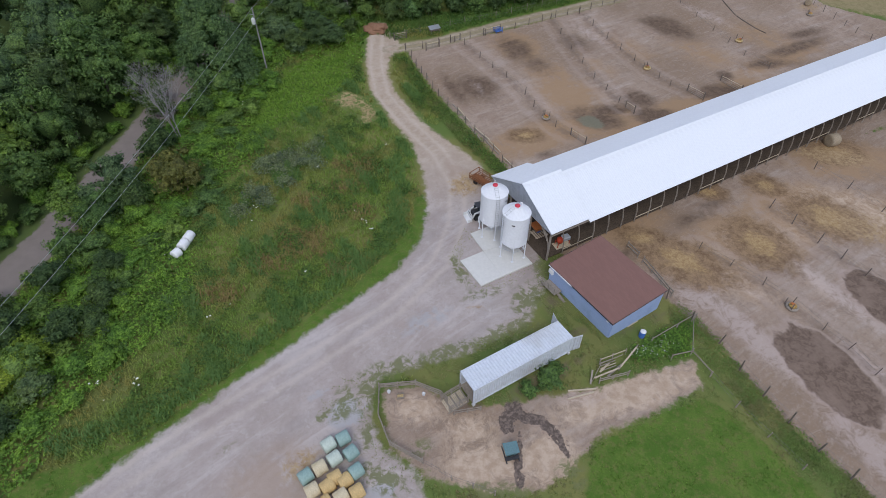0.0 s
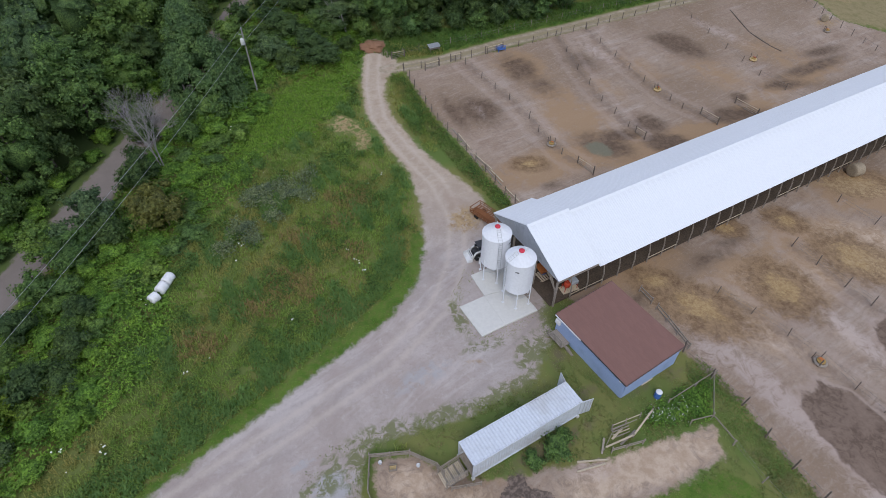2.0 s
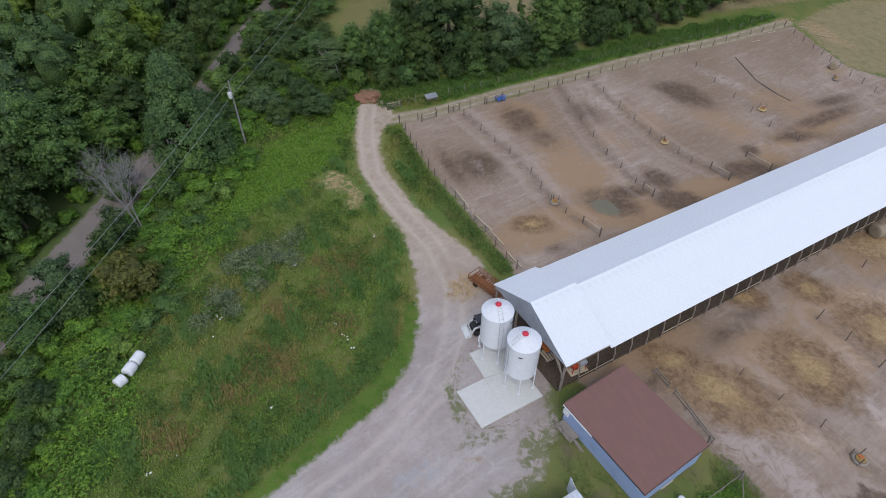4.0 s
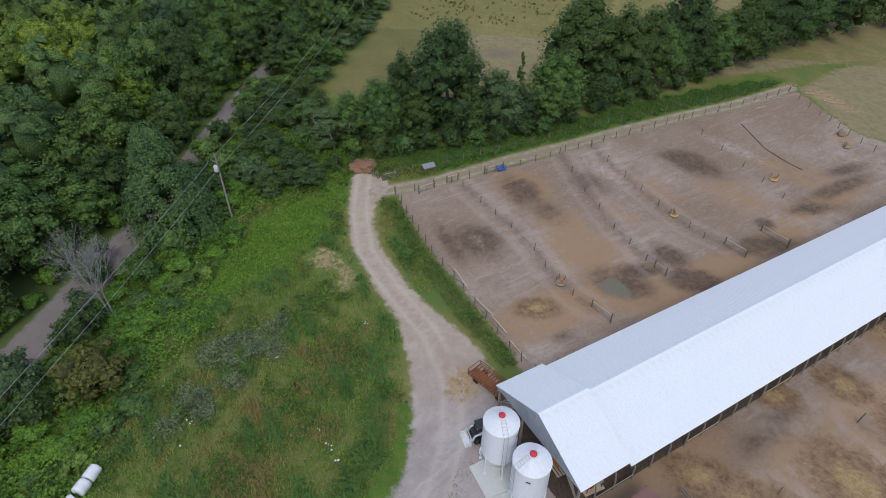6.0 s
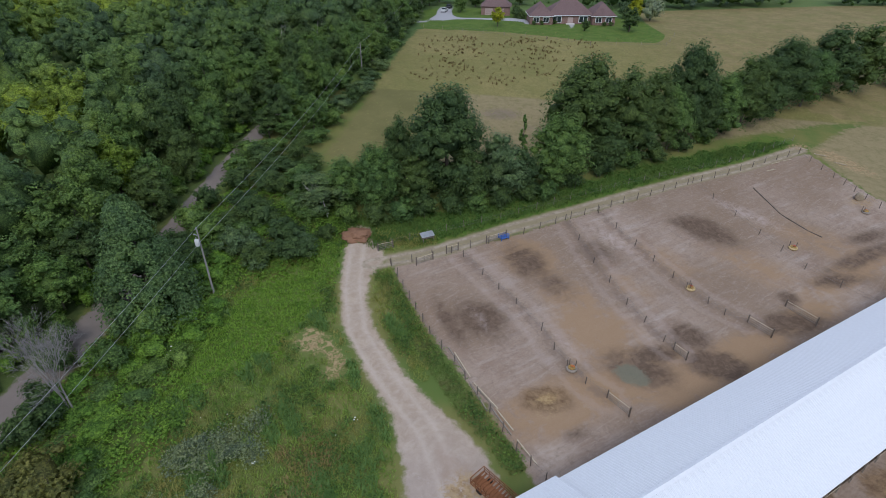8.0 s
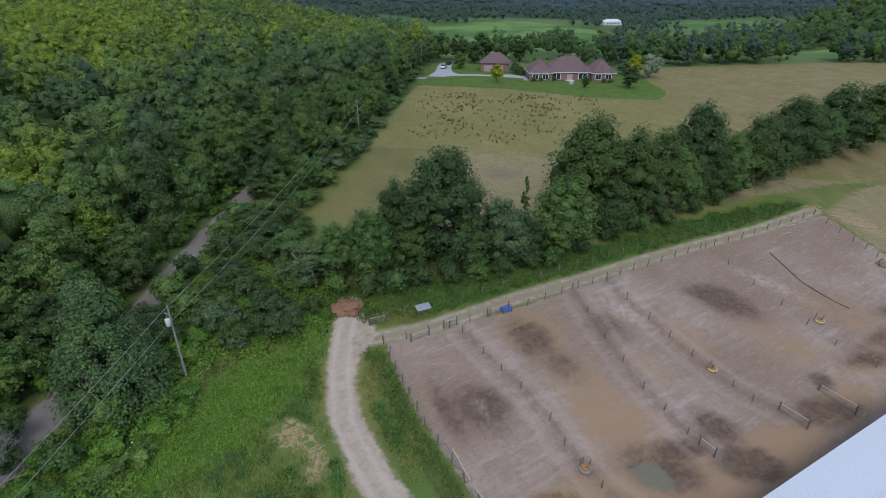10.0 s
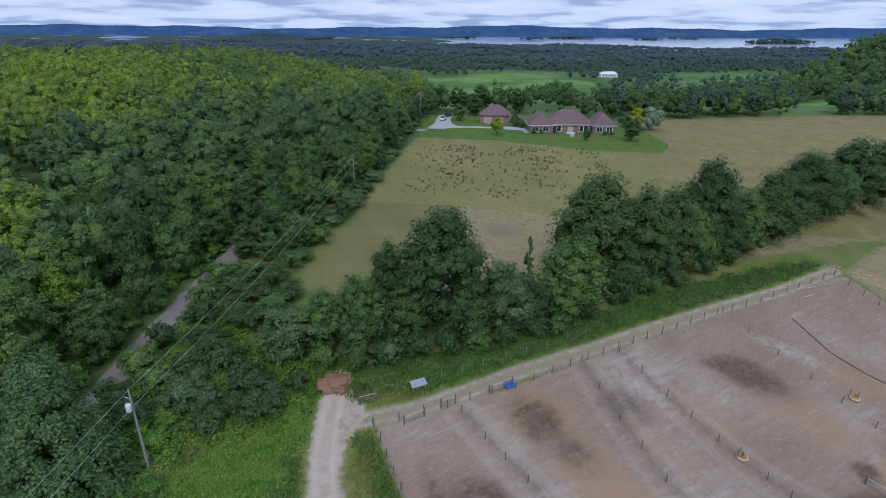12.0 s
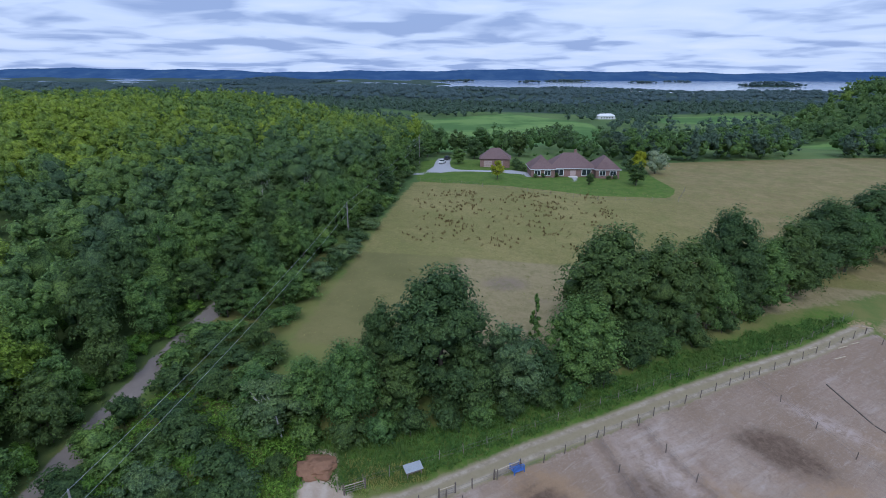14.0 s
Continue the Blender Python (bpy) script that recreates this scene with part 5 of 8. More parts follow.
# ---- trees ----
def cards(rng, centres, normals, size, slim=0.62, soft=None):
    """Leaf sprays: one three-cornered spray at each centre, facing its normal. Returns corners, faces and the soft normal of each corner."""
    n = len(centres)
    nrm = normals / (np.linalg.norm(normals, axis=1, keepdims=True) + 1e-9)
    some = rng.normal(size=(n, 3))
    u = np.cross(nrm, some)
    u /= np.linalg.norm(u, axis=1, keepdims=True) + 1e-9
    v = np.cross(nrm, u)
    s = size * rng.uniform(0.65, 1.35, (n, 1)) if np.isscalar(size) else size[:, None] * rng.uniform(0.65, 1.35, (n, 1))
    lift = nrm * s * rng.uniform(-0.22, 0.22, (n, 1))
    a = centres - u * s * 0.55
    b = centres + u * s * 0.35 - v * s * slim * 0.75 + lift
    c = centres + u * s * 0.35 + v * s * slim * 0.75 - lift
    soft = nrm if soft is None else soft / (np.linalg.norm(soft, axis=1, keepdims=True) + 1e-9)
    back = np.einsum("ij,ij->i", np.cross(b - a, c - a), soft) < 0
    b[back], c[back] = c[back].copy(), b[back].copy()
    verts = np.stack([a, b, c], 1).reshape(-1, 3)
    return verts, np.arange(n * 3).reshape(-1, 3), np.repeat(soft, 3, axis=0)


def ball(rng, n):
    d = rng.normal(size=(n, 3))
    return d / np.linalg.norm(d, axis=1, keepdims=True)


def crown_cloud(rng, blobs, per, rx, rz, mid, shape="round"):
    """Sprays of a crown: small clumps set on an uneven egg, each clump a shell of sprays; gaps stay between the clumps."""
    where, face, soft, inner = [], [], [], []
    phase = rng.uniform(0, 6.28, 3)
    for k in range(blobs):
        d = ball(rng, 1)[0]
        if shape == "cone":
            h = rng.uniform(0, 1) ** 1.2
            w = (1 - h) ** 0.75 * 0.95 + 0.05
            a = rng.uniform(0, 2 * math.pi)
            c = np.array([rx * w * math.cos(a) * 0.85, rx * w * math.sin(a) * 0.85, mid - rz + 2 * rz * h])
            br = rx * (0.14 + 0.18 * (1 - h))
            out = np.array([math.cos(a), math.sin(a), 0.6])
        else:
            a = math.atan2(d[1], d[0])
            f = rng.uniform(0.62, 0.92) * (1 + 0.16 * math.sin(2 * a + phase[0]) * math.sin(3 * d[2] + phase[1]) + 0.10 * math.sin(5 * a + phase[2]))
            if rng.uniform() < 0.25:
                f *= rng.uniform(0.5, 0.9)
            slim = 1 - 0.30 * max(0.0, d[2])
            c = np.array([d[0] * rx * f * slim, d[1] * rx * f * slim, mid + d[2] * rz * f])
            br = rx * rng.uniform(0.19, 0.34)
            out = np.array([d[0], d[1], d[2] + 0.3])
        q = ball(rng, per)
        q[:, 2] = np.where(q[:, 2] < -0.5, -q[:, 2], q[:, 2])
        r = br * rng.uniform(0.55, 1.15, (per, 1))
        where.append(c + q * r * np.array([1, 1, 0.75]))
        face.append(q * 0.8 + out * 0.5 + rng.normal(size=(per, 3)) * 0.38 + np.array([0, 0, 0.35]))
        soft.append(q * 0.50 + out * 0.45 + rng.normal(size=(per, 3)) * 0.30 + np.array([0, 0, 0.35]))
        inner.append(c)
    return np.concatenate(where), np.concatenate(face), np.concatenate(soft), np.array(inner)


GOLD = (1 + 5 ** 0.5) / 2
ICO = np.array([(-1, GOLD, 0), (1, GOLD, 0), (-1, -GOLD, 0), (1, -GOLD, 0), (0, -1, GOLD), (0, 1, GOLD), (0, -1, -GOLD), (0, 1, -GOLD), (GOLD, 0, -1), (GOLD, 0, 1), (-GOLD, 0, -1), (-GOLD, 0, 1)]) / 1.902
ICO_FACES = np.array([(0, 11, 5), (0, 5, 1), (0, 1, 7), (0, 7, 10), (0, 10, 11), (1, 5, 9), (5, 11, 4), (11, 10, 2), (10, 7, 6), (7, 1, 8), (3, 9, 4), (3, 4, 2), (3, 2, 6), (3, 6, 8), (3, 8, 9), (4, 9, 5), (2, 4, 11), (6, 2, 10), (8, 6, 7), (9, 8, 1)])


def hearts(rng, centres, radius):
    """The close inner foliage of each clump: a small uneven body under the sprays."""
    n = len(centres)
    co = (centres[:, None, :] + ICO[None] * rng.uniform(0.6, 1.2, (n, 12, 1)) * radius[:, None, None] * np.array([1, 1, 0.8])).reshape(-1, 3)
    return co, (ICO_FACES[None] + 12 * np.arange(n)[:, None, None]).reshape(-1, 3), np.tile(ICO, (n, 1))


def trunk_mesh(rng, high, thick, ends, material, stems=1):
    """A tapered trunk with a few limbs that reach into the crown."""
    bm = B()
    for s in range(stems):
        lean = rng.normal(size=2) * (0.10 if stems > 1 else 0.03) * high
        base = Vector((*(rng.normal(size=2) * (0.5 if stems > 1 else 0.0)), -0.3))
        mid = Vector((lean[0] * 0.5 + base.x, lean[1] * 0.5 + base.y, high * 0.45))
        top = Vector((lean[0] + base.x, lean[1] + base.y, high * 0.72))
        t = thick if stems == 1 else thick * 0.36
        rod(bm, base, mid, t, t * 0.68, 7, False)
        rod(bm, mid, top, t * 0.68, t * 0.2, 6, False)
        for k in range(6 if stems == 1 else 3):
            c = Vector(ends[rng.integers(len(ends))])
            f = rng.uniform(0.3, 0.9)
            start = base.lerp(mid, f * 2) if f < 0.5 else mid.lerp(top, f * 2 - 1)
            rod(bm, start, start.lerp(c, 0.8), t * 0.32, t * 0.08, 5, False)
    me = bpy.data.meshes.new("trunk")
    bm.to_mesh(me)
    bm.free()
    me.materials.append(material)
    return me


def tree_kind(name, seed, high, rx, leaf, bark, label, category="tree", blobs=26, per=95, size=0.5, shape="round", clear=0.22, stems=1):
    """Builds one tree off to the side as a pattern: its crown mesh, its trunk mesh and its tags."""
    rng = np.random.default_rng(seed)
    lo = high * clear
    mid, rz = (high + lo) / 2, (high - lo) / 2 * 0.98
    at_, face, soft, inner = crown_cloud(rng, blobs, per, rx, rz, mid, shape)
    v, f, nn = cards(rng, at_, face, size * 0.80, 0.60, soft)
    hv, hf, hn = hearts(rng, np.concatenate([inner * (1, 1, 0) * 0.86 + (inner - (0, 0, mid)) * (0, 0, 0.9) + (0, 0, mid), [[0, 0, mid]]]), np.append(rng.uniform(0.15, 0.21, len(inner)) * rx, (0.60 if shape != "cone" else 0.48) * rx))
    v, f, nn = np.concatenate([v, hv]), np.concatenate([f, hf + len(v)]), np.concatenate([nn, hn])
    crown = sheet("crown", v, f, leaf, normals=nn)
    me = crown.data
    bpy.data.objects.remove(crown)
    return {"name": name, "crown": me, "trunk": trunk_mesh(rng, high, 0.017 * high + 0.05, inner, bark, stems), "high": high, "rx": rx, "label": label, "category": category}


def plant(kind, x, y, high=None, rx=None, turn=0.0, group="", sink=0.1):
    """Sets one tree of a kind on the ground, at its own height and spread."""
    k = high / kind["high"] if high else 1.0
    w = rx / kind["rx"] if rx else k
    m = Matrix.Translation((x, y, ground_at(x, y) - sink)) @ pose(0, 0, 0, 0, 0, turn) @ Matrix.Diagonal((w, w, k, 1))
    ob = thing(kind["name"], m, kind["label"], kind["category"], group)
    for name in ("trunk", "crown"):
        share(name, kind[name], ob, Matrix())
    return ob


GREAT_A = tree_kind("broadleaf_tree", 31, 20, 6.8, LEAF_DEEP, BARK, "great broadleaf tree with a deep, many-clumped dark green crown", blobs=125, per=88, size=0.46, clear=0.0)
GREAT_B = tree_kind("broadleaf_tree", 32, 18, 5.8, LEAF_DEEP, BARK, "tall dark green hedgerow tree with a full crown", blobs=105, per=84, size=0.44, clear=0.0)
GREAT_C = tree_kind("maple_tree", 33, 15, 5.6, LEAF_MID, BARK, "broad green hedgerow maple in full leaf", blobs=100, per=80, size=0.42, clear=0.0)
GREAT_W = tree_kind("willow_tree", 34, 13, 4.4, LEAF_GREY, BARK, "grey green willow in the hedgerow", blobs=84, per=80, size=0.34, clear=0.0)
OAK_A = tree_kind("broadleaf_tree", 11, 14, 5.0, LEAF_DEEP, BARK, "tall broadleaf tree with a dense deep green crown", blobs=68, per=70, size=0.46, clear=0.0)
OAK_B = tree_kind("broadleaf_tree", 12, 13, 4.6, LEAF_DEEP, BARK, "broad dark green tree with a clumped crown", blobs=64, per=68, size=0.44, clear=0.0)
MAPLE_A = tree_kind("maple_tree", 13, 12, 4.5, LEAF_MID, BARK, "rounded green maple tree with full leaves", blobs=62, per=66, size=0.42, clear=0.0)
MAPLE_B = tree_kind("maple_tree", 14, 11, 4.0, LEAF_MID, BARK, "green broadleaf tree with an uneven crown", blobs=56, per=66, size=0.40, clear=0.0)
ASH = tree_kind("ash_tree", 15, 12, 3.6, LEAF_LIGHT, BARK, "light green broadleaf tree with a loose crown", blobs=50, per=70, size=0.40, clear=0.0)
LOCUST = tree_kind("locust_tree", 16, 9, 3.4, LEAF_YELLOW, BARK, "bright yellow green tree", blobs=46, per=66, size=0.38, clear=0.0)
BIRCH_T = tree_kind("birch_tree", 17, 12, 3.6, LEAF_GREY, BIRCH, "slender birch with pale stems and grey green leaves", blobs=58, per=64, size=0.34, clear=0.04, stems=4)
POPLAR = tree_kind("poplar_tree", 18, 12, 2.4, LEAF_LIGHT, BARK, "narrow light green pointed tree", blobs=50, per=62, size=0.36, shape="cone", clear=0.05)
SPRUCE = tree_kind("conifer_tree", 19, 15, 5.6, LEAF_PINE, BARK, "large dense dark green cone-shaped tree", blobs=170, per=88, size=0.38, shape="cone", clear=0.02)
SHRUB_A = tree_kind("shrub", 20, 4, 2.6, LEAF_MID, BARK, "low spreading green shrub", "shrub", blobs=32, per=46, size=0.34, clear=0.0, stems=3)
SHRUB_B = tree_kind("shrub", 21, 3.4, 2.3, LEAF_LIGHT, BARK, "light green roadside shrub", "shrub", blobs=30, per=44, size=0.34, clear=0.0, stems=3)
SHRUB_G = tree_kind("willow_shrub", 22, 4.5, 2.6, LEAF_GREY, BARK, "grey green willow shrub", "shrub", blobs=34, per=60, size=0.28, clear=0.0, stems=3)
SHRUB_N = tree_kind("shrub", 23, 4, 2.6, LEAF_BROWN, BARK, "brownish green thorny shrub", "shrub", blobs=34, per=60, size=0.28, clear=0.0, stems=3)
SHRUB_D = tree_kind("shrub", 24, 5, 3.0, LEAF_DEEP, BARK, "dark green leafy shrub", "shrub", blobs=36, per=46, size=0.36, clear=0.0, stems=3)

GOLDEN = tree_kind("golden_tree", 26, 7, 2.6, LEAF_GOLD, BARK, "small bright yellow green garden tree", blobs=44, per=70, size=0.40, clear=0.06)

# Trees along the paddock's far side: kind, place, height, spread.
HEDGE_WEST = ((BIRCH_T, -22.5, 110.0, 8.5, 4.6), (MAPLE_B, -26.0, 113.0, 6.5, 3.8), (GREAT_C, -18.8, 112.2, 9.6, 4.2), (GREAT_C, -13.6, 111.6, 12.6, 4.4), (GREAT_B, -10.7, 119.6, 13.7, 3.4), (GREAT_A, -2.5, 118.2, 21.0, 7.3),
              (OAK_B, -7.6, 113.6, 10.0, 3.9), (OAK_A, 1.8, 115.4, 12.0, 3.8), (GREAT_W, 6.9, 118.4, 13.2, 4.6), (POPLAR, 11.9, 131.0, 10.0, 1.3), (OAK_B, 11.9, 120.4, 8.6, 3.6))
HEDGE_EAST = ((GREAT_C, 18.2, 124.0, 14.0, 6.2), (GREAT_A, 23.9, 135.0, 21.6, 8.2), (GREAT_B, 32.6, 136.8, 18.7, 6.2), (OAK_A, 27.5, 129.5, 12.5, 4.4), (GREAT_B, 38.9, 141.1, 17.4, 5.4), (OAK_B, 35.0, 134.6, 11.5, 4.0),
              (GREAT_C, 43.4, 141.6, 14.2, 4.8), (GREAT_A, 48.0, 147.4, 21.4, 6.1), (GREAT_C, 56.0, 149.6, 14.4, 5.6), (OAK_B, 52.0, 146.0, 12.0, 4.2), (GREAT_B, 64.4, 156.0, 16.5, 6.0), (OAK_A, 70.5, 159.5, 14.5, 5.4),
              (GREAT_A, 77.0, 165.8, 18.6, 7.2), (GREAT_C, 84.5, 169.5, 15.0, 5.8))
HEDGE_END = ((GREAT_B, 92.5, 176.3, 18.5, 7.4), (OAK_A, 104, 182, 19.0, 7.4), (MAPLE_A, 117, 188, 15.7, 6.8), (OAK_B, 130, 194, 17.9, 7.4), (OAK_A, 146, 199, 16.8, 7.4))
trng = np.random.default_rng(5)
for kind, x, y, h, r in HEDGE_WEST + HEDGE_EAST + HEDGE_END:
    plant(kind, x, y, h, r, trng.uniform(0, 360), "hedgerow trees", 0.3)
# Under-shrubs at the hedge's foot.
for kind, x, y, h, r in ((SHRUB_A, -18.5, 108.2, 4, 2.8), (SHRUB_D, -13.6, 108.4, 5.0, 2.8), (SHRUB_A, -9.6, 109.6, 4.6, 2.8), (SHRUB_D, -5.6, 110.8, 4.8, 2.6), (SHRUB_D, -1.6, 112.4, 4.6, 2.6), (SHRUB_A, 2.8, 114.0, 4.6, 2.6), (SHRUB_D, 7.4, 115.6, 4.4, 2.6), (SHRUB_D, 11.5, 117.6, 4.2, 2.6), (SHRUB_A, 15.6, 119.4, 4.5, 2.6),
                         (SHRUB_D, 21, 123.6, 5, 2.8), (SHRUB_D, 27, 128, 5, 2.8), (SHRUB_A, 33, 132, 5, 2.6), (SHRUB_D, 39, 135.2, 5, 2.8), (SHRUB_D, 46, 140.5, 5, 2.8), (SHRUB_A, 52, 145, 4.5, 2.6),
                         (SHRUB_D, 59, 151, 5, 3), (SHRUB_D, -14.5, 112.5, 4.5, 3.0), (SHRUB_A, -8, 113.5, 4.4, 3.0), (SHRUB_D, -1, 115.5, 4.5, 3.0), (SHRUB_D, 6.5, 119.5, 5, 3.2), (SHRUB_D, 12, 123, 5, 3.2), (SHRUB_A, 18, 126, 5, 3.2), (SHRUB_D, -18, 116, 5, 3.4), (SHRUB_D, -5, 119, 5, 3.4), (SHRUB_D, 1, 121, 5, 3.4), (SHRUB_A, -24, 107.6, 3.4, 2.8)):
    plant(kind, x, y, h, r, trng.uniform(0, 360), "hedgerow shrubs", 0.3)

# Single trees and shrubs by the road.
for kind, x, y, h, r in ((SPRUCE, -40.4, 86.0, 16.5, 6.4), (SHRUB_N, -38.2, 59.4, 6.4, 4.3), (SHRUB_D, -43.6, 65.6, 5.0, 2.8), (SHRUB_G, -29.6, 95.4, 2.6, 2.1), (SHRUB_D, -27.2, 98.4, 3.0, 2.3), (SHRUB_G, -31.0, 98.8, 3.4, 2.5), (SHRUB_G, -23.8, 100.8, 2.8, 2.1), (SHRUB_D, -20.6, 103.2, 2.8, 2.0), (SHRUB_G, -46.2, 58.4, 6.4, 3.3), (ASH, -48.2, 51.6, 7.6, 2.7), (SHRUB_A, -47.2, 46.4, 4.4, 2.4), (SHRUB_D, -46.6, 74.6, 4.6, 2.6), (SHRUB_D, -42.6, 55.0, 4.6, 2.8), (SHRUB_G, -46.8, 52.6, 6.0, 3.2),
                         (SHRUB_D, -43.5, 67.5, 4.0, 2.6), (SHRUB_A, -40.5, 76.0, 4.6, 2.8), (SHRUB_A, -38.5, 81.5, 5.4, 3.0), (SHRUB_D, -37.2, 88.0, 5.0, 2.8), (SHRUB_D, -45.8, 41.0, 4.6, 2.8),
                         (SHRUB_A, -44.4, 47.0, 3.6, 2.6), (SHRUB_B, -43.2, 29.5, 4.0, 2.8), (SHRUB_D, -46.5, 33.5, 4.6, 3.0), (SHRUB_B, -47.0, 25.0, 4.2, 3.0), (SHRUB_D, -45.6, 70.2, 3.4, 2.2), (SHRUB_D, -47.8, 78.0, 4.2, 2.6), (MAPLE_A, -45.5, 52.0, 6.4, 3.2), (SHRUB_D, -50.5, 35.5, 5.0, 3.2),
                         (MAPLE_B, -52.0, 27.0, 6.5, 3.4), (SHRUB_D, -53.0, 18.0, 5.0, 3.4), (SHRUB_A, -39.6, 94.0, 4.0, 2.4)):
    plant(kind, x, y, h, r, trng.uniform(0, 360), "roadside shrubs", 0.2)


BUSH_W = tree_kind("weed_bush", 27, 2.4, 1.9, LEAF_WEED, BARK, "low bright green leafy bush", "shrub", blobs=26, per=44, size=0.26, clear=0.0, stems=2)


def scatter(seed, x0, x1, y0, y1, gap, keep, tries=40000):
    """Places at least gap apart where keep says so, in a fixed order."""
    rng = np.random.default_rng(seed)
    cell, out = {}, []
    xs, ys = rng.uniform(x0, x1, tries), rng.uniform(y0, y1, tries)
    ok = keep(xs, ys)
    for x, y in zip(xs[ok], ys[ok]):
        i, j = int(x // gap), int(y // gap)
        if any((x - a) ** 2 + (y - b) ** 2 < gap * gap for di in (-1, 0, 1) for dj in (-1, 0, 1) for a, b in cell.get((i + di, j + dj), ())):
            continue
        cell.setdefault((i, j), []).append((x, y))
        out.append((float(x), float(y)))
    return out


def road_x(y):
    return np.interp(y, [b for a, b in ROAD], [a for a, b in ROAD])


def field_x(y):
    return np.interp(y, [100, 128, 160, 226, 300], [-22, -26.5, -21.8, -16.6, -18])


# The strip between the road and the field: shrubs and small trees.
strip = scatter(31, -46, -14, 95, 262, 4.3, lambda x, y: (x > road_x(y) + np.where(y < 165, 2.7, 2.6)) & (x < field_x(y) - 2.0) & (np.hypot(x + 34, y - 91) > 3.5) & (inside(x, y, HOUSE_DRIVE) < -1))
for k, (x, y) in enumerate(strip):
    tall = y > 128 and x < field_x(y) - 4
    tall = tall and (x > road_x(y) + 7 or y > 126)
    kind = (MAPLE_B, MAPLE_A, SHRUB_A, OAK_B, MAPLE_A, MAPLE_B)[k % 6] if tall else (SHRUB_A, SHRUB_D, SHRUB_D, SHRUB_G, SHRUB_A, SHRUB_D)[k % 6]
    big = kind["high"] > 6
    plant(kind, x, y, (trng.uniform(8.5, 12.5) if y > 150 else trng.uniform(6.5, 9.5)) if big else trng.uniform(2.8, 5.0), trng.uniform(2.6, 3.8), trng.uniform(0, 360), "trees between road and field", 0.2)
for k in range(23):
    y = 136 + 5.4 * k
    plant((OAK_B, MAPLE_A, OAK_A, MAPLE_B)[k % 4], float(road_x(y)) + 4.4 + 0.8 * math.sin(k * 2.3), y, trng.uniform(9.5, 13.0), trng.uniform(3.0, 3.9), trng.uniform(0, 360), "trees between road and field", 0.2)
plant(POPLAR, -33.0, 171, 11.5, 2.4, 20, "trees between road and field")

# Bushes in the corner between road and drive: bright ones among dark ones.
SHRUB_Y = tree_kind("shrub", 28, 3.4, 2.4, LEAF_YELLOW, BARK, "bright yellow green leafy shrub", "shrub", blobs=34, per=60, size=0.26, clear=0.0, stems=3)
for kind, x, y, h, r in ((SHRUB_Y, -43.2, 31.2, 3.6, 2.8), (SHRUB_Y, -44.0, 28.2, 3.2, 2.4), (SHRUB_D, -41.4, 34.6, 3.8, 2.6), (SHRUB_D, -38.6, 35.8, 3.0, 2.0), (SHRUB_G, -40.6, 27.6, 3.0, 2.0), (SHRUB_D, -39.6, 39.6, 3.6, 2.4),
                         (SHRUB_D, -41.8, 23.0, 3.0, 2.2), (SHRUB_Y, -44.5, 21.0, 2.8, 2.2), (SHRUB_D, -41.0, 44.2, 3.4, 2.2)):
    plant(kind, x, y, h, r, trng.uniform(0, 360), "corner shrubs", 0.2)

# Low bright bushes between the road and the meadow.
for k, (x, y) in enumerate(scatter(36, -62, -30, 8, 104, 2.9, lambda x, y: (x > road_x(y) + 4.4) & (x < -36.5 + 0.08 * (y - 40) + 2.0 * np.sin(y / 4.0)))):
    plant((BUSH_W, BUSH_W, SHRUB_B, BUSH_W, SHRUB_A)[k % 5], x, y, trng.uniform(1.1, 2.4), trng.uniform(1.6, 2.6), trng.uniform(0, 360), "low roadside bushes", 0.2)

# Woodland beyond the road: the nearest rows one by one, the rest as one mass per leaf colour.
def wooded(x, y):
    return (x < road_x(np.minimum(y, 320)) - np.where(y < 78, 5.0, 3.4)) & (x > -70 - 0.95 * np.maximum(y, 10)) & (y < 470 + 0.15 * x)


near_wood = scatter(41, -78, -28, 16, 250, 5.3, lambda x, y: wooded(x, y) & (x > road_x(y) - 14) & (y < 190))
mix_near = (OAK_A, MAPLE_A, MAPLE_B, MAPLE_B, MAPLE_A, MAPLE_A, OAK_B, BIRCH_T, MAPLE_A, OAK_B, MAPLE_B, OAK_A, MAPLE_A, ASH, MAPLE_B, BIRCH_T, MAPLE_B, MAPLE_A, OAK_B, LOCUST)
for k, (x, y) in enumerate(near_wood):
    kind = mix_near[int(trng.integers(len(mix_near)))]
    if kind is LOCUST and not 108 < y < 135:
        kind = MAPLE_A
    edge = road_x(y) - x < 7.0
    plant(kind, x, y, trng.uniform(8, 12) if edge else trng.uniform(11, 15.5), trng.uniform(3.0, 3.9) if edge else trng.uniform(3.8, 5.2), trng.uniform(0, 360), "woodland edge trees", 0.2)
# Low shrubs on the far verge of the road.
for k, (x, y) in enumerate(scatter(43, -66, -30, 14, 190, 2.3, lambda x, y: (x < road_x(y) - np.where(y < 78, 3.8, 2.8)) & (x > road_x(y) - 5.8))):
    plant((BUSH_W, SHRUB_A, BUSH_W)[k % 3], x, y, trng.uniform(1.6, 3.0), trng.uniform(1.5, 2.2), trng.uniform(0, 360), "road verge shrubs", 0.2)


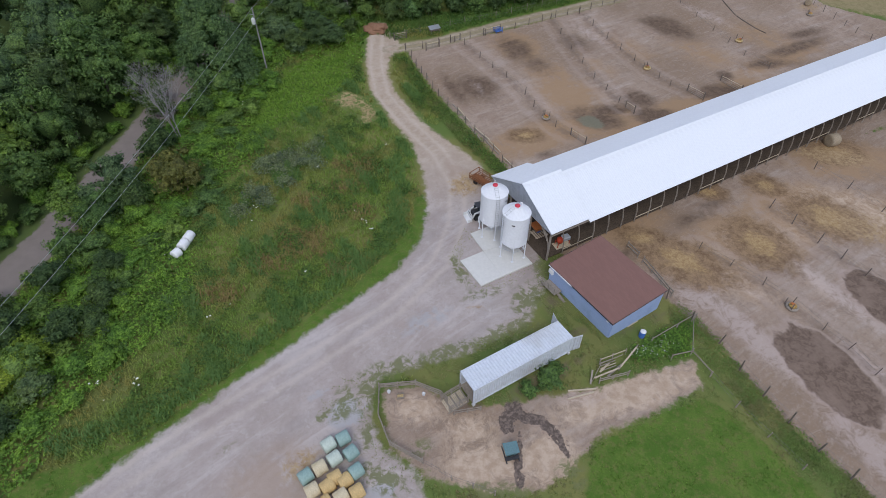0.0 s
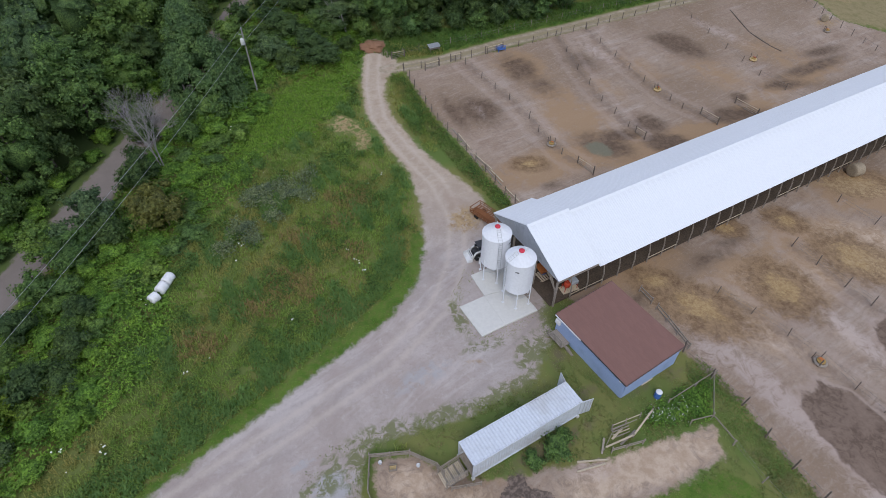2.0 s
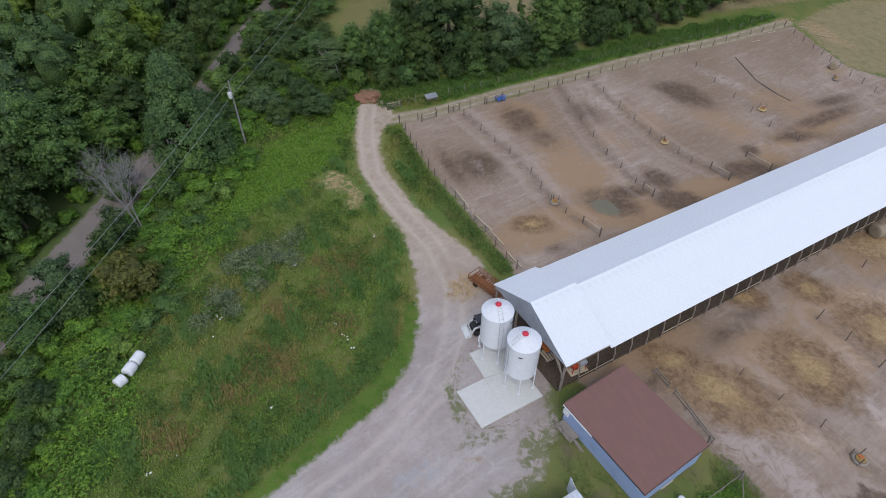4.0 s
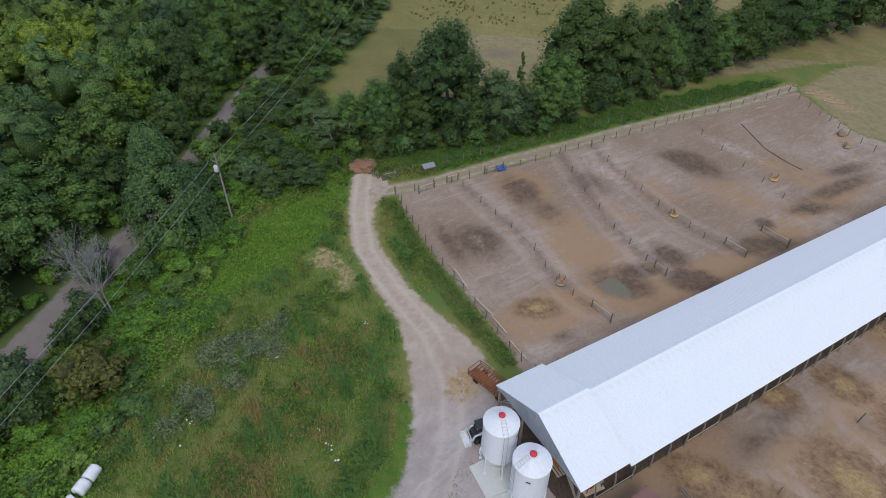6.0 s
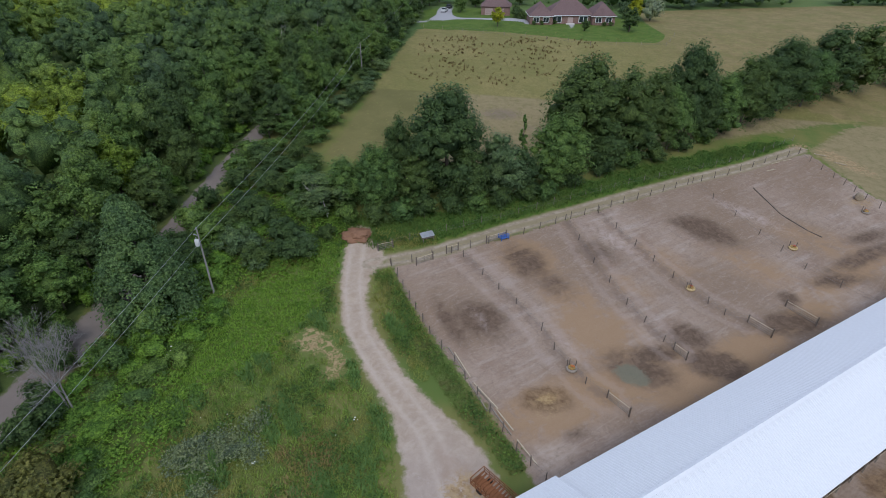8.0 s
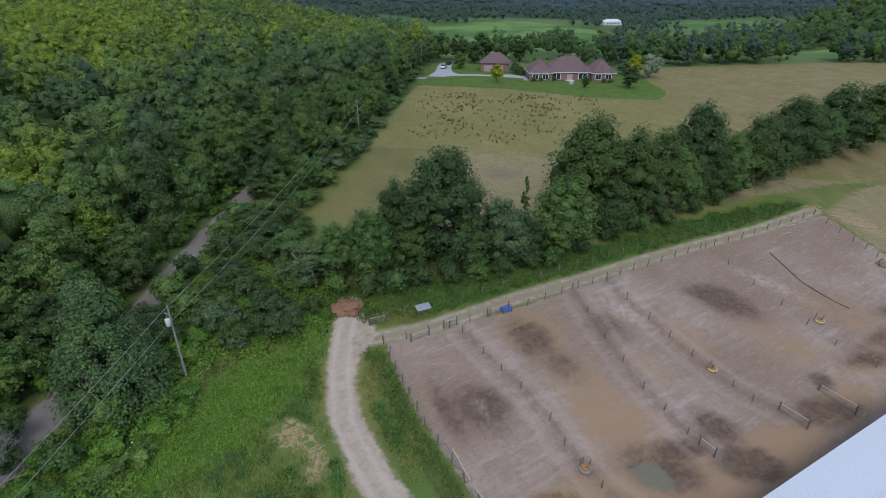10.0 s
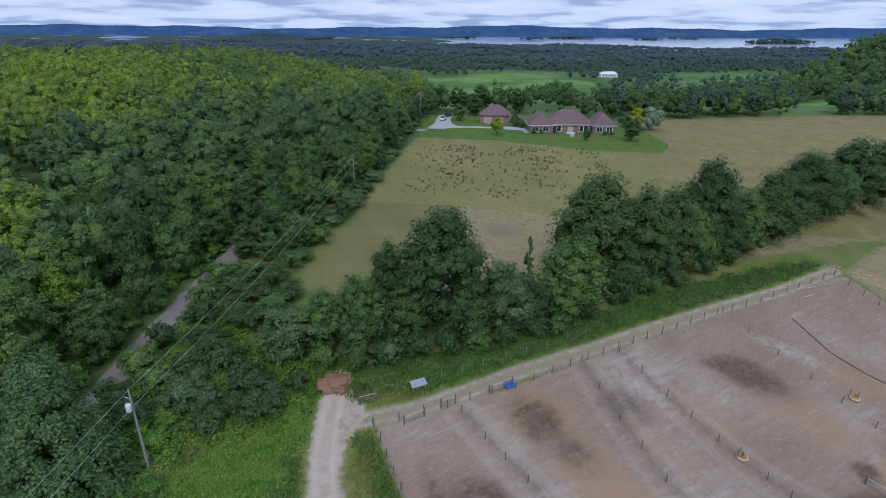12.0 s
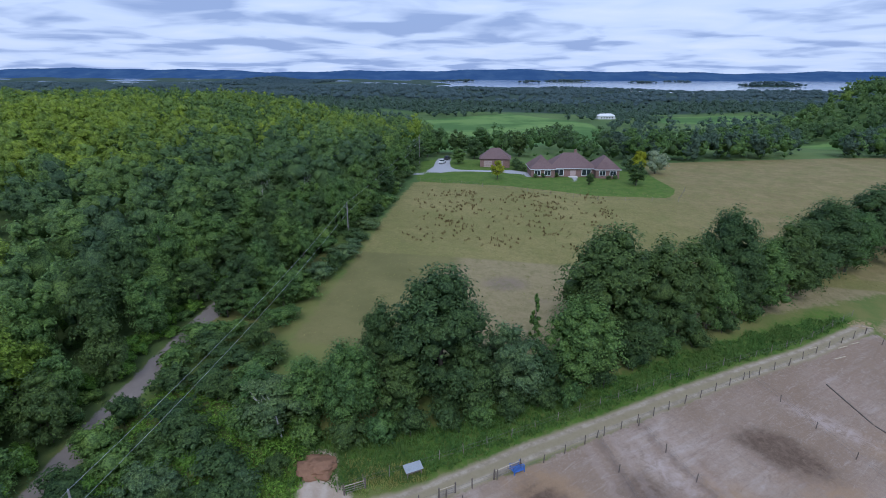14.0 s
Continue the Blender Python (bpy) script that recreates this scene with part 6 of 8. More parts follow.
def clump_mass(name, places, rng, leaf, high, spread, clumps, label, fuzz=0, size=0.8, tones=None, plump=None, calm=False):
    """Far trees as one mass: each tree a heap of small uneven leaf clumps, with a few sprays to break the outline. tones: each tree's own colour tone."""
    px, py = np.array([p_[0] for p_ in places]), np.array([p_[1] for p_ in places])
    pz = land(px, py)
    count = len(places)
    h, r = rng.uniform(*high, count), rng.uniform(*spread, count)
    d = ball(rng, count * clumps).reshape(count, clumps, 3)
    d[..., 2] = np.where(rng.uniform(0, 1, (count, clumps)) < 0.6, np.abs(d[..., 2]), d[..., 2])
    reach = d * rng.uniform(0.45 if plump else 0.35, 0.92 if plump else 0.80, (count, clumps, 1))
    reach[..., :2] *= 1 - 0.35 * np.maximum(d[..., 2:], 0)
    c = reach * np.stack([r, r, h * 0.5], 1)[:, None, :] + np.stack([px, py, pz + h * 0.48], 1)[:, None, :]
    br = (r * (plump or (0.42 if clumps < 9 else 0.29)))[:, None] * rng.uniform(0.6, 1.3, (count, clumps))
    bumps = ICO[None, None] * rng.uniform(0.80 if calm else 0.55, 1.15 if calm else 1.35, (count, clumps, 12, 1)) * (br * (1.0 if not plump else 0.80 if clumps > 15 else 0.62))[:, :, None, None] * np.array([1, 1, 0.85 if clumps > 5 else 0.6])
    verts = (c[:, :, None, :] + bumps).reshape(-1, 3)
    faces = (ICO_FACES[None] + 12 * np.arange(count * clumps)[:, None, None]).reshape(-1, 3)
    soft = (ICO[None, None] * 0.8 + d[:, :, None, :] * 0.5 + np.array([0, 0, 0.25])).reshape(-1, 3)
    own = np.arange(count).repeat(clumps * 12)
    if calm:
        soft = soft * 0.45 + np.array([0, 0, 0.75])
    if plump:
        hv, hf, hn = hearts(rng, np.stack([px, py, pz + h * 0.46], 1), r * (0.60 if clumps > 15 else 0.45))
        hv[:, 2] += (hv[:, 2] - np.repeat(pz + h * 0.46, 12)) * np.repeat(h / r * 0.40 - 0.35, 12)
        faces, own = np.concatenate([faces, hf + len(verts)]), np.concatenate([own, np.arange(count).repeat(12)])
        verts, soft = np.concatenate([verts, hv]), np.concatenate([soft, hn])
    if fuzz:
        q = ball(rng, count * clumps * fuzz).reshape(count, clumps, fuzz, 3)
        q[..., 2] = np.where(q[..., 2] < -0.3, -q[..., 2], q[..., 2])
        at_ = c[:, :, None, :] + q * br[:, :, None, None] * rng.uniform(0.70 if plump else 0.85, 1.2, (count, clumps, fuzz, 1))
        way = q * 0.8 + 0.4 * d[:, :, None, :] + np.array([0, 0, 0.4]) + rng.normal(size=q.shape) * 0.25
        v2, f2, n2 = cards(rng, at_.reshape(-1, 3), (way + rng.normal(size=q.shape) * 0.3).reshape(-1, 3), size, 0.65, way.reshape(-1, 3))
        faces = np.concatenate([faces, f2 + len(verts)])
        verts, soft = np.concatenate([verts, v2]), np.concatenate([soft, n2])
        own = np.concatenate([own, np.arange(count).repeat(clumps * fuzz * 3)])
    soft = soft / np.linalg.norm(soft, axis=1, keepdims=True)
    ob = sheet(name, verts, faces, leaf, normals=soft)
    if tones is not None:
        a = ob.data.attributes.new("tone", "FLOAT", "POINT")
        a.data.foreach_set("value", np.asarray(tones, dtype=np.float32)[own])
    return tagged(ob, label, "woodland", kind="stuff")


deep_wood = np.array(scatter(47, -520, -28, 8, 470, 6.6, lambda x, y: wooded(x, y) & ~((x > road_x(np.minimum(y, 320)) - 14) & (y < 190)), 60000))
wrng = np.random.default_rng(51)
wx, wy = deep_wood.T
# Stands of yellow green and of dark blue green trees; each tree a little apart from its stand.
tone = 0.36 + 0.16 * np.sin(wx / 23.0 + 0.8) * np.sin(wy / 31.0 + 0.3) + 0.30 * ease((wy - 165) / 120) + wrng.normal(size=len(wx)) * 0.19
for cx, cy, reach, k in ((-115, 195, 26, 0.55), (-150, 250, 45, 0.45), (-190, 290, 50, 0.40), (-76, 121, 9, 0.75), (-64, 118, 6, 0.7), (-90, 128, 10, 0.5), (-68, 140, 22, -0.30), (-62, 100, 18, -0.15), (-50, 200, 24, -0.20)):
    tone = tone + k * np.exp(-((wx - cx) ** 2 + (wy - cy) ** 2) / reach ** 2)
tone = np.clip(tone, 0.0, 1.0)
far_off = (wy > 215) | (wx < -150)
clump_mass("woodland", deep_wood[~far_off], wrng, LEAF_WOOD, (11.5, 18.5), (3.9, 6.0), 24, "mixed green broadleaf woodland beyond the road", 23, 0.52, tone[~far_off], 0.27)
clump_mass("woodland", deep_wood[far_off], wrng, LEAF_WOOD, (11.5, 18), (4.0, 6.2), 15, "yellow green and dark green woodland on the rise", 11, 0.72, tone[far_off], 0.31)


# ---- the dead tree ----
def dead_tree(x, y, high):
    ob = thing("dead_tree", Matrix.Translation((x, y, ground_at(x, y))), "bare bleached dead tree with fine spreading branches", "dead tree")
    rng = np.random.default_rng(9)
    bm = B()

    def grow(a, d, length, r, depth):
        b = a + d * length
        rod(bm, a, b, r, max(0.008, r * 0.60), 6 if depth < 3 else 3, False)
        if depth >= 7:
            return
        for _ in range(3 if depth in (1, 2, 3, 5, 6) else 2):
            nd = (d + Vector(rng.normal(size=3) * (0.36 if depth < 4 else 0.48)) + Vector((0, 0, 0.22))).normalized()
            grow(a.lerp(b, rng.uniform(0.45, 1.0)), nd, length * rng.uniform(0.64, 0.84), max(0.009, r * 0.55), depth + 1)

    for k in range(2):
        grow(Vector((0.3 * k - 0.15, 0.1 * k, -0.2)), Vector((0.16 * (k - 0.9), 0.1 * (0.7 - k), 1)).normalized(), high * 0.26, 0.115, 1)
    part("trunk", bm, DEAD_WOOD, ob)


dead_tree(-41.9, 69.6, 16.6)

# ---- grass and weeds ----
def tufts(name, places, rng, material, high, blades, width, lean, label):
    """Blades of grass: each a narrow bent triangle from a tuft's foot."""
    px = np.repeat(np.array([p[0] for p in places]), blades)
    py = np.repeat(np.array([p[1] for p in places]), blades)
    n = len(px)
    px = px + rng.normal(size=n) * lean * 0.35
    py = py + rng.normal(size=n) * lean * 0.35
    pz = land(px, py) - 0.05
    a = rng.uniform(0, 2 * math.pi, n)
    h = rng.uniform(*high, n)
    w = width * rng.uniform(0.6, 1.4, n)
    out = rng.uniform(0.1, 1.0, n) * lean
    foot = np.stack([px, py, pz], 1)
    side = np.stack([-np.sin(a), np.cos(a), 0 * a], 1) * w[:, None] * 0.5
    way = np.stack([np.cos(a), np.sin(a), 0 * a], 1)
    mid = foot + way * (out * 0.35)[:, None] + np.stack([0 * h, 0 * h, h * 0.6], 1)
    top = foot + way * out[:, None] + np.stack([0 * h, 0 * h, h], 1)
    verts = np.stack([foot - side * 0.6, foot + side * 0.6, mid + side, top, mid - side], 1).reshape(-1, 3)
    k = np.arange(n)[:, None] * 5
    faces = np.concatenate([k + np.array([0, 1, 2, 4]), k + np.array([4, 2, 3, 3])], 0)
    quads_, tris = faces[:n], np.concatenate([k + 4, k + 2, k + 3], 1)
    me = bpy.data.meshes.new(name)
    me.from_pydata(verts.tolist(), [], quads_.tolist() + tris.tolist())
    me.materials.append(material)
    return tagged(new(name, me), label, "grass", kind="stuff")


def leaf_cover(name, places, rng, material, high, per, size, label):
    """Low leafy growth: sprays heaped into uneven mounds."""
    px = np.repeat(np.array([p_[0] for p_ in places]), per) + rng.normal(size=len(places) * per) * 0.35
    py = np.repeat(np.array([p_[1] for p_ in places]), per) + rng.normal(size=len(places) * per) * 0.35
    heap = 0.55 + 0.45 * np.sin(px * 1.1 + 0.7 * np.sin(py * 0.6)) * np.sin(py * 0.9 + 0.5 * np.sin(px * 0.8))
    z = land(px, py) + rng.uniform(0.15, 1.0, len(px)) ** 0.5 * high * heap
    v, f, nn = cards(rng, np.stack([px, py, z], 1), rng.normal(size=(len(px), 3)) * 0.5 + np.array([0, 0, 1.0]), size, 0.6, rng.normal(size=(len(px), 3)) * 0.25 + np.array([0, 0, 1.0]))
    return tagged(sheet(name, v, f, material, normals=nn), label, "weeds", kind="stuff")


def jitter(seed, n, x0, x1, y0, y1, keep):
    rng = np.random.default_rng(seed)
    x, y = rng.uniform(x0, x1, n), rng.uniform(y0, y1, n)
    ok = keep(x, y)
    return list(zip(x[ok].tolist(), y[ok].tolist()))


def meadow_open(x, y):
    s = surfaces(x, y)
    return (s["gravel"] < -0.9) & (s["dirt"] < -0.5) & (np.maximum(s["mown"], inside(x, y, GREEN_WAY) + 1.2 * np.sin(x * 1.1) * np.sin(y * 0.9)) < -0.1) & (s["road"] < -0.4) & (s["track"] > 2.0) & (x > road_x(y) + 3.4) & (x < 12) & (y < 106) & (spots(x, y, STRAW) < 0.45 + 0.25 * np.sin(x * 2.1) * np.sin(y * 2.7))


grng = np.random.default_rng(71)
MEADOW = lambda x, y: meadow_open(x, y) & (x < -3) & (y > 14)  # noqa: E731
lush_edge = lambda x, y: MEADOW(x, y) & (x < -33 + 0.06 * (y - 40) + 2.5 * np.sin(y / 5.0))  # noqa: E731
tufts("meadow_grass", jitter(72, 32000, -50, 0, 12, 106, lambda x, y: MEADOW(x, y) & ~lush_edge(x, y)), grng, GRASS_TALL, (0.2, 0.55), 6, 0.075, 0.55, "tall uncut meadow grass with dry patches")
leaf_cover("roadside_weeds", jitter(73, 30000, -60, -14, 10, 116, lambda x, y: lush_edge(x, y) | (meadow_open(x, np.minimum(y, 105)) & (y > 92) & (x < -17.5) & (x > road_x(y) + 4))),
           grng, LEAF_WEED, 1.1, 5, 0.36, "lush bright green roadside weeds")
# A darker, ranker belt inside the mown verge, and clumps through the meadow.
belt = [(-36, 22), (-28, 26), (-22.5, 32), (-18, 37.5), (-13, 43.5), (-9, 49), (-7.2, 55), (-7.4, 61), (-8.5, 67)]
tufts("dark_weeds", jitter(74, 40000, -45, 0, 15, 75, lambda x, y: MEADOW(x, y) & (near_line(x, y, belt) + 0.8 * np.sin(x * 1.7) * np.sin(y * 1.3) < 1.0)) +
      jitter(75, 40000, -38, -6, 30, 88, lambda x, y: MEADOW(x, y) & (np.sin(x * 0.53 + 2) * np.sin(y * 0.41 + 1) + 0.5 * np.sin(x * 1.9 + y * 1.3) > 0.62)),
      grng, GRASS_DARK, (0.3, 0.7), 5, 0.11, 0.6, "rank dark green weeds along the verge")
russet = ((-14.5, 66, 3.0), (-14.8, 61.5, 2.4), (-18.5, 50, 3.6), (-22, 46.5, 2.6), (-26.5, 41, 2.6), (-12.5, 56, 2.2), (-13.5, 45.5, 1.8), (-20, 58, 2.0))
q = Paint("russet_grass_blades", 0.85, 0.0, 0.2)
q.colour(q.mix(q.island(), (0.215, 0.165, 0.066), (0.335, 0.240, 0.108)))
tufts("russet_grass", jitter(76, 9000, -31, -8, 36, 72, lambda x, y: MEADOW(x, y) & (np.min([np.hypot((x - a) / 1.3, y - b) / r for a, b, r in russet], axis=0) + np.random.default_rng(6).exponential(0.35, len(x)) < 0.95)),
      grng, q.m, (0.35, 0.75), 4, 0.07, 0.6, "patches of russet seeding grass in the meadow")
LEAF_SAGE = leafy("sage_grey_leaves", (0.195, 0.255, 0.145), (0.285, 0.345, 0.205), 0.0)
sage_at = ((-25.6, 65.4, 2.2), (-23.0, 66.6, 1.9), (-27.4, 64.2, 1.5), (-21.4, 69.4, 1.3), (-27.3, 58.8, 1.5), (-25.6, 57.4, 1.2), (-28.4, 55.0, 1.1), (-23.6, 61.0, 0.9), (-20.4, 65.6, 1.1))
leaf_cover("grey_shrubs", jitter(95, 5000, -31, -18, 53, 72, lambda x, y: np.min([np.hypot((x - a) / 1.25, y - b) / r for a, b, r in sage_at], axis=0) + np.random.default_rng(8).exponential(0.25, len(x)) < 1.1),
           grng, LEAF_SAGE, 1.35, 6, 0.24, "low pale grey green shrubs in the meadow")
LEAF_MEADOW = leafy("meadow_weed_leaves", (0.105, 0.190, 0.050), (0.180, 0.290, 0.072), 0.0)
leaf_cover("meadow_weeds", jitter(96, 26000, -40, -4, 22, 92, lambda x, y: MEADOW(x, y) & (np.sin(x * 0.47 + 1.3 * np.sin(y * 0.21)) * np.sin(y * 0.39 + 0.8) + 0.7 * np.sin(x * 1.4 + y * 0.7) * np.sin(y * 1.1 - x * 0.5) > 0.35)),
           grng, LEAF_MEADOW, 0.8, 4, 0.26, "leafy green weeds in clumps through the meadow")
# White flower heads in the meadow, sparse.
heads = jitter(77, 700, -38, -8, 24, 90, lambda x, y: MEADOW(x, y) & (np.sin(x * 0.43) * np.sin(y * 0.37 + 0.6) + 0.4 * np.sin(x * 1.3 + y) > 0.85))
hv, hf = [], []
for k, (x, y) in enumerate(heads):
    z = ground_at(x, y) + grng.uniform(0.7, 1.0)
    for j in range(int(grng.integers(1, 4))):
        c = np.array([x + grng.normal() * 0.2, y + grng.normal() * 0.2, z])
        r = grng.uniform(0.05, 0.12)
        b0 = len(hv)
        hv += [c + r * np.array([math.cos(t), math.sin(t), grng.uniform(-0.15, 0.15)]) for t in np.linspace(0, 2 * math.pi, 7)[:-1]] + [c + np.array([0, 0, r * 0.35])]
        hf += [(b0 + i, b0 + (i + 1) % 6, b0 + 6) for i in range(6)]
tagged(sheet("wild_flowers", hv, hf, FLOWER), "scattered white flower heads in the meadow", "wild flowers", kind="stuff")
# Short grass on the verges and lawn; the fringe that creeps into the drive; weeds about the yard.
tufts("green_way_grass", jitter(92, 12000, -36, -16, 68, 106, lambda x, y: inside(x, y, GREEN_WAY) + 1.2 * np.sin(x * 1.1) * np.sin(y * 0.9) > -0.6), grng, GRASS_LUSH, (0.12, 0.4), 4, 0.12, 0.3, "short bright green grass by the weeds")
tufts("verge_grass", jitter(78, 70000, -45, 42, 8, 106, lambda x, y: (surfaces(x, y)["mown"] > -0.3) & (surfaces(x, y)["gravel"] < -0.25) & (surfaces(x, y)["dirt"] < 0)),
      grng, GRASS_MOWN, (0.05, 0.14), 3, 0.09, 0.2, "short green grass on verge and lawn")
tufts("yard_weeds", jitter(79, 34000, -16, 36, 8, 56, lambda x, y: (surfaces(x, y)["gravel"] < -0.1) & (surfaces(x, y)["dirt"] < -0.1) & (surfaces(x, y)["mown"] < 0.1) & (x > -2)
      & (np.sin(x * 0.9 + 1) * np.sin(y * 0.8) + 0.6 * np.sin(x * 2.3 + y * 1.7) > -0.35)),
      grng, GRASS_ROUGH, (0.05, 0.18), 4, 0.09, 0.3, "patchy grass and weeds round the yard buildings")
tufts("bank_weeds", jitter(80, 11000, -13, 10, 62, 98, lambda x, y: (inside(x, y, BANK) > 0.5) & (near_line(x, y, [(-9.9, 97.4), (-3.1, 84.6), (4.3, 72.9), (8, 67)]) < 3.0)),
      grng, GRASS_FENCE, (0.12, 0.4), 5, 0.11, 0.45, "rank weeds on the bank by the paddock fence")
leaf_cover("bank_leaves", jitter(98, 5200, -13, 10, 62, 98, lambda x, y: (inside(x, y, BANK) > 0.4) & (near_line(x, y, [(-9.9, 97.4), (-3.1, 84.6), (4.3, 72.9), (8, 67)]) < 2.2 + 0.7 * np.sin(y * 0.8))),
           grng, LEAF_MEADOW, 0.95, 5, 0.24, "leafy green weeds along the paddock fence")
tufts("hedge_bank_grass", jitter(81, 66000, -22, 80, 98, 162, lambda x, y: (near_line(x, y, HEDGE_BANK) < 3.6 + 0.6 * np.sin(x * 0.9) - 2.4 * ease((x - 50) / 25)) & (near_line(x, y, TRACK) > 2.15 + 0.25 * np.sin(x * 1.7))),
      grng, GRASS_BANK, (0.2, 0.6), 4, 0.12, 0.6, "tall grass bank below the hedgerow")
tufts("field_grass", jitter(82, 9000, -27, 130, 124, 232, lambda x, y: (inside(x, y, HAY_FIELD) > 0.5) & (y - 150 + 25 * np.sin(x / 9) > -40)),
      grng, GRASS_HAY, (0.10, 0.24), 3, 0.09, 0.35, "dry standing grass in the hay field")
rust_spots = jitter(83, 3000, -14, 40, 168, 213, lambda x, y: np.random.default_rng(4).uniform(0, 1, len(x)) < 0.05 + 0.30 * np.clip(np.sin(x * 0.31 + 1.4 * np.sin(y * 0.17)) * np.sin(y * 0.23 + 0.5) + 0.25, 0, 1))
q = Paint("rusty_docks", 0.85, 0.0, 0.2)
q.colour(q.mix(q.island(), (0.125, 0.098, 0.045), (0.205, 0.140, 0.060)))
tufts("dock_weeds", rust_spots, grng, q.m, (0.3, 0.75), 6, 0.15, 0.50, "rusty brown docks standing in the hay field")
# Sparse weeds round the concrete pad, the shed and the pen, thinning into the gravel.
edge_lines = ([(1.2, 47.6), (3.9, 43.3), (7, 44.6), (10.6, 47.3)], [(2.4, 52.8), (0.9, 48.6)], [(10.8, 46.5), (11.5, 43.5), (12.2, 40.5), (14, 37.5)], [(-10.5, 29.5), (-6.5, 31.2), (2, 33.9), (9, 38)], [(-7.2, 30.4), (-7.0, 26.2), (-5.4, 22.9), (-2, 21.0)], [(-11.6, 27.2), (-10.6, 26.6)])
tufts("gravel_edge_weeds", jitter(93, 12000, -14, 16, 19, 54, lambda x, y: np.min([near_line(x, y, e) for e in edge_lines], axis=0) + np.random.default_rng(3).exponential(0.5, len(x)) < 0.95),
      grng, GRASS_ROUGH, (0.05, 0.16), 4, 0.08, 0.25, "sparse weeds creeping into the gravel")

# ---- fences ----
WIRE = plain("dull_fence_wire", (0.20, 0.19, 0.18), 0.6, 0.4, 20.0, 0.15)


def along(line, step):
    """Points every step metres along a line, both ends included."""
    out = []
    for (ax, ay), (bx, by) in zip(line, line[1:]):
        n = max(1, round(math.hypot(bx - ax, by - ay) / step))
        out += [(ax + (bx - ax) * k / n, ay + (by - ay) * k / n) for k in range(n)]
    return out + [line[-1]]


def fence(line, step, high, label, wires=(0.5, 1.0), thick=0.07, material=None, lean=2.5, seed=1, plank=False):
    """Posts with wires or planks between them, each post a little out of true."""
    rng = np.random.default_rng(seed)
    pts = along(line, step)
    x0, y0 = pts[0]
    ob = thing("fence", Matrix.Translation((x0, y0, ground_at(x0, y0))), label, "fence")
    base = Vector((x0, y0, ground_at(x0, y0)))
    me = bpy.data.meshes.new("post")
    bm = B()
    rod(bm, (0, 0, -0.4), (0, 0, high), thick, thick * 0.85, 7)
    bm.to_mesh(me)
    bm.free()
    me.materials.append(material or POST_WOOD)
    feet = []
    for x, y in pts:
        foot = Vector((x, y, ground_at(x, y))) - base
        feet.append(foot)
        share("post", me, ob, Matrix.Translation(foot) @ pose(0, 0, 0, *(rng.normal(size=2) * lean), 0) @ Matrix.Diagonal((1, 1, rng.uniform(0.9, 1.1), 1)))
    for h in wires:
        for a, b in zip(feet, feet[1:]):
            if plank:
                part("plank", beam(B(), a + Vector((0, 0, h + rng.normal() * 0.03)), b + Vector((0, 0, h + rng.normal() * 0.03)), 0.04, 0.17), OLD_WOOD, ob)
        if not plank:
            part("wire", tube(B(), [a + Vector((0, 0, h)) for a in feet], 0.012, 4), WIRE, ob)
    return ob


fence([(-9.8, 97.6), (-6.5, 91), (-3.1, 84.5), (0.2, 79.7), (4.5, 72.9), (7.2, 68), (10, 64.8)], 2.7, 1.5, "dark wooden post and wire fence beside the weedy bank", seed=2)
fence([(-9.8, 97.6), (-0.9, 101.7), (10.8, 108), (19.3, 113.4), (29.7, 119.5), (43.8, 127.8), (53.2, 132.6), (63.1, 138.7), (72.6, 144)], 3.4, 1.35, "low post and wire fence along the farm track", seed=3)
fence([(-13.1, 101.3), (-4.9, 105.4), (3.9, 109.9), (20, 119.2), (32, 126), (58.5, 139), (74, 150)], 3.6, 1.4, "thin pale post and wire fence below the hedgerow", material=OLD_WOOD, thick=0.045, seed=4)
fence([(1, 101), (3.9, 97.1), (8.6, 91.4), (11.7, 86.6), (13, 83.2), (16.2, 78), (18.4, 76)], 4.0, 1.25, "wire paddock fence with dark posts", seed=5, wires=(0.4, 0.8, 1.1))
fence([(18.3, 113), (21.3, 102), (24.5, 93), (27.8, 86), (28.7, 84.6)], 4.6, 1.2, "wire paddock fence with dark posts", seed=6, wires=(0.4, 0.8, 1.1))
fence([(24.5, 115.8), (28.9, 107), (33, 99.7), (36.5, 94.3), (38, 92), (40.8, 90.9)], 4.0, 1.25, "wire paddock fence with dark posts", seed=7, wires=(0.4, 0.8, 1.1))
fence([(45, 128.5), (51.5, 113), (55, 104), (61.9, 96)], 6.0, 1.2, "wire paddock fence with dark posts", seed=8)
fence([(72.6, 144), (75.4, 134.8), (77.6, 127.3), (82, 116), (92, 104)], 3.0, 1.3, "wire fence at the paddock's end", seed=9)
fence([(25.6, 42.8), (27.6, 39.8), (29.8, 36.7), (30.9, 33.4), (32.2, 30.4), (33.6, 27.6), (35.2, 24.8), (37, 22.3), (39, 19), (41, 15.5), (43, 12)], 4.0, 1.75,
      "tall leaning dark posts with wire above a grass bank", wires=(0.6, 1.2), thick=0.085, lean=4, seed=10)
fence([(44.1, 60.2), (45.8, 56.9), (47.7, 53.4), (49.3, 50.5), (50.9, 47.7), (52.4, 45.5), (58, 36)], 3.9, 1.6, "dark post and wire fence between earth paddocks", lean=4, seed=11, wires=(0.5, 0.9, 1.2))
fence([(31.9, 51.5), (37.8, 45.6), (40.1, 42.8), (42, 39.1), (43.6, 36.6), (44.9, 33.5), (50, 24)], 4.6, 1.3, "wire fence with thin posts across the earth paddock", thick=0.05, seed=12)
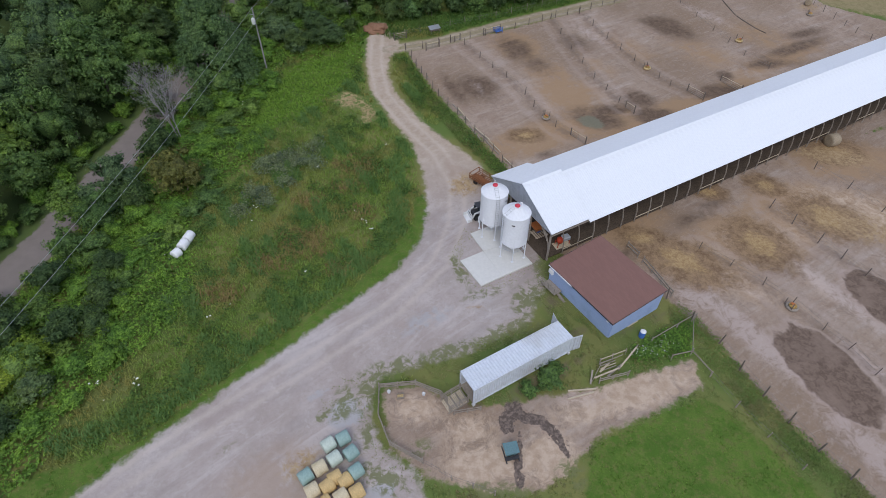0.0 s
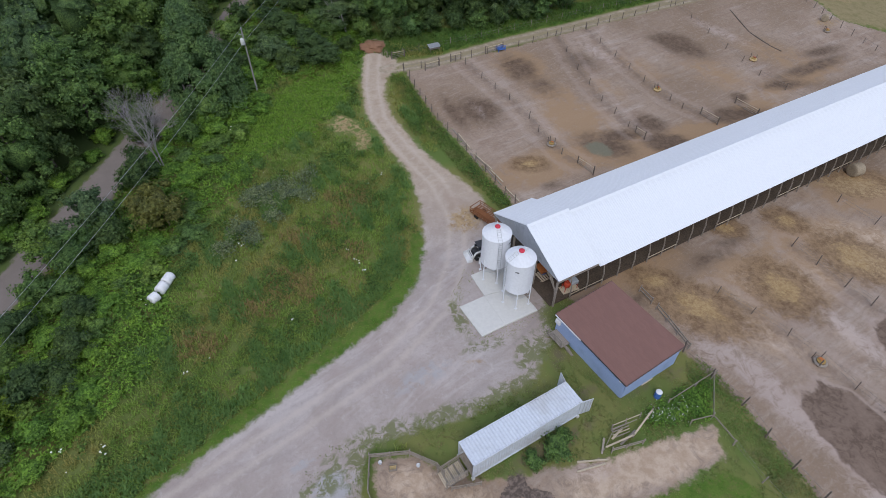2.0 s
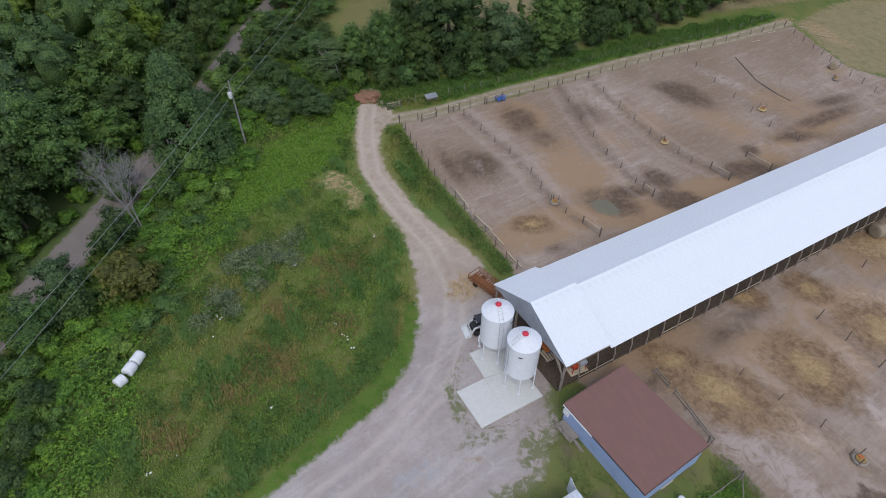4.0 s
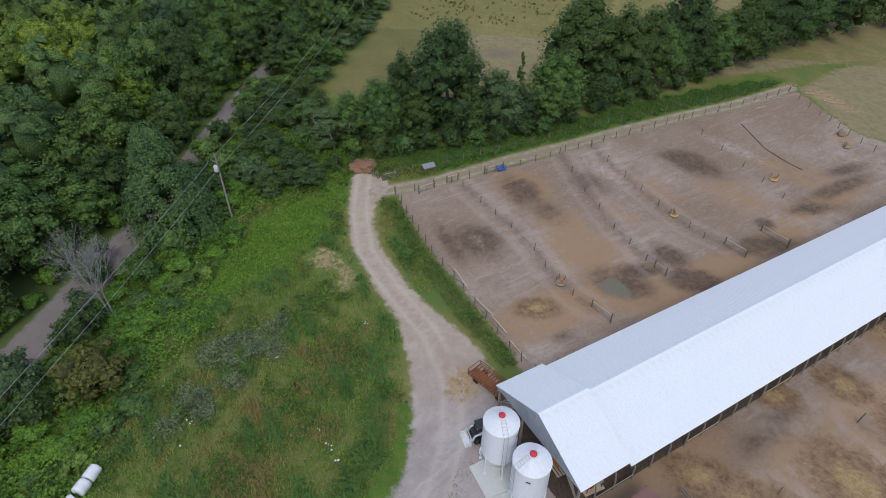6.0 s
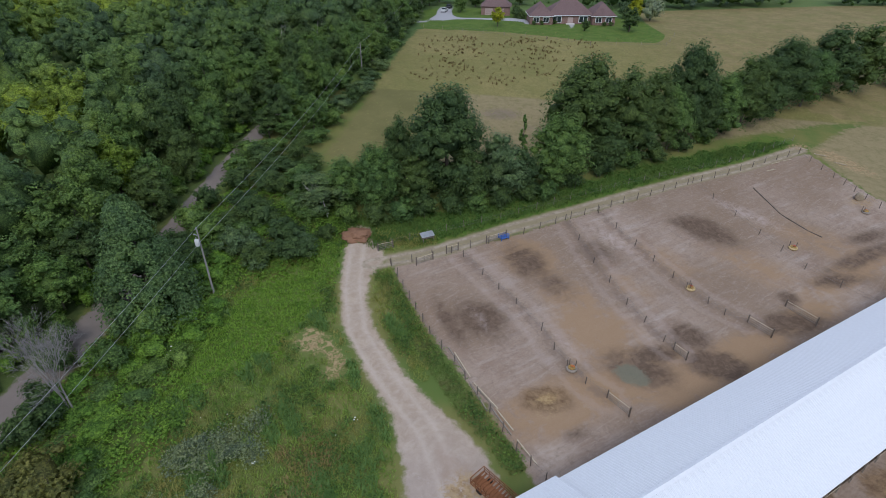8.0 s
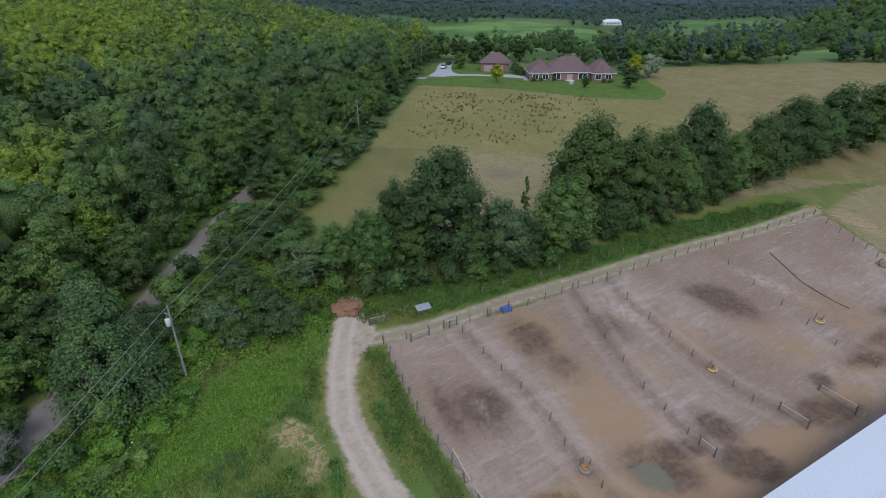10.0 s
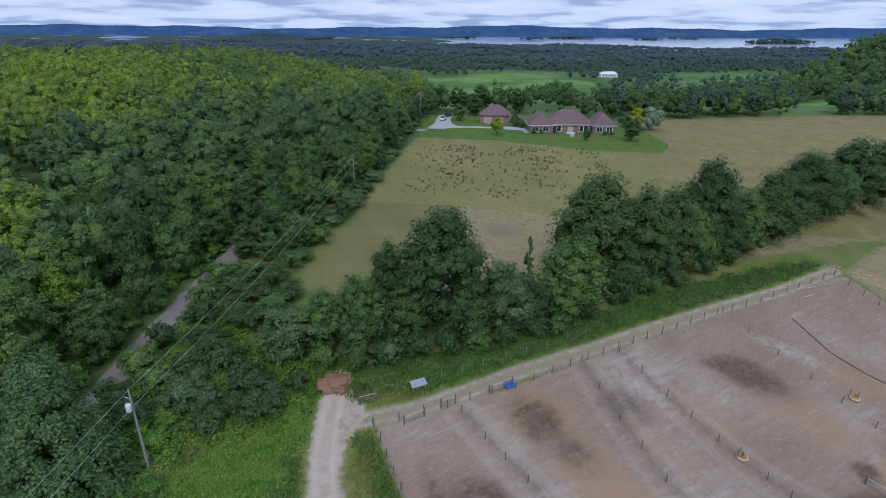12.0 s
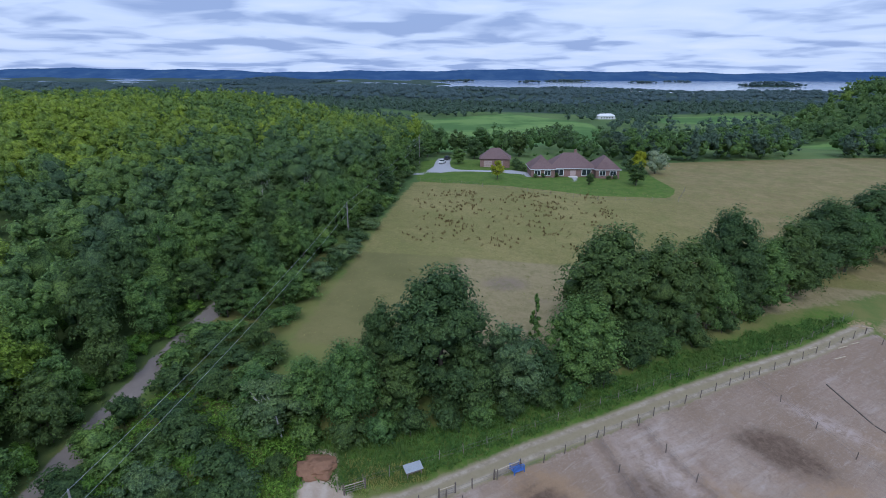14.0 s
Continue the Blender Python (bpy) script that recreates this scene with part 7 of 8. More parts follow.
fence([(54.3, 69.7), (57.1, 65.1), (59.4, 60.2), (64, 52)], 4.0, 1.4, "wire fence with a trodden straw edge", seed=13)
fence([(-6.4, 29.4), (-6.1, 26.3), (-4.7, 23.5), (-1.5, 21.9)], 1.9, 1.05, "grey weathered plank fence of a small pen", wires=(0.3, 0.6, 0.9), material=OLD_WOOD, seed=14, plank=True)
fence([(-6.4, 29.4), (-2.8, 29.9), (-0.2, 28.9), (0.5, 28.2)], 1.9, 1.05, "grey weathered plank fence of a small pen", wires=(0.3, 0.6, 0.9), material=OLD_WOOD, seed=15, plank=True)
fence([(1.2, 26.9), (3.8, 27.5)], 1.4, 0.9, "short plank fence beside the loading ramp", wires=(0.3, 0.65), material=OLD_WOOD, seed=16, plank=True)
fence([(-1.5, 21.9), (1.2, 20.5), (5, 19.4)], 2.2, 0.9, "low wire fence at the pen's edge", material=OLD_WOOD, seed=17)
fence([(24.0, 34.3), (26.2, 35.0), (27.5, 32.4)], 3.2, 1.0, "pale single rail fence at the pen's corner", material=OLD_WOOD, seed=18, wires=(0.85,), plank=True)
fence([(27.5, 32.4), (29, 29), (33, 23)], 3.2, 1.1, "low wire fence on the grass bank", material=OLD_WOOD, seed=22, wires=(0.5, 1.0))
fence([(27.6, 39.6), (26.2, 35.0)], 4.8, 1.2, "old fence with one pale rail", material=OLD_WOOD, seed=19, wires=(0.95,), plank=True)
fence([(28.1, 40.1), (25.6, 38.5), (22.4, 36.4)], 3.0, 1.0, "sagging rail fence behind the shed", material=OLD_WOOD, seed=20, wires=(0.9,), plank=True)


def pole_rail(x, y, x2, y2, high, thick, material, label, name="loose_rail"):
    """A single long timber lying or leaning from one place to another."""
    z = ground_at(x, y)
    ob = thing(name, Matrix.Translation((x, y, z)), label, "timber")
    part("timber", beam(B(), (0, 0, thick / 2 + 0.01), (x2 - x, y2 - y, ground_at(x2, y2) - z + high + thick / 2 + 0.01), thick, thick), material, ob)


for k, (x, y, x2, y2) in enumerate(((-0.6, 82.4, 1.6, 78.4), (0.2, 81.6, 2.2, 77.6), (4.6, 73.6, 6.8, 70.0), (5.2, 73.4, 7.0, 70.4), (2.2, 76.9, 4.2, 73.0), (2.7, 76.9, 5.4, 73.2), (3.2, 76.0, 5.0, 73.6), (7.4, 69.4, 9.2, 66.4))):
    pole_rail(x, y, x2, y2, 0.25 * (k % 2), 0.14, PALE_WOOD if k % 2 else OLD_WOOD, "pale weathered timber leaning along the paddock fence")
for x, y, x2, y2 in ((64.5, 138.6, 66.6, 139.4), (62.2, 135.4, 64.4, 136.2), (67.6, 140.2, 69.6, 140.9), (73.4, 146.6, 75.4, 146.0), (76.2, 144.6, 78.4, 143.6), (59.0, 137.6, 60.8, 138.2), (79.0, 141.5, 81.0, 140.2)):
    pole_rail(x, y, x2, y2, 0.15, 0.12, PALE_WOOD, "pale timber lying by the paddock's far corner")
for x, y, x2, y2 in ((56.7, 128.4, 58.2, 119.9), (58.3, 119.7, 60.9, 115.1), (61.0, 115.0, 62.5, 113.4)):
    pole_rail(x, y, x2, y2, 0.0, 0.13, POST_WOOD, "dark fallen fence rail half sunk in the earth")
for x, y, x2, y2 in ((12.6, 30, 15.5, 30.4), (12.5, 29.1, 15.2, 30), (19.2, 38.7, 21.6, 39.9), (20.2, 38.4, 21.5, 39.3), (-32.3, 89.4, -31.6, 91.4)):
    pole_rail(x, y, x2, y2, 0.0, 0.14, PALE_WOOD, "pale squared timber lying on the ground")
for x, y, x2, y2 in ((22.6, 51.2, 23.6, 49.4), (24.0, 48.6, 26.2, 43.2)):
    fence([(x, y), (x2, y2)], 2.0, 1.15, "short rail beside the shed", wires=(0.5, 0.95), material=OLD_WOOD, seed=21, plank=True)


def gate(x, y, x2, y2, high=1.15):
    """Tubular field gate hung between two posts."""
    z = ground_at((x + x2) / 2, (y + y2) / 2)
    ob = thing("field_gate", Matrix.Translation((x, y, z)), "pale tubular steel gate between dark posts", "gate", "paddock gates")
    dx, dy = x2 - x, y2 - y
    for a in (0, 1):
        part("post", rod(B(), (a * dx, a * dy, -0.4), (a * dx, a * dy, high + 0.3), 0.09), POST_WOOD, ob)
    for h in (0.2, 0.5, 0.8, high):
        part("bar", rod(B(), (0.03 * dx, 0.03 * dy, h), (0.97 * dx, 0.97 * dy, h), 0.035 if h < high else 0.05, seg=6), PALE_WOOD if h == high else OLD_WOOD, ob)
    for f in (0.03, 0.5, 0.97):
        part("upright", rod(B(), (f * dx, f * dy, 0.2), (f * dx, f * dy, high), 0.03, seg=6), OLD_WOOD, ob)


for g in ((18.4, 76, 20.4, 73.5), (28.7, 84.6, 29.8, 82.9), (40.8, 90.9, 42.8, 88), (47.8, 94.8, 50.2, 90.9), (-6.1, 98.3, -3.7, 99.9), (-12.3, 101, -10.1, 102.1), (-1.7, 101.5, 0.1, 102.5),
          (4.6, 104.8, 7.8, 106.8)):
    gate(*g)


# ---- feeders, tubs and bales ----
def mineral_feeder(x, y, turn, k):
    """A tyre-based tub with a yellow bowl and a flap on a post."""
    ob = thing("mineral_feeder", pose(x, y, ground_at(x, y), 0, 0, turn), "yellow bowl on a pale tyre base with a dark post", "feeder", "paddock feeders")
    bm = B()
    lathe(bm, [(0.62, 0.02), (0.70, 0.10), (0.72, 0.2), (0.66, 0.32), (0.45, 0.34), (0.42, 0.2)], 18)
    part("tyre", bm, HAY if k % 2 else OLD_WOOD, ob)
    bm = B()
    lathe(bm, [(0.30, 0.2), (0.42, 0.34), (0.44, 0.46), (0.40, 0.46), (0.28, 0.36)], 16)
    part("bowl", bm, YELLOW, ob)
    part("flap", box(B(), 0.5, 0.36, 0.04, pose(0.1, 0, 0.62, 0, 14), 0.01), RED_PAINT if k % 2 else ORANGE, ob)
    part("post", rod(B(), (-0.35, 0.5, -0.2), (-0.38, 0.55, 1.25), 0.06), POST_WOOD, ob)
    part("post", rod(B(), (0.75, 0.35, -0.2), (0.78, 0.3, 1.0), 0.05), POST_WOOD, ob)


for k, (x, y, a) in enumerate(((14.8, 80.1, 20), (34.9, 97.3, 60), (39.8, 42.2, 110), (55.7, 109.5, 10), (75, 122.5, 80))):
    mineral_feeder(x, y, a, k)


def round_bale(x, y, turn, coat, label, r=0.64, long=1.22, group="round bales in the yard", tip=0.0):
    """A round bale on its side: slightly flattened, with rolled ends."""
    ob = new("round_bale")
    ob.matrix_basis = pose(x, y, ground_at(x, y) + r * 0.93, 0, 90 + tip, turn)
    tagged(ob, label, "bale", group)
    bm = B()
    lathe(bm, [(0.05, -long / 2 + 0.03), (r * 0.55, -long / 2), (r * 0.9, -long / 2 + 0.02), (r, -long / 2 + 0.1), (r * 1.01, -0.2), (r * 0.985, 0), (r * 1.01, 0.2), (r, long / 2 - 0.1), (r * 0.9, long / 2 - 0.02),
               (r * 0.55, long / 2), (0.05, long / 2 - 0.03)], 22)
    part("roll", bm, coat, ob)
    bm = B()
    for f in (-0.3, -0.05, 0.2):
        lathe(bm, [(r * 1.004, f * long), (r * 1.018, f * long + 0.02), (r * 1.004, f * long + 0.04)], 22, cap=False)
    part("band", bm, coat, ob)
    return ob


PALE_WRAP = plain("milky_bale_wrap", (0.50, 0.57, 0.50), 0.4, 0.0, 6.0, 0.08, (0.42, 0.51, 0.45))
GREEN_NET = plain("teal_bale_net", (0.26, 0.38, 0.355), 0.5, 0.0, 6.0, 0.12, (0.34, 0.45, 0.41))
CREAM_HAY = plain("cream_hay", (0.60, 0.52, 0.36), 0.95, 0.0, 14.0, 0.2, (0.48, 0.38, 0.22))
GOLD_HAY = plain("golden_hay", (0.58, 0.42, 0.20), 0.95, 0.0, 14.0, 0.22, (0.42, 0.30, 0.14))
for coat, label, spots_ in ((PALE_WRAP, "round bale in milky green wrap", ((-10.3, 23.1), (-9.5, 21.8))), (GREEN_NET, "round bale in faded teal wrap", ((-9.05, 23.75), (-8.1, 22.4), (-11.75, 20.1), (-7.35, 20.75))),
                            (CREAM_HAY, "pale cream round hay bale", ((-10.65, 20.9), (-10.9, 18.9), (-8.3, 18.5))),
                            (GOLD_HAY, "golden brown round hay bale", ((-9.1, 20.05), (-9.65, 19.3), (-8.2, 19.85), (-7.0, 18.95), (-9.6, 17.9), (-7.2, 17.2)))):
    for k, (x, y) in enumerate(spots_):
        round_bale(x, y, 40 + 5 * math.sin(x * 3), coat, label)
round_bale(-33.45, 49.7, 82, WHITE_WRAP, "white plastic wrapped round bale in tall weeds", 0.62, 1.35, "wrapped bales by the road")
round_bale(-33.65, 48.3, 82, WHITE_WRAP, "white plastic wrapped round bale in tall weeds", 0.64, 1.2, "wrapped bales by the road")
round_bale(-33.95, 46.8, 66, WHITE_WRAP, "white plastic wrapped bale set askew", 0.62, 1.05, "wrapped bales by the road")
OLD_HAY = plain("old_grey_hay", (0.34, 0.28, 0.20), 0.95, 0.0, 14.0, 0.25)
round_bale(59.6, 76.4, 20, OLD_HAY, "weathered grey brown round bale in the paddock", 1.0, 1.6, "bales in the paddocks")
round_bale(76.2, 127, 60, OLD_HAY, "half-eaten dark round bale in the paddock", 0.7, 1.2, "bales in the paddocks")


def covered_feeder(x, y, turn):
    """A tilted pale lid on four legs over a trough."""
    ob = thing("covered_feeder", pose(x, y, ground_at(x, y), 0, 0, turn), "pale sheet-metal lid on wooden legs over a trough", "feeder")
    part("lid", box(B(), 2.2, 1.2, 0.05, pose(0, 0, 1.05, 16), 0.01), GALV, ob)
    part("trough", box(B(), 1.8, 0.6, 0.28, Matrix.Translation((0, 0, 0.55)), 0.04), OLD_WOOD, ob)
    for sx in (-0.85, 0.85):
        for sy, h in ((-0.42, 0.9), (0.42, 1.15)):
            part("leg", box(B(), 0.09, 0.09, h + 0.15, Matrix.Translation((sx, sy, h / 2 - 0.07))), OLD_WOOD, ob)


covered_feeder(-4.9, 104.6, 28)


def blue_crate(x, y, turn):
    ob = thing("blue_feed_rack", pose(x, y, ground_at(x, y), 0, 0, turn), "bright blue slatted plastic hay rack", "hay rack")
    for sx in (-0.7, 0.7):
        for sy in (-0.5, 0.5):
            part("leg", box(B(), 0.1, 0.1, 1.0, Matrix.Translation((sx, sy, 0.48))), BLUE_PLASTIC, ob)
    part("tray", box(B(), 1.5, 1.1, 0.12, Matrix.Translation((0, 0, 0.35)), 0.03), BLUE_PLASTIC, ob)
    for k in range(9):
        for sy in (-0.5, 0.5):
            part("bar", rod(B(), (-0.64 + 0.16 * k, sy, 0.35), (-0.64 + 0.16 * k, sy * 0.6, 1.0), 0.025, seg=5), BLUE_PLASTIC, ob)
    for sy in (-0.32, 0.32):
        part("top_rail", rod(B(), (-0.72, sy, 1.0), (0.72, sy, 1.0), 0.04, seg=6), BLUE_PLASTIC, ob)


blue_crate(7.4, 106.4, 30)


def barrel(x, y):
    ob = thing("barrel", Matrix.Translation((x, y, ground_at(x, y))), "blue plastic barrel with a white lid on the grass", "barrel")
    bm = B()
    lathe(bm, [(0.30, 0), (0.32, 0.05), (0.335, 0.3), (0.31, 0.33), (0.335, 0.36), (0.335, 0.6), (0.31, 0.63), (0.335, 0.66), (0.31, 0.9), (0.27, 0.93)], 20)
    part("drum", bm, BLUE_PLASTIC, ob)
    part("lid", lathe(B(), [(0.32, 0.9), (0.325, 0.97), (0.28, 1.0), (0.02, 1.01)], 20), TRIM_WHITE, ob, "white lid")


barrel(21.5, 37.2)


def teal_box(x, y, turn):
    """A small steel creep feeder with a sloping lid on skids."""
    ob = thing("creep_feeder", pose(x, y, ground_at(x, y), 0, 0, turn), "faded teal steel feed box on dark skids", "feeder")
    bm = B()
    bmesh.ops.create_cube(bm, size=1.0, matrix=Matrix.Translation((0, 0, 0.6)) @ Matrix.Diagonal((1.25, 1.0, 0.8, 1)))
    for v in bm.verts:
        if v.co.z < 0.5:
            v.co.x *= 0.78
            v.co.y *= 0.7
    bmesh.ops.bevel(bm, geom=bm.edges[:], offset=0.03, segments=1, affect="EDGES")
    part("hopper", bm, TEAL_STEEL, ob)
    part("lid", box(B(), 1.35, 1.1, 0.05, pose(0, 0, 1.04, 7), 0.01), TEAL_STEEL, ob)
    part("trough", box(B(), 1.3, 0.35, 0.14, Matrix.Translation((0, -0.6, 0.25)), 0.02), MACHINE_DARK, ob)
    for sx in (-0.6, 0.6):
        part("skid", box(B(), 0.1, 1.7, 0.1, Matrix.Translation((sx, -0.1, 0.06))), MACHINE_DARK, ob)


teal_box(6.5, 23.3, 15)


def bucket(x, y, coat, label):
    ob = new("bucket")
    ob.matrix_basis = Matrix.Translation((x, y, ground_at(x, y)))
    tagged(ob, label, "bucket")
    part("tub", lathe(B(), [(0.13, 0.0), (0.18, 0.3), (0.19, 0.32), (0.16, 0.32), (0.12, 0.06)], 14), coat, ob)
    part("bail", pipe(B(), [(-0.18, 0, 0.3), (-0.1, 0.08, 0.42), (0.1, 0.08, 0.42), (0.18, 0, 0.3)], 0.01, 4), GALV, ob)


bucket(-5.4, 29.0, TRIM_WHITE, "small white bucket by the pen fence")
bucket(-1.9, 28.9, TRIM_WHITE, "small white bucket by the pen fence")


def salt_box(x, y):
    ob = thing("wooden_feed_box", pose(x, y, ground_at(x, y), 0, 0, 10), "small open wooden feed box on the earth", "box")
    for dx, dy, sx, sy in ((0, -0.25, 0.7, 0.05), (0, 0.25, 0.7, 0.05), (-0.33, 0, 0.05, 0.5), (0.33, 0, 0.05, 0.5)):
        part("side", box(B(), sx, sy, 0.3, Matrix.Translation((dx, dy, 0.15))), OLD_WOOD, ob)
    part("bottom", box(B(), 0.62, 0.46, 0.04, Matrix.Translation((0, 0, 0.03))), HAY, ob)


salt_box(-4.2, 28.6)


def chute():
    """The remains of a sorting chute: leaning rails on short posts, with planks and a hurdle lying among them."""
    ob = thing("sorting_chute", Matrix.Translation((17.2, 32.8, ground_at(17.2, 32.8))), "tumbledown grey timber sorting chute with loose planks", "animal chute")
    for ax, ay, az, bx, by, bz, wide, coat in ((16.3, 33.4, 0.9, 19.2, 34.7, 0.9, 0.14, PALE_WOOD), (16.1, 33.0, 0.6, 18.8, 34.3, 0.6, 0.12, OLD_WOOD), (20.4, 35.2, 0.9, 18.2, 32.7, 0.5, 0.16, PALE_WOOD),
                                               (15.4, 31.4, 0.5, 18.2, 32.7, 0.55, 0.16, PALE_WOOD), (15.9, 31.1, 0.8, 19.0, 32.1, 0.8, 0.12, OLD_WOOD), (15.9, 31.1, 0.45, 19.0, 32.1, 0.45, 0.12, OLD_WOOD),
                                               (15.2, 31.2, 0.2, 16.4, 33.2, 0.5, 0.14, OLD_WOOD), (16.2, 32.4, 0.1, 17.4, 33.6, 0.15, 0.2, PALE_WOOD), (16.9, 31.9, 0.1, 18.6, 33.4, 0.12, 0.2, OLD_WOOD), (15.0, 30.9, 0.1, 15.3, 32.2, 0.7, 0.18, OLD_WOOD)):
        part("plank", beam(B(), (ax - 17.2, ay - 32.8, az), (bx - 17.2, by - 32.8, bz), 0.05 if wide < 0.15 else wide, wide if wide < 0.15 else 0.05), coat, ob)
    for x, y, h in ((16.3, 33.4, 1.15), (17.7, 34.0, 1.1), (19.2, 34.7, 1.2), (15.9, 31.1, 1.05), (17.4, 31.6, 1.0), (19.0, 32.1, 1.1), (18.2, 32.7, 0.9), (20.3, 35.1, 1.2)):
        part("post", box(B(), 0.1, 0.1, h + 0.3, Matrix.Translation((x - 17.2, y - 32.8, (h - 0.3) / 2)) @ pose(0, 0, 0, 5 * math.sin(7 * x), 5 * math.sin(9 * y))), OLD_WOOD, ob)
    for k in range(4):
        part("hurdle_bar", beam(B(), (-0.9, -0.3 + 0.26 * k, 0.10 + 0.08 * k), (0.8, 0.45 + 0.26 * k, 0.12 + 0.08 * k), 0.09, 0.04), PALE_WOOD if k % 2 else OLD_WOOD, ob)


chute()


# ---- machines ----
def wheel(name, parent, m, r, w, rim=None):
    """A tyre with lugs and its rim; the axle lies along y."""
    bm = B()
    turn = m @ pose(0, 0, 0, 90)
    lathe(bm, [(r * 0.55, -w / 2), (r * 0.92, -w / 2), (r, -w / 2 + 0.05), (r, w / 2 - 0.05), (r * 0.92, w / 2), (r * 0.55, w / 2)], 20, turn)
    for k in range(14):
        a = 2 * math.pi * k / 14
        box(bm, 0.05, w * 0.9, 0.05, m @ Matrix.Translation((r * math.cos(a), 0, r * math.sin(a))) @ pose(0, 0, 0, 0, -math.degrees(a), 14))
    tyre = part(name, bm, RUBBER, parent)
    part("rim", lathe(B(), [(0.05, -w / 2 + 0.03), (r * 0.5, -w / 2 + 0.06), (r * 0.56, -w / 2 - 0.01), (r * 0.56, w / 2 + 0.01), (r * 0.5, w / 2 - 0.06), (0.05, w / 2 - 0.03)], 16, turn), rim or MACHINE_WHITE, tyre)


def skid_steer(x, y, turn):
    """Compact loader; x points forward."""
    ob = thing("skid_steer", pose(x, y, ground_at(x, y) + 0.02, 0, 0, turn), "white and black skid steer loader parked by the silos", "loader")
    part("chassis", box(B(), 2.3, 1.05, 0.7, Matrix.Translation((-0.1, 0, 0.72)), 0.05), MACHINE_DARK, ob)
    part("engine_cover", box(B(), 0.9, 1.25, 0.75, Matrix.Translation((-1.05, 0, 1.2)), 0.08), MACHINE_WHITE, ob)
    cab = part("cab_roof", box(B(), 1.35, 1.2, 0.09, Matrix.Translation((-0.05, 0, 2.05)), 0.03), MACHINE_DARK, ob)
    for sx in (-0.65, 0.58):
        for sy in (-0.55, 0.55):
            part("cab_post", beam(B(), (sx, sy, 1.0), (sx * 0.95, sy, 2.05), 0.08, 0.08), MACHINE_DARK, cab)
    for sy in (-0.56, 0.56):
        part("side_screen", box(B(), 1.15, 0.02, 0.75, Matrix.Translation((-0.05, sy, 1.55))), GLASS, cab)
    part("rear_window", box(B(), 0.02, 0.95, 0.6, Matrix.Translation((-0.68, 0, 1.65))), GLASS, cab)
    part("seat", box(B(), 0.45, 0.5, 0.5, Matrix.Translation((-0.2, 0, 1.2)), 0.06), RUBBER, ob)
    for sx in (-0.62, 0.62):
        for sy in (-0.72, 0.72):
            wheel("tyre", ob, Matrix.Translation((sx, sy, 0.41)), 0.41, 0.32)
    for sy in (-0.62, 0.62):
        part("lift_arm", beam(B(), (-1.1, sy, 1.75), (0.9, sy, 1.15), 0.13, 0.2), MACHINE_WHITE, ob)
        part("lower_arm", beam(B(), (0.88, sy, 1.2), (1.25, sy, 0.45), 0.13, 0.18), MACHINE_WHITE, ob)
        part("cylinder", rod(B(), (-0.5, sy, 0.95), (0.6, sy, 1.15), 0.05), GALV, ob)
    part("front_frame", box(B(), 0.08, 1.45, 0.85, Matrix.Translation((1.32, 0, 0.62)), 0.03), MACHINE_WHITE, ob)
    part("frame_window", box(B(), 0.1, 0.95, 0.45, Matrix.Translation((1.33, 0, 0.72))), MACHINE_DARK, ob)
    bm = B()
    for a, b in (((1.35, 0, 0.12), (2.0, 0, 0.05)), ((1.35, 0, 0.15), (1.4, 0, 0.75))):
        beam(bm, a, b, 1.7, 0.05)
    for sy in (-0.85, 0.85):
        box(bm, 0.6, 0.04, 0.5, Matrix.Translation((1.65, sy, 0.3)))
    part("bucket", bm, MACHINE_WHITE, ob)
    for sy in (-0.4, 0.4):
        part("headlight", box(B(), 0.06, 0.2, 0.12, Matrix.Translation((0.62, sy, 1.98)), 0.02), TRIM_WHITE, ob)


skid_steer(3.75, 56.2, 202)


def hay_wagon():
    """A rusty slatted rack on a low running gear."""
    ob = thing("hay_rack_wagon", pose(5.0, 62.4, ground_at(5.0, 62.4), 0, 0, -44), "rusty slatted steel hay rack wagon", "wagon")
    part("frame", box(B(), 5.6, 0.9, 0.16, Matrix.Translation((0, 0, 0.62))), RUST, ob)
    for k in range(15):
        part("floor_slat", box(B(), 0.2, 2.0, 0.05, Matrix.Translation((-2.75 + 0.39 * k, 0, 0.74)) @ pose(0, 0, 0, 0, 0, 2 * math.sin(k * 2.1))), RUST, ob)
    for sy in (-1.0, 1.0):
        for h in (0.8, 1.15, 1.5):
            part("side_rail", beam(B(), (-2.8, sy, h), (2.8, sy, h), 0.06, 0.08), RUST, ob)
        for k in range(9):
            part("upright", beam(B(), (-2.7 + 0.67 * k, sy, 0.7), (-2.7 + 0.67 * k, sy * 1.03, 1.55), 0.05, 0.05), RUST, ob)
    for sx in (-2.8, 2.8):
        part("end_rail", beam(B(), (sx, -1.0, 1.5), (sx, 1.0, 1.5), 0.06, 0.08), RUST, ob)
    for sx in (-1.7, 1.7):
        part("axle", rod(B(), (sx, -0.85, 0.36), (sx, 0.85, 0.36), 0.06), RUST, ob)
        for sy in (-0.82, 0.82):
            wheel("tyre", ob, Matrix.Translation((sx, sy, 0.36)), 0.36, 0.2, RUST)
    part("drawbar", beam(B(), (2.7, 0, 0.55), (4.0, 0.0, 0.3), 0.1, 0.1), RUST, ob)


hay_wagon()


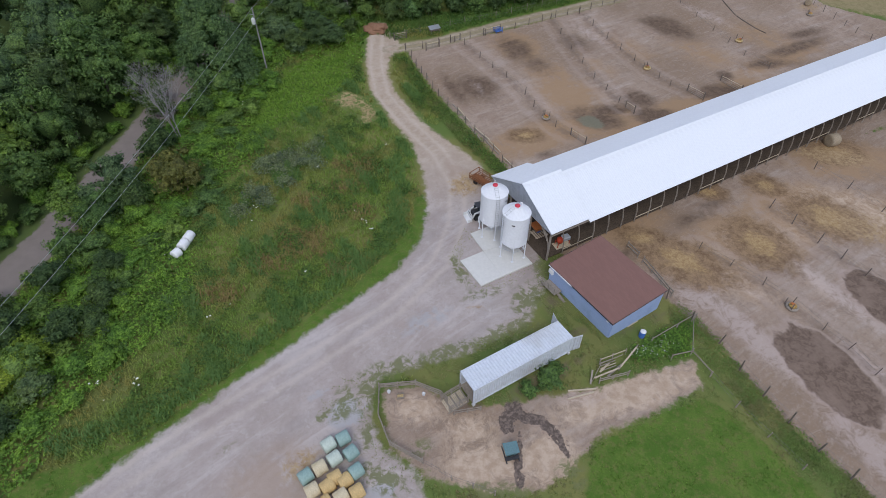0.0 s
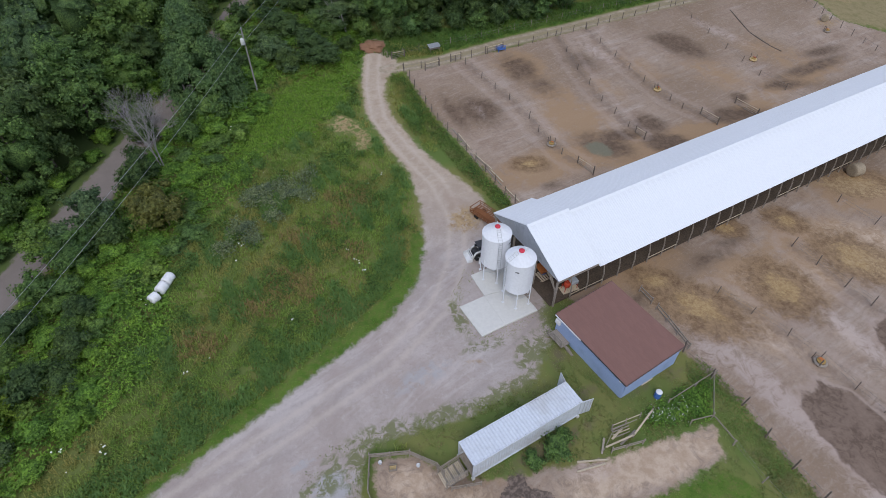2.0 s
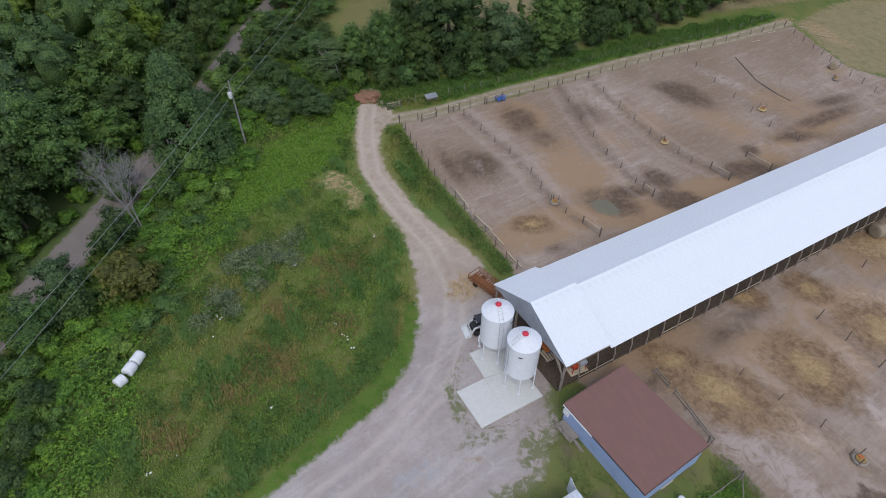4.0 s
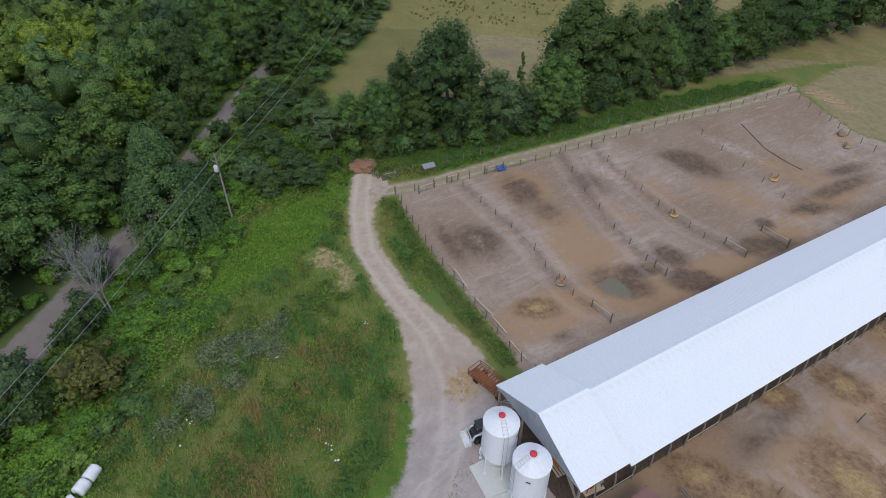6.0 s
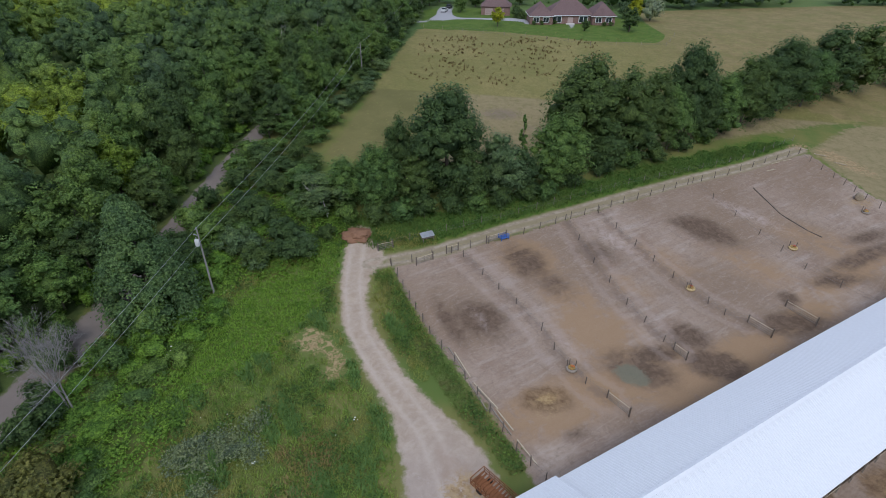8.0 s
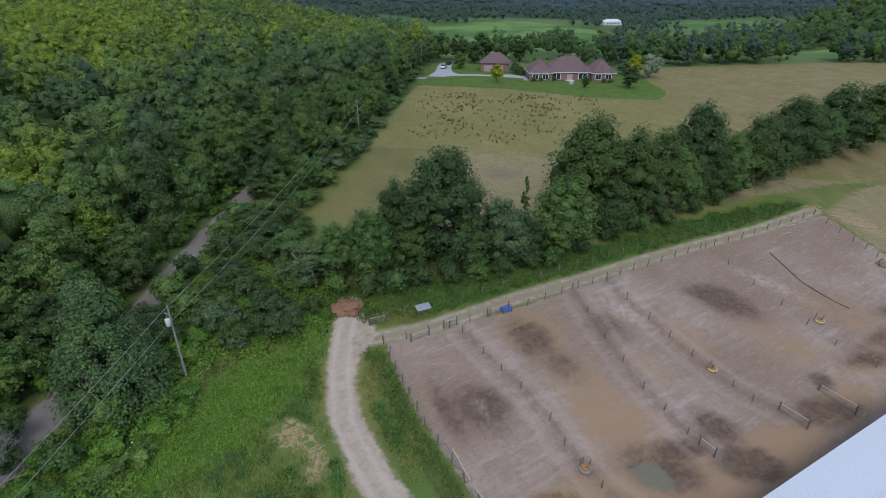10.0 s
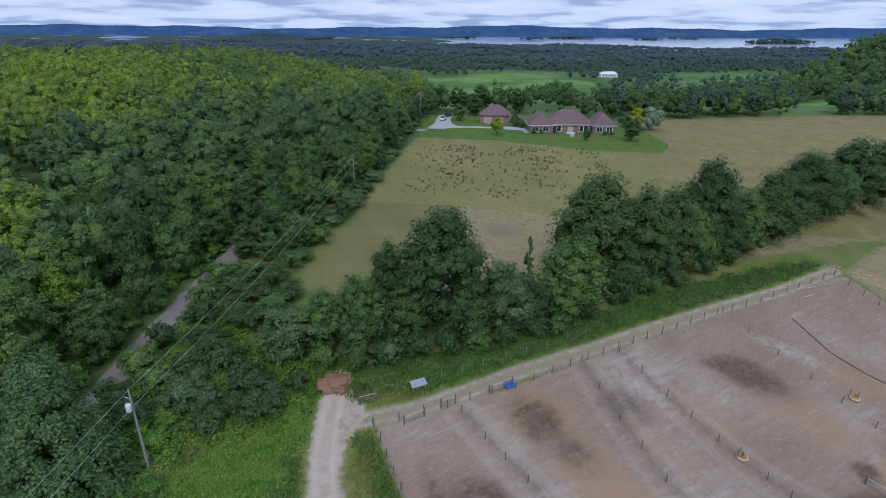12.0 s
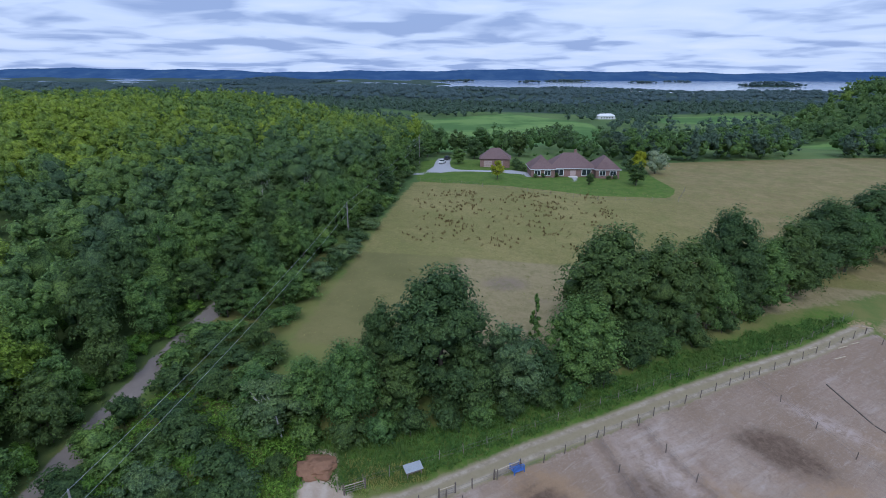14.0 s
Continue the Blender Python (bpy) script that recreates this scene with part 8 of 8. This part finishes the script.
def orange_bin():
    ob = thing("orange_spreader", pose(11.4, 53.2, 0.06, 0, 0, 30), "orange steel hopper on a timber pallet under the barn's end", "hopper")
    bm = B()
    bmesh.ops.create_cube(bm, size=1.0, matrix=Matrix.Translation((0, 0, 0.95)) @ Matrix.Diagonal((1.9, 1.35, 0.9, 1)))
    for v in bm.verts:
        if v.co.z < 0.8:
            v.co.x *= 0.5
            v.co.y *= 0.4
    part("hopper", bm, ORANGE, ob)
    part("rim", box(B(), 2.0, 1.45, 0.08, Matrix.Translation((0, 0, 1.42)), 0.02), ORANGE, ob)
    part("gearbox", box(B(), 0.5, 0.5, 0.4, Matrix.Translation((0, 0, 0.4)), 0.04), BLUE_PLASTIC, ob)
    for k in range(6):
        part("pallet_board", box(B(), 0.2, 1.6, 0.04, Matrix.Translation((-0.8 + 0.32 * k, -0.3, 0.14))), PALE_WOOD, ob)
    for sy in (-0.9, 0.3):
        part("bearer", box(B(), 2.0, 0.12, 0.1, Matrix.Translation((0, sy, 0.07))), OLD_WOOD, ob)


orange_bin()


def mixer():
    ob = thing("feed_mixer", pose(13.9, 50.9, 0.06, 0, 0, 25), "small red and grey feed grinder under the eave", "machine")
    part("drum", lathe(B(), [(0.3, 0), (0.42, 0.15), (0.42, 0.6), (0.28, 0.75)], 16, pose(0, 0, 0.55)), RED_PAINT, ob)
    part("hood", box(B(), 1.0, 0.8, 0.5, Matrix.Translation((0.9, 0.1, 1.0)), 0.05), GREY_STEEL, ob)
    part("chute", box(B(), 0.3, 0.3, 0.9, pose(0.3, 0, 1.1, 0, 35)), GREY_STEEL, ob)
    for sx in (-0.4, 1.3):
        for sy in (-0.35, 0.35):
            part("leg", beam(B(), (sx, sy, 0), (sx * 0.9, sy, 0.8), 0.07, 0.07), RED_PAINT, ob)
    part("base_board", box(B(), 2.2, 1.2, 0.05, Matrix.Translation((0.4, 0, 0.03))), PALE_WOOD, ob)


mixer()


# ---- overhead line ----
POLES = ((-42.4, 15, 10.0), (-33.6, 89.4, 10.5), (-25.6, 167.3, 8.4), (-18.3, 262, 11.0))


def power_pole(x, y, high, box_on):
    z = ground_at(x, y)
    ob = thing("utility_pole", Matrix.Translation((x, y, z)), "grey wooden utility pole with a transformer can" if box_on else "grey wooden utility pole beside the road", "utility pole", "roadside line poles")
    part("pole", rod(B(), (0, 0, -0.8), (0, 0, high), 0.15, 0.10, 10), DEAD_WOOD, ob)
    part("insulator", lathe(B(), [(0.05, 0), (0.06, 0.1), (0.03, 0.2)], 8, pose(0, 0, high)), GREY_STEEL, ob)
    part("bracket", beam(B(), (0, 0, high - 1.1), (-0.7, 0.1, high - 0.95), 0.07, 0.07), GREY_STEEL, ob)
    if box_on:
        can = part("transformer", lathe(B(), [(0.26, 0), (0.29, 0.05), (0.29, 0.85), (0.26, 0.92), (0.05, 0.97)], 16, pose(-0.15, -0.42, high - 2.4)), MACHINE_WHITE, ob, "pale transformer can")
        part("bushing", rod(B(), (-0.15, -0.42, high - 1.45), (-0.15, -0.42, high - 1.15), 0.04), GREY_STEEL, can)
        part("mount", box(B(), 0.2, 0.3, 0.5, Matrix.Translation((-0.08, -0.2, high - 1.9))), GREY_STEEL, ob)


for k, (x, y, h) in enumerate(POLES):
    power_pole(x, y, h, k == 1)
for drop, off in ((0.12, 0.0), (2.0, 0.25)):
    ob = thing("overhead_cable", Matrix(), "thin sagging overhead cable between roadside poles", "cable", "overhead line")
    for (ax, ay, ah), (bx, by, bh) in zip(POLES, POLES[1:]):
        a, b = Vector((ax + off, ay, ground_at(ax, ay) + ah + 0.15 - drop)), Vector((bx + off, by, ground_at(bx, by) + bh + 0.15 - drop))
        pts = [a.lerp(b, k / 14) - Vector((0, 0, 1.3 * 4 * (k / 14) * (1 - k / 14))) for k in range(15)]
        part("span", tube(B(), pts, 0.018), GALV, ob)


# ---- earth mound at the drive's end ----
def mound(x, y, r, high):
    p_ = Paint("red_clay", 0.95)
    p_.colour(p_.mix(p_.noise(1.6, 5, 0.7), (0.19, 0.095, 0.055), (0.33, 0.19, 0.12)))
    p_.bump(p_.noise(3, 5, 0.7), 0.6, 0.08)
    bm = B()
    bmesh.ops.create_icosphere(bm, subdivisions=4, radius=1.0)
    for v in bm.verts:
        k = 1 + 0.35 * noise.noise(v.co * 1.7) + 0.15 * noise.noise(v.co * 5)
        v.co = Vector((v.co.x * r * k, v.co.y * r * 0.8 * k, max(-0.5, v.co.z * high * k)))
    ob = part("earth_mound", bm, p_.m)
    ob.matrix_basis = Matrix.Translation((x, y, ground_at(x, y) - 0.05))
    tagged(ob, "low mound of reddish clay soil at the drive's end", "soil heap")


mound(-16.1, 104.4, 2.4, 1.1)

# A leafy bush by the container and tall weeds in the pen corner.
plant(SHRUB_A, 11.0, 31.3, 1.9, 2.0, 30, "yard shrubs")
plant(SHRUB_A, 8.6, 29.9, 1.1, 1.2, 80, "yard shrubs")
pen_corner = [(19.3, 33.4), (23.0, 34.6), (26.2, 35.2), (27.4, 39.4), (22, 36.6), (20.2, 35.4)]
leaf_cover("pen_weeds", jitter(90, 5200, 17, 30, 30, 42, lambda x, y: inside(x, y, pen_corner) > 0.1), grng, LEAF_WEED, 0.9, 5, 0.22, "rank leafy green weeds in the pen's corner")
leaf_cover("weed_blossom", jitter(97, 900, 19, 25, 32, 38, lambda x, y: (inside(x, y, pen_corner) > 0.2) & (np.hypot(x - 21.5, y - 34.8) < 2.2 + np.sin(x * 3))), grng, FLOWER, 1.05, 1, 0.12, "small white blossom on the weeds in the pen's corner")
tufts("fence_bank_weeds", jitter(91, 22000, 24, 46, 10, 44, lambda x, y: (near_line(x, y, [(26.6, 40.5), (28.6, 36.5), (29.8, 33), (32.4, 27.3), (36, 22), (42, 11)]) < 1.5)), grng, GRASS_FENCE, (0.05, 0.20), 4, 0.10, 0.35,
      "rough grass bank below the tall fence")

# ---- the bungalow, its garage and garden ----
def hip_roof(bm, x0, x1, y0, y1, z, high, over=0.5):
    """A hipped roof over a rectangle."""
    x0, x1, y0, y1 = x0 - over, x1 + over, y0 - over, y1 + over
    w, d = x1 - x0, y1 - y0
    lo = [bm.verts.new(v) for v in ((x0, y0, z), (x1, y0, z), (x1, y1, z), (x0, y1, z))]
    if w > d:
        top = [bm.verts.new((x0 + d / 2, (y0 + y1) / 2, z + high)), bm.verts.new((x1 - d / 2, (y0 + y1) / 2, z + high))]
        bm.faces.new((lo[0], lo[1], top[1], top[0]))
        bm.faces.new((lo[2], lo[3], top[0], top[1]))
        bm.faces.new((lo[1], lo[2], top[1]))
        bm.faces.new((lo[3], lo[0], top[0]))
    else:
        top = [bm.verts.new(((x0 + x1) / 2, y0 + w / 2, z + high)), bm.verts.new(((x0 + x1) / 2, max(y0 + w / 2 + 0.01, y1 - w / 2), z + high))]
        bm.faces.new((lo[0], lo[1], top[0]))
        bm.faces.new((lo[1], lo[2], top[1], top[0]))
        bm.faces.new((lo[2], lo[3], top[1]))
        bm.faces.new((lo[3], lo[0], top[0], top[1]))
    bm.faces.new(lo[::-1])


def house_window(ob, x, y, z, w, h):
    win = part("window", box(B(), w + 0.3, 0.1, h + 0.3, Matrix.Translation((x, y, z))), TRIM_WHITE, ob)
    for s in (-0.25, 0.25):
        part("pane", box(B(), w * 0.44, 0.04, h, Matrix.Translation((x + s * w, y - 0.06, z))), GLASS, win)


def house():
    HX, HY = 37.0, 243.5
    ob = thing("bungalow", pose(HX, HY, ground_at(HX, HY), 0, 0, 2), "long brick bungalow with brown hipped roofs", "house")
    for x0, x1, y0, y1, high in ((-8.5, 7.5, -3.0, 8.0, 5.2), (-15.0, -7.0, -5.0, 6.0, 4.6), (7.0, 15.0, -5.0, 6.0, 4.6)):
        part("wall", box(B(), x1 - x0, y1 - y0, 3.6, Matrix.Translation(((x0 + x1) / 2, (y0 + y1) / 2, 1.2))), BRICK_RED, ob)
        bm = B()
        hip_roof(bm, x0, x1, y0, y1, 2.95, high - 0.6)
        part("roof", bm, HOUSE_ROOF, ob)
        part("fascia", box(B(), x1 - x0 + 1.02, y1 - y0 + 1.02, 0.22, Matrix.Translation(((x0 + x1) / 2, (y0 + y1) / 2, 2.86))), TRIM_WHITE, ob)
    for x in (-12.9, -9.4, 9.2, 12.8):
        house_window(ob, x, -5.05, 1.6, 2.0, 1.5)
    for x in (-5.2, 4.2):
        house_window(ob, x, -3.05, 1.5, 3.0, 1.9)
    part("door", box(B(), 1.9, 0.12, 2.2, Matrix.Translation((-0.4, -3.05, 1.1))), PINK_DOOR, ob)
    part("step", box(B(), 3.0, 1.4, 0.3, Matrix.Translation((-0.4, -3.7, 0.1))), CONCRETE, ob)
    part("chimney", box(B(), 0.9, 0.9, 2.0, Matrix.Translation((1.5, 4.0, 7.4))), BRICK_RED, ob)


PINK_DOOR = plain("pinkish_garage_door", (0.46, 0.36, 0.34), 0.6, 0.0, 4.0, 0.06)
HOUSE_ROOF = plain("brown_house_roof", (0.175, 0.118, 0.115), 0.9, 0.0, 2.5, 0.12)
house()


def garage():
    GX_, GY_ = 10.8, 260.0
    ob = thing("garage", pose(GX_, GY_, ground_at(GX_, GY_), 0, 0, -4), "brick double garage with a brown hipped roof", "garage")
    part("wall", box(B(), 11.0, 8.0, 4.0, Matrix.Translation((0, 0, 1.2))), BRICK_RED, ob)
    bm = B()
    hip_roof(bm, -5.5, 5.5, -4, 4, 3.15, 3.6)
    part("roof", bm, HOUSE_ROOF, ob)
    for x in (-2.6, 1.6):
        door = part("garage_door", box(B(), 3.0, 0.1, 2.4, Matrix.Translation((x, -4.03, 1.25))), PINK_DOOR, ob)
        for z in (0.6, 1.2, 1.8):
            part("panel_joint", box(B(), 3.0, 0.02, 0.04, Matrix.Translation((x, -4.09, z))), BRICK_RED, door)


garage()


def parked_car(x, y, turn, coat):
    ob = thing("parked_car", pose(x, y, ground_at(x, y) + 0.03, 0, 0, turn), "white car parked on the house drive", "car")
    part("body", box(B(), 4.4, 1.8, 0.7, Matrix.Translation((0, 0, 0.65)), 0.12), coat, ob)
    cabin = part("cabin", box(B(), 2.4, 1.6, 0.6, Matrix.Translation((-0.2, 0, 1.25)), 0.18), GLASS, ob)
    part("roof", box(B(), 1.7, 1.45, 0.08, Matrix.Translation((-0.2, 0, 1.55)), 0.03), coat, cabin)
    for sx in (-1.4, 1.4):
        for sy in (-0.82, 0.82):
            wheel("tyre", ob, Matrix.Translation((sx, sy, 0.33)), 0.33, 0.22)


parked_car(-9.5, 263, 80, CAR_WHITE)
WILLOW = tree_kind("willow_tree", 29, 9.5, 4.6, LEAF_PALE, BARK, "rounded pale grey green willow by the lawn", blobs=44, per=56, size=0.5, clear=0.0)
parked_car(-8.0, 272, 78, MACHINE_DARK)
for kind, x, y, h, r in ((GOLDEN, 10.4, 232.4, 7.0, 2.3), (OAK_B, 54.7, 228, 8.0, 3.4), (SHRUB_D, 39.8, 227, 4.0, 1.7), (WILLOW, 67.5, 250, 9.5, 4.6), (GOLDEN, 62.0, 250, 9.0, 3.0), (SHRUB_G, 60, 256, 6, 3.5),
                         (SHRUB_D, 18, 252, 4.5, 2.6), (SHRUB_D, 20, 249, 3.2, 2.0), (MAPLE_A, -3, 262, 7, 3.0), (OAK_B, 22, 285, 11, 4.5), (OAK_A, 3, 276, 9, 4.2), (GREAT_C, -16.5, 279, 11, 5.4), (OAK_A, -19.5, 268, 9.5, 4.4), (OAK_B, -4, 287, 11, 5.0), (GREAT_C, 6, 293, 12, 5.6), (OAK_A, -13, 292, 12, 5.2), (MAPLE_B, 15, 296, 10, 4.6)):
    plant(kind, x, y, h, r, 40 * x, "garden trees")
for k, x in enumerate((23.5, 26.2, 28.5, 31.0, 43.0, 45.5, 48.2, 50.6)):
    plant(SHRUB_D, x, 237.2 + 0.8 * (k % 2) + (1.5 if 28 < x < 46 else 0), 1.6, 1.1, 50 * k, "foundation shrubs")
fence([(-15, 228), (12, 216), (38, 206.5), (62, 210), (68, 222)], 7.0, 1.3, "thin post and wire fence between lawn and hay field", material=OLD_WOOD, thick=0.06, seed=30)


def white_farmhouse(x, y):
    ob = thing("far_farmhouse", pose(x, y, ground_at(x, y), 0, 0, 15), "far white farm building among trees", "farm building")
    part("wall", box(B(), 26, 10, 6, Matrix.Translation((0, 0, 1.5))), TRIM_WHITE, ob)
    bm = B()
    hip_roof(bm, -13, 13, -5, 5, 4.5, 3.0)
    part("roof", bm, TRIM_WHITE, ob)
    for k in range(5):
        part("window", box(B(), 1.6, 0.1, 1.8, Matrix.Translation((-8 + 4 * k, -5.02, 2.2))), GLASS, ob)


white_farmhouse(188, 835)

# ---- valley woods ----
vrng = np.random.default_rng(61)


def valley(x, y):
    s = surfaces(x, y)
    clump = np.sin(x / 37 + 1.1) * np.sin(y / 43 + 0.4) + 0.6 * np.sin(x / 17 + y / 29) + 0.5 * np.sin(x / 90 - y / 61)
    seen = np.abs(x) < 0.88 * (y - 30) + 30
    hill = (((x - 305) / 85) ** 2 + ((y - 480) / 105) ** 2) < 1.8
    open_ = (s["crops"] > -4) | (s["hay"] > -4) | (s["mown"] > -6) | (s["paved"] > -4)
    return seen & ~open_ & ~hill & (clump > np.where(y < 620, 0.05, -0.5)) & ~((x < road_x(np.minimum(y, 320)) - 4) & (y < 470 + 0.15 * x)) & (np.hypot(x - 188, y - 835) > 18) & ~((np.abs(x - 188 + (835 - y) * 0.239) < 15) & (y > 690) & (y < 840)) & (np.hypot(x - 37, y - 246) > 26)


band = scatter(62, -320, 420, 268, 520, 7.5, valley, 9000)
for half, leaf, word in ((0, LEAF_DEEP, "deep green"), (1, LEAF_MID, "green")):
    clump_mass("valley_trees", band[half::2], vrng, leaf, (7, 14), (3.2, 5.4), 11, f"scattered {word} trees behind the bungalow", 12, 0.78, plump=0.27)
belt_rng = np.random.default_rng(66)
belt_places = []
for k in range(230):
    f, back_ = belt_rng.uniform(0, 1), belt_rng.exponential(14.0)
    bx, by = 62 + 225 * f, 273 + 62 * f + min(back_, 60)
    if 0.575 < (bx - 1) / (by - 52) < 0.66:
        continue
    belt_places.append((bx, by))
for half, leaf, word in ((0, LEAF_MID, "green"), (1, LEAF_VALLEY_HAZE, "dark green")):
    clump_mass("field_edge_trees", belt_places[half::2], vrng, leaf, (8, 15), (3.2, 5.4), 15, f"belt of {word} trees at the hay field's far edge", 22, 0.66, plump=0.26)
hill_places = np.array(scatter(67, 180, 430, 330, 630, 7.6, lambda x, y: ((((x - 305) / 85) ** 2 + ((y - 480) / 105) ** 2) < 1.8) & (surfaces(x, y)["crops"] < -4) & (surfaces(x, y)["hay"] < -6), 7000))
clump_mass("hillside_wood", hill_places, vrng, LEAF_WOOD, (9, 15), (4.2, 6.8), 10, "green wood on the hillside beyond the hay field", 15, 1.0, np.clip(0.26 + 0.26 * ease((hill_places[:, 1] - 400) / 90) + vrng.normal(size=len(hill_places)) * 0.10, 0, 1), 0.30)
# From here outwards the leaf colours carry painted distance haze.
mid_band = scatter(63, -700, 1000, 520, 1100, 13.0, valley, 16000)
clump_mass("valley_trees", mid_band, vrng, LEAF_VALLEY_HAZE, (8, 13), (5, 8), 4, "dark mixed woods across the valley", 7, 2.1, plump=0.44, calm=True)
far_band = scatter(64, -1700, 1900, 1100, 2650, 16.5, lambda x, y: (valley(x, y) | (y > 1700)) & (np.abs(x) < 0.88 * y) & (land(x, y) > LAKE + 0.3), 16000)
clump_mass("lakeside_woods", far_band, vrng, LEAF_SHORE_HAZE, (7, 11), (11, 17), 2, "blue green woods on the near lake shore", calm=True)
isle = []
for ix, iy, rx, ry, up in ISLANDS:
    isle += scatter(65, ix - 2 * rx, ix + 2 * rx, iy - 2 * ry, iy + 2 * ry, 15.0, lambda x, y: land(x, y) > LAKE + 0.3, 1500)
clump_mass("island_woods", isle, vrng, LEAF_SHORE_HAZE, (11, 14), (16, 22), 2, "dark wooded islands in the lake", calm=True)

# ---- far shore: a plain backdrop of wooded hills with painted haze ----
hx = np.linspace(-3900, 4100, 420)
crest = LAKE + 62 + 9 * np.sin(hx / 520 + 1) + 5 * np.sin(hx / 190) + 3 * np.sin(hx / 71 + 2) + np.array([3.0 * noise.noise((float(a) / 24, 3.3, 0)) for a in hx])
rows_ = []
for f in np.linspace(0, 1, 9):
    ease_f = f * f * (3 - 2 * f)
    bend = np.array([noise.noise((float(a) / 160, f * 5, 7.7)) for a in hx])
    rows_.append(np.stack([hx, 4080 + 60 * np.sin(hx / 420 + 2) + 380 * f + 20 * bend, LAKE - 2 + (crest - LAKE + 2) * ease_f + 4 * bend * ease_f * (1 - f)], 1))
rows_ = np.array(rows_)
bi = np.arange(rows_.shape[0] * rows_.shape[1]).reshape(rows_.shape[:2])
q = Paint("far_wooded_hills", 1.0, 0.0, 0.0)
# Blue distance haze is painted into the hills' colour.
hazed_hill_tone = q.mix(q.span(q.noise(0.006, 5, 0.65), 0.35, 0.7), (0.030, 0.066, 0.150), (0.050, 0.094, 0.180))
hazed_hill_tone = q.mix(q.span(q.noise(0.0035, 3, 0.6, q.place((1, 1, 3))), 0.6, 0.72, 0, 0.55), hazed_hill_tone, (0.090, 0.135, 0.180))
q.colour(hazed_hill_tone)
# A weak glow of the same colour lifts the hills like hazy air.
q.put(q.bsdf.inputs["Emission Color"], hazed_hill_tone)
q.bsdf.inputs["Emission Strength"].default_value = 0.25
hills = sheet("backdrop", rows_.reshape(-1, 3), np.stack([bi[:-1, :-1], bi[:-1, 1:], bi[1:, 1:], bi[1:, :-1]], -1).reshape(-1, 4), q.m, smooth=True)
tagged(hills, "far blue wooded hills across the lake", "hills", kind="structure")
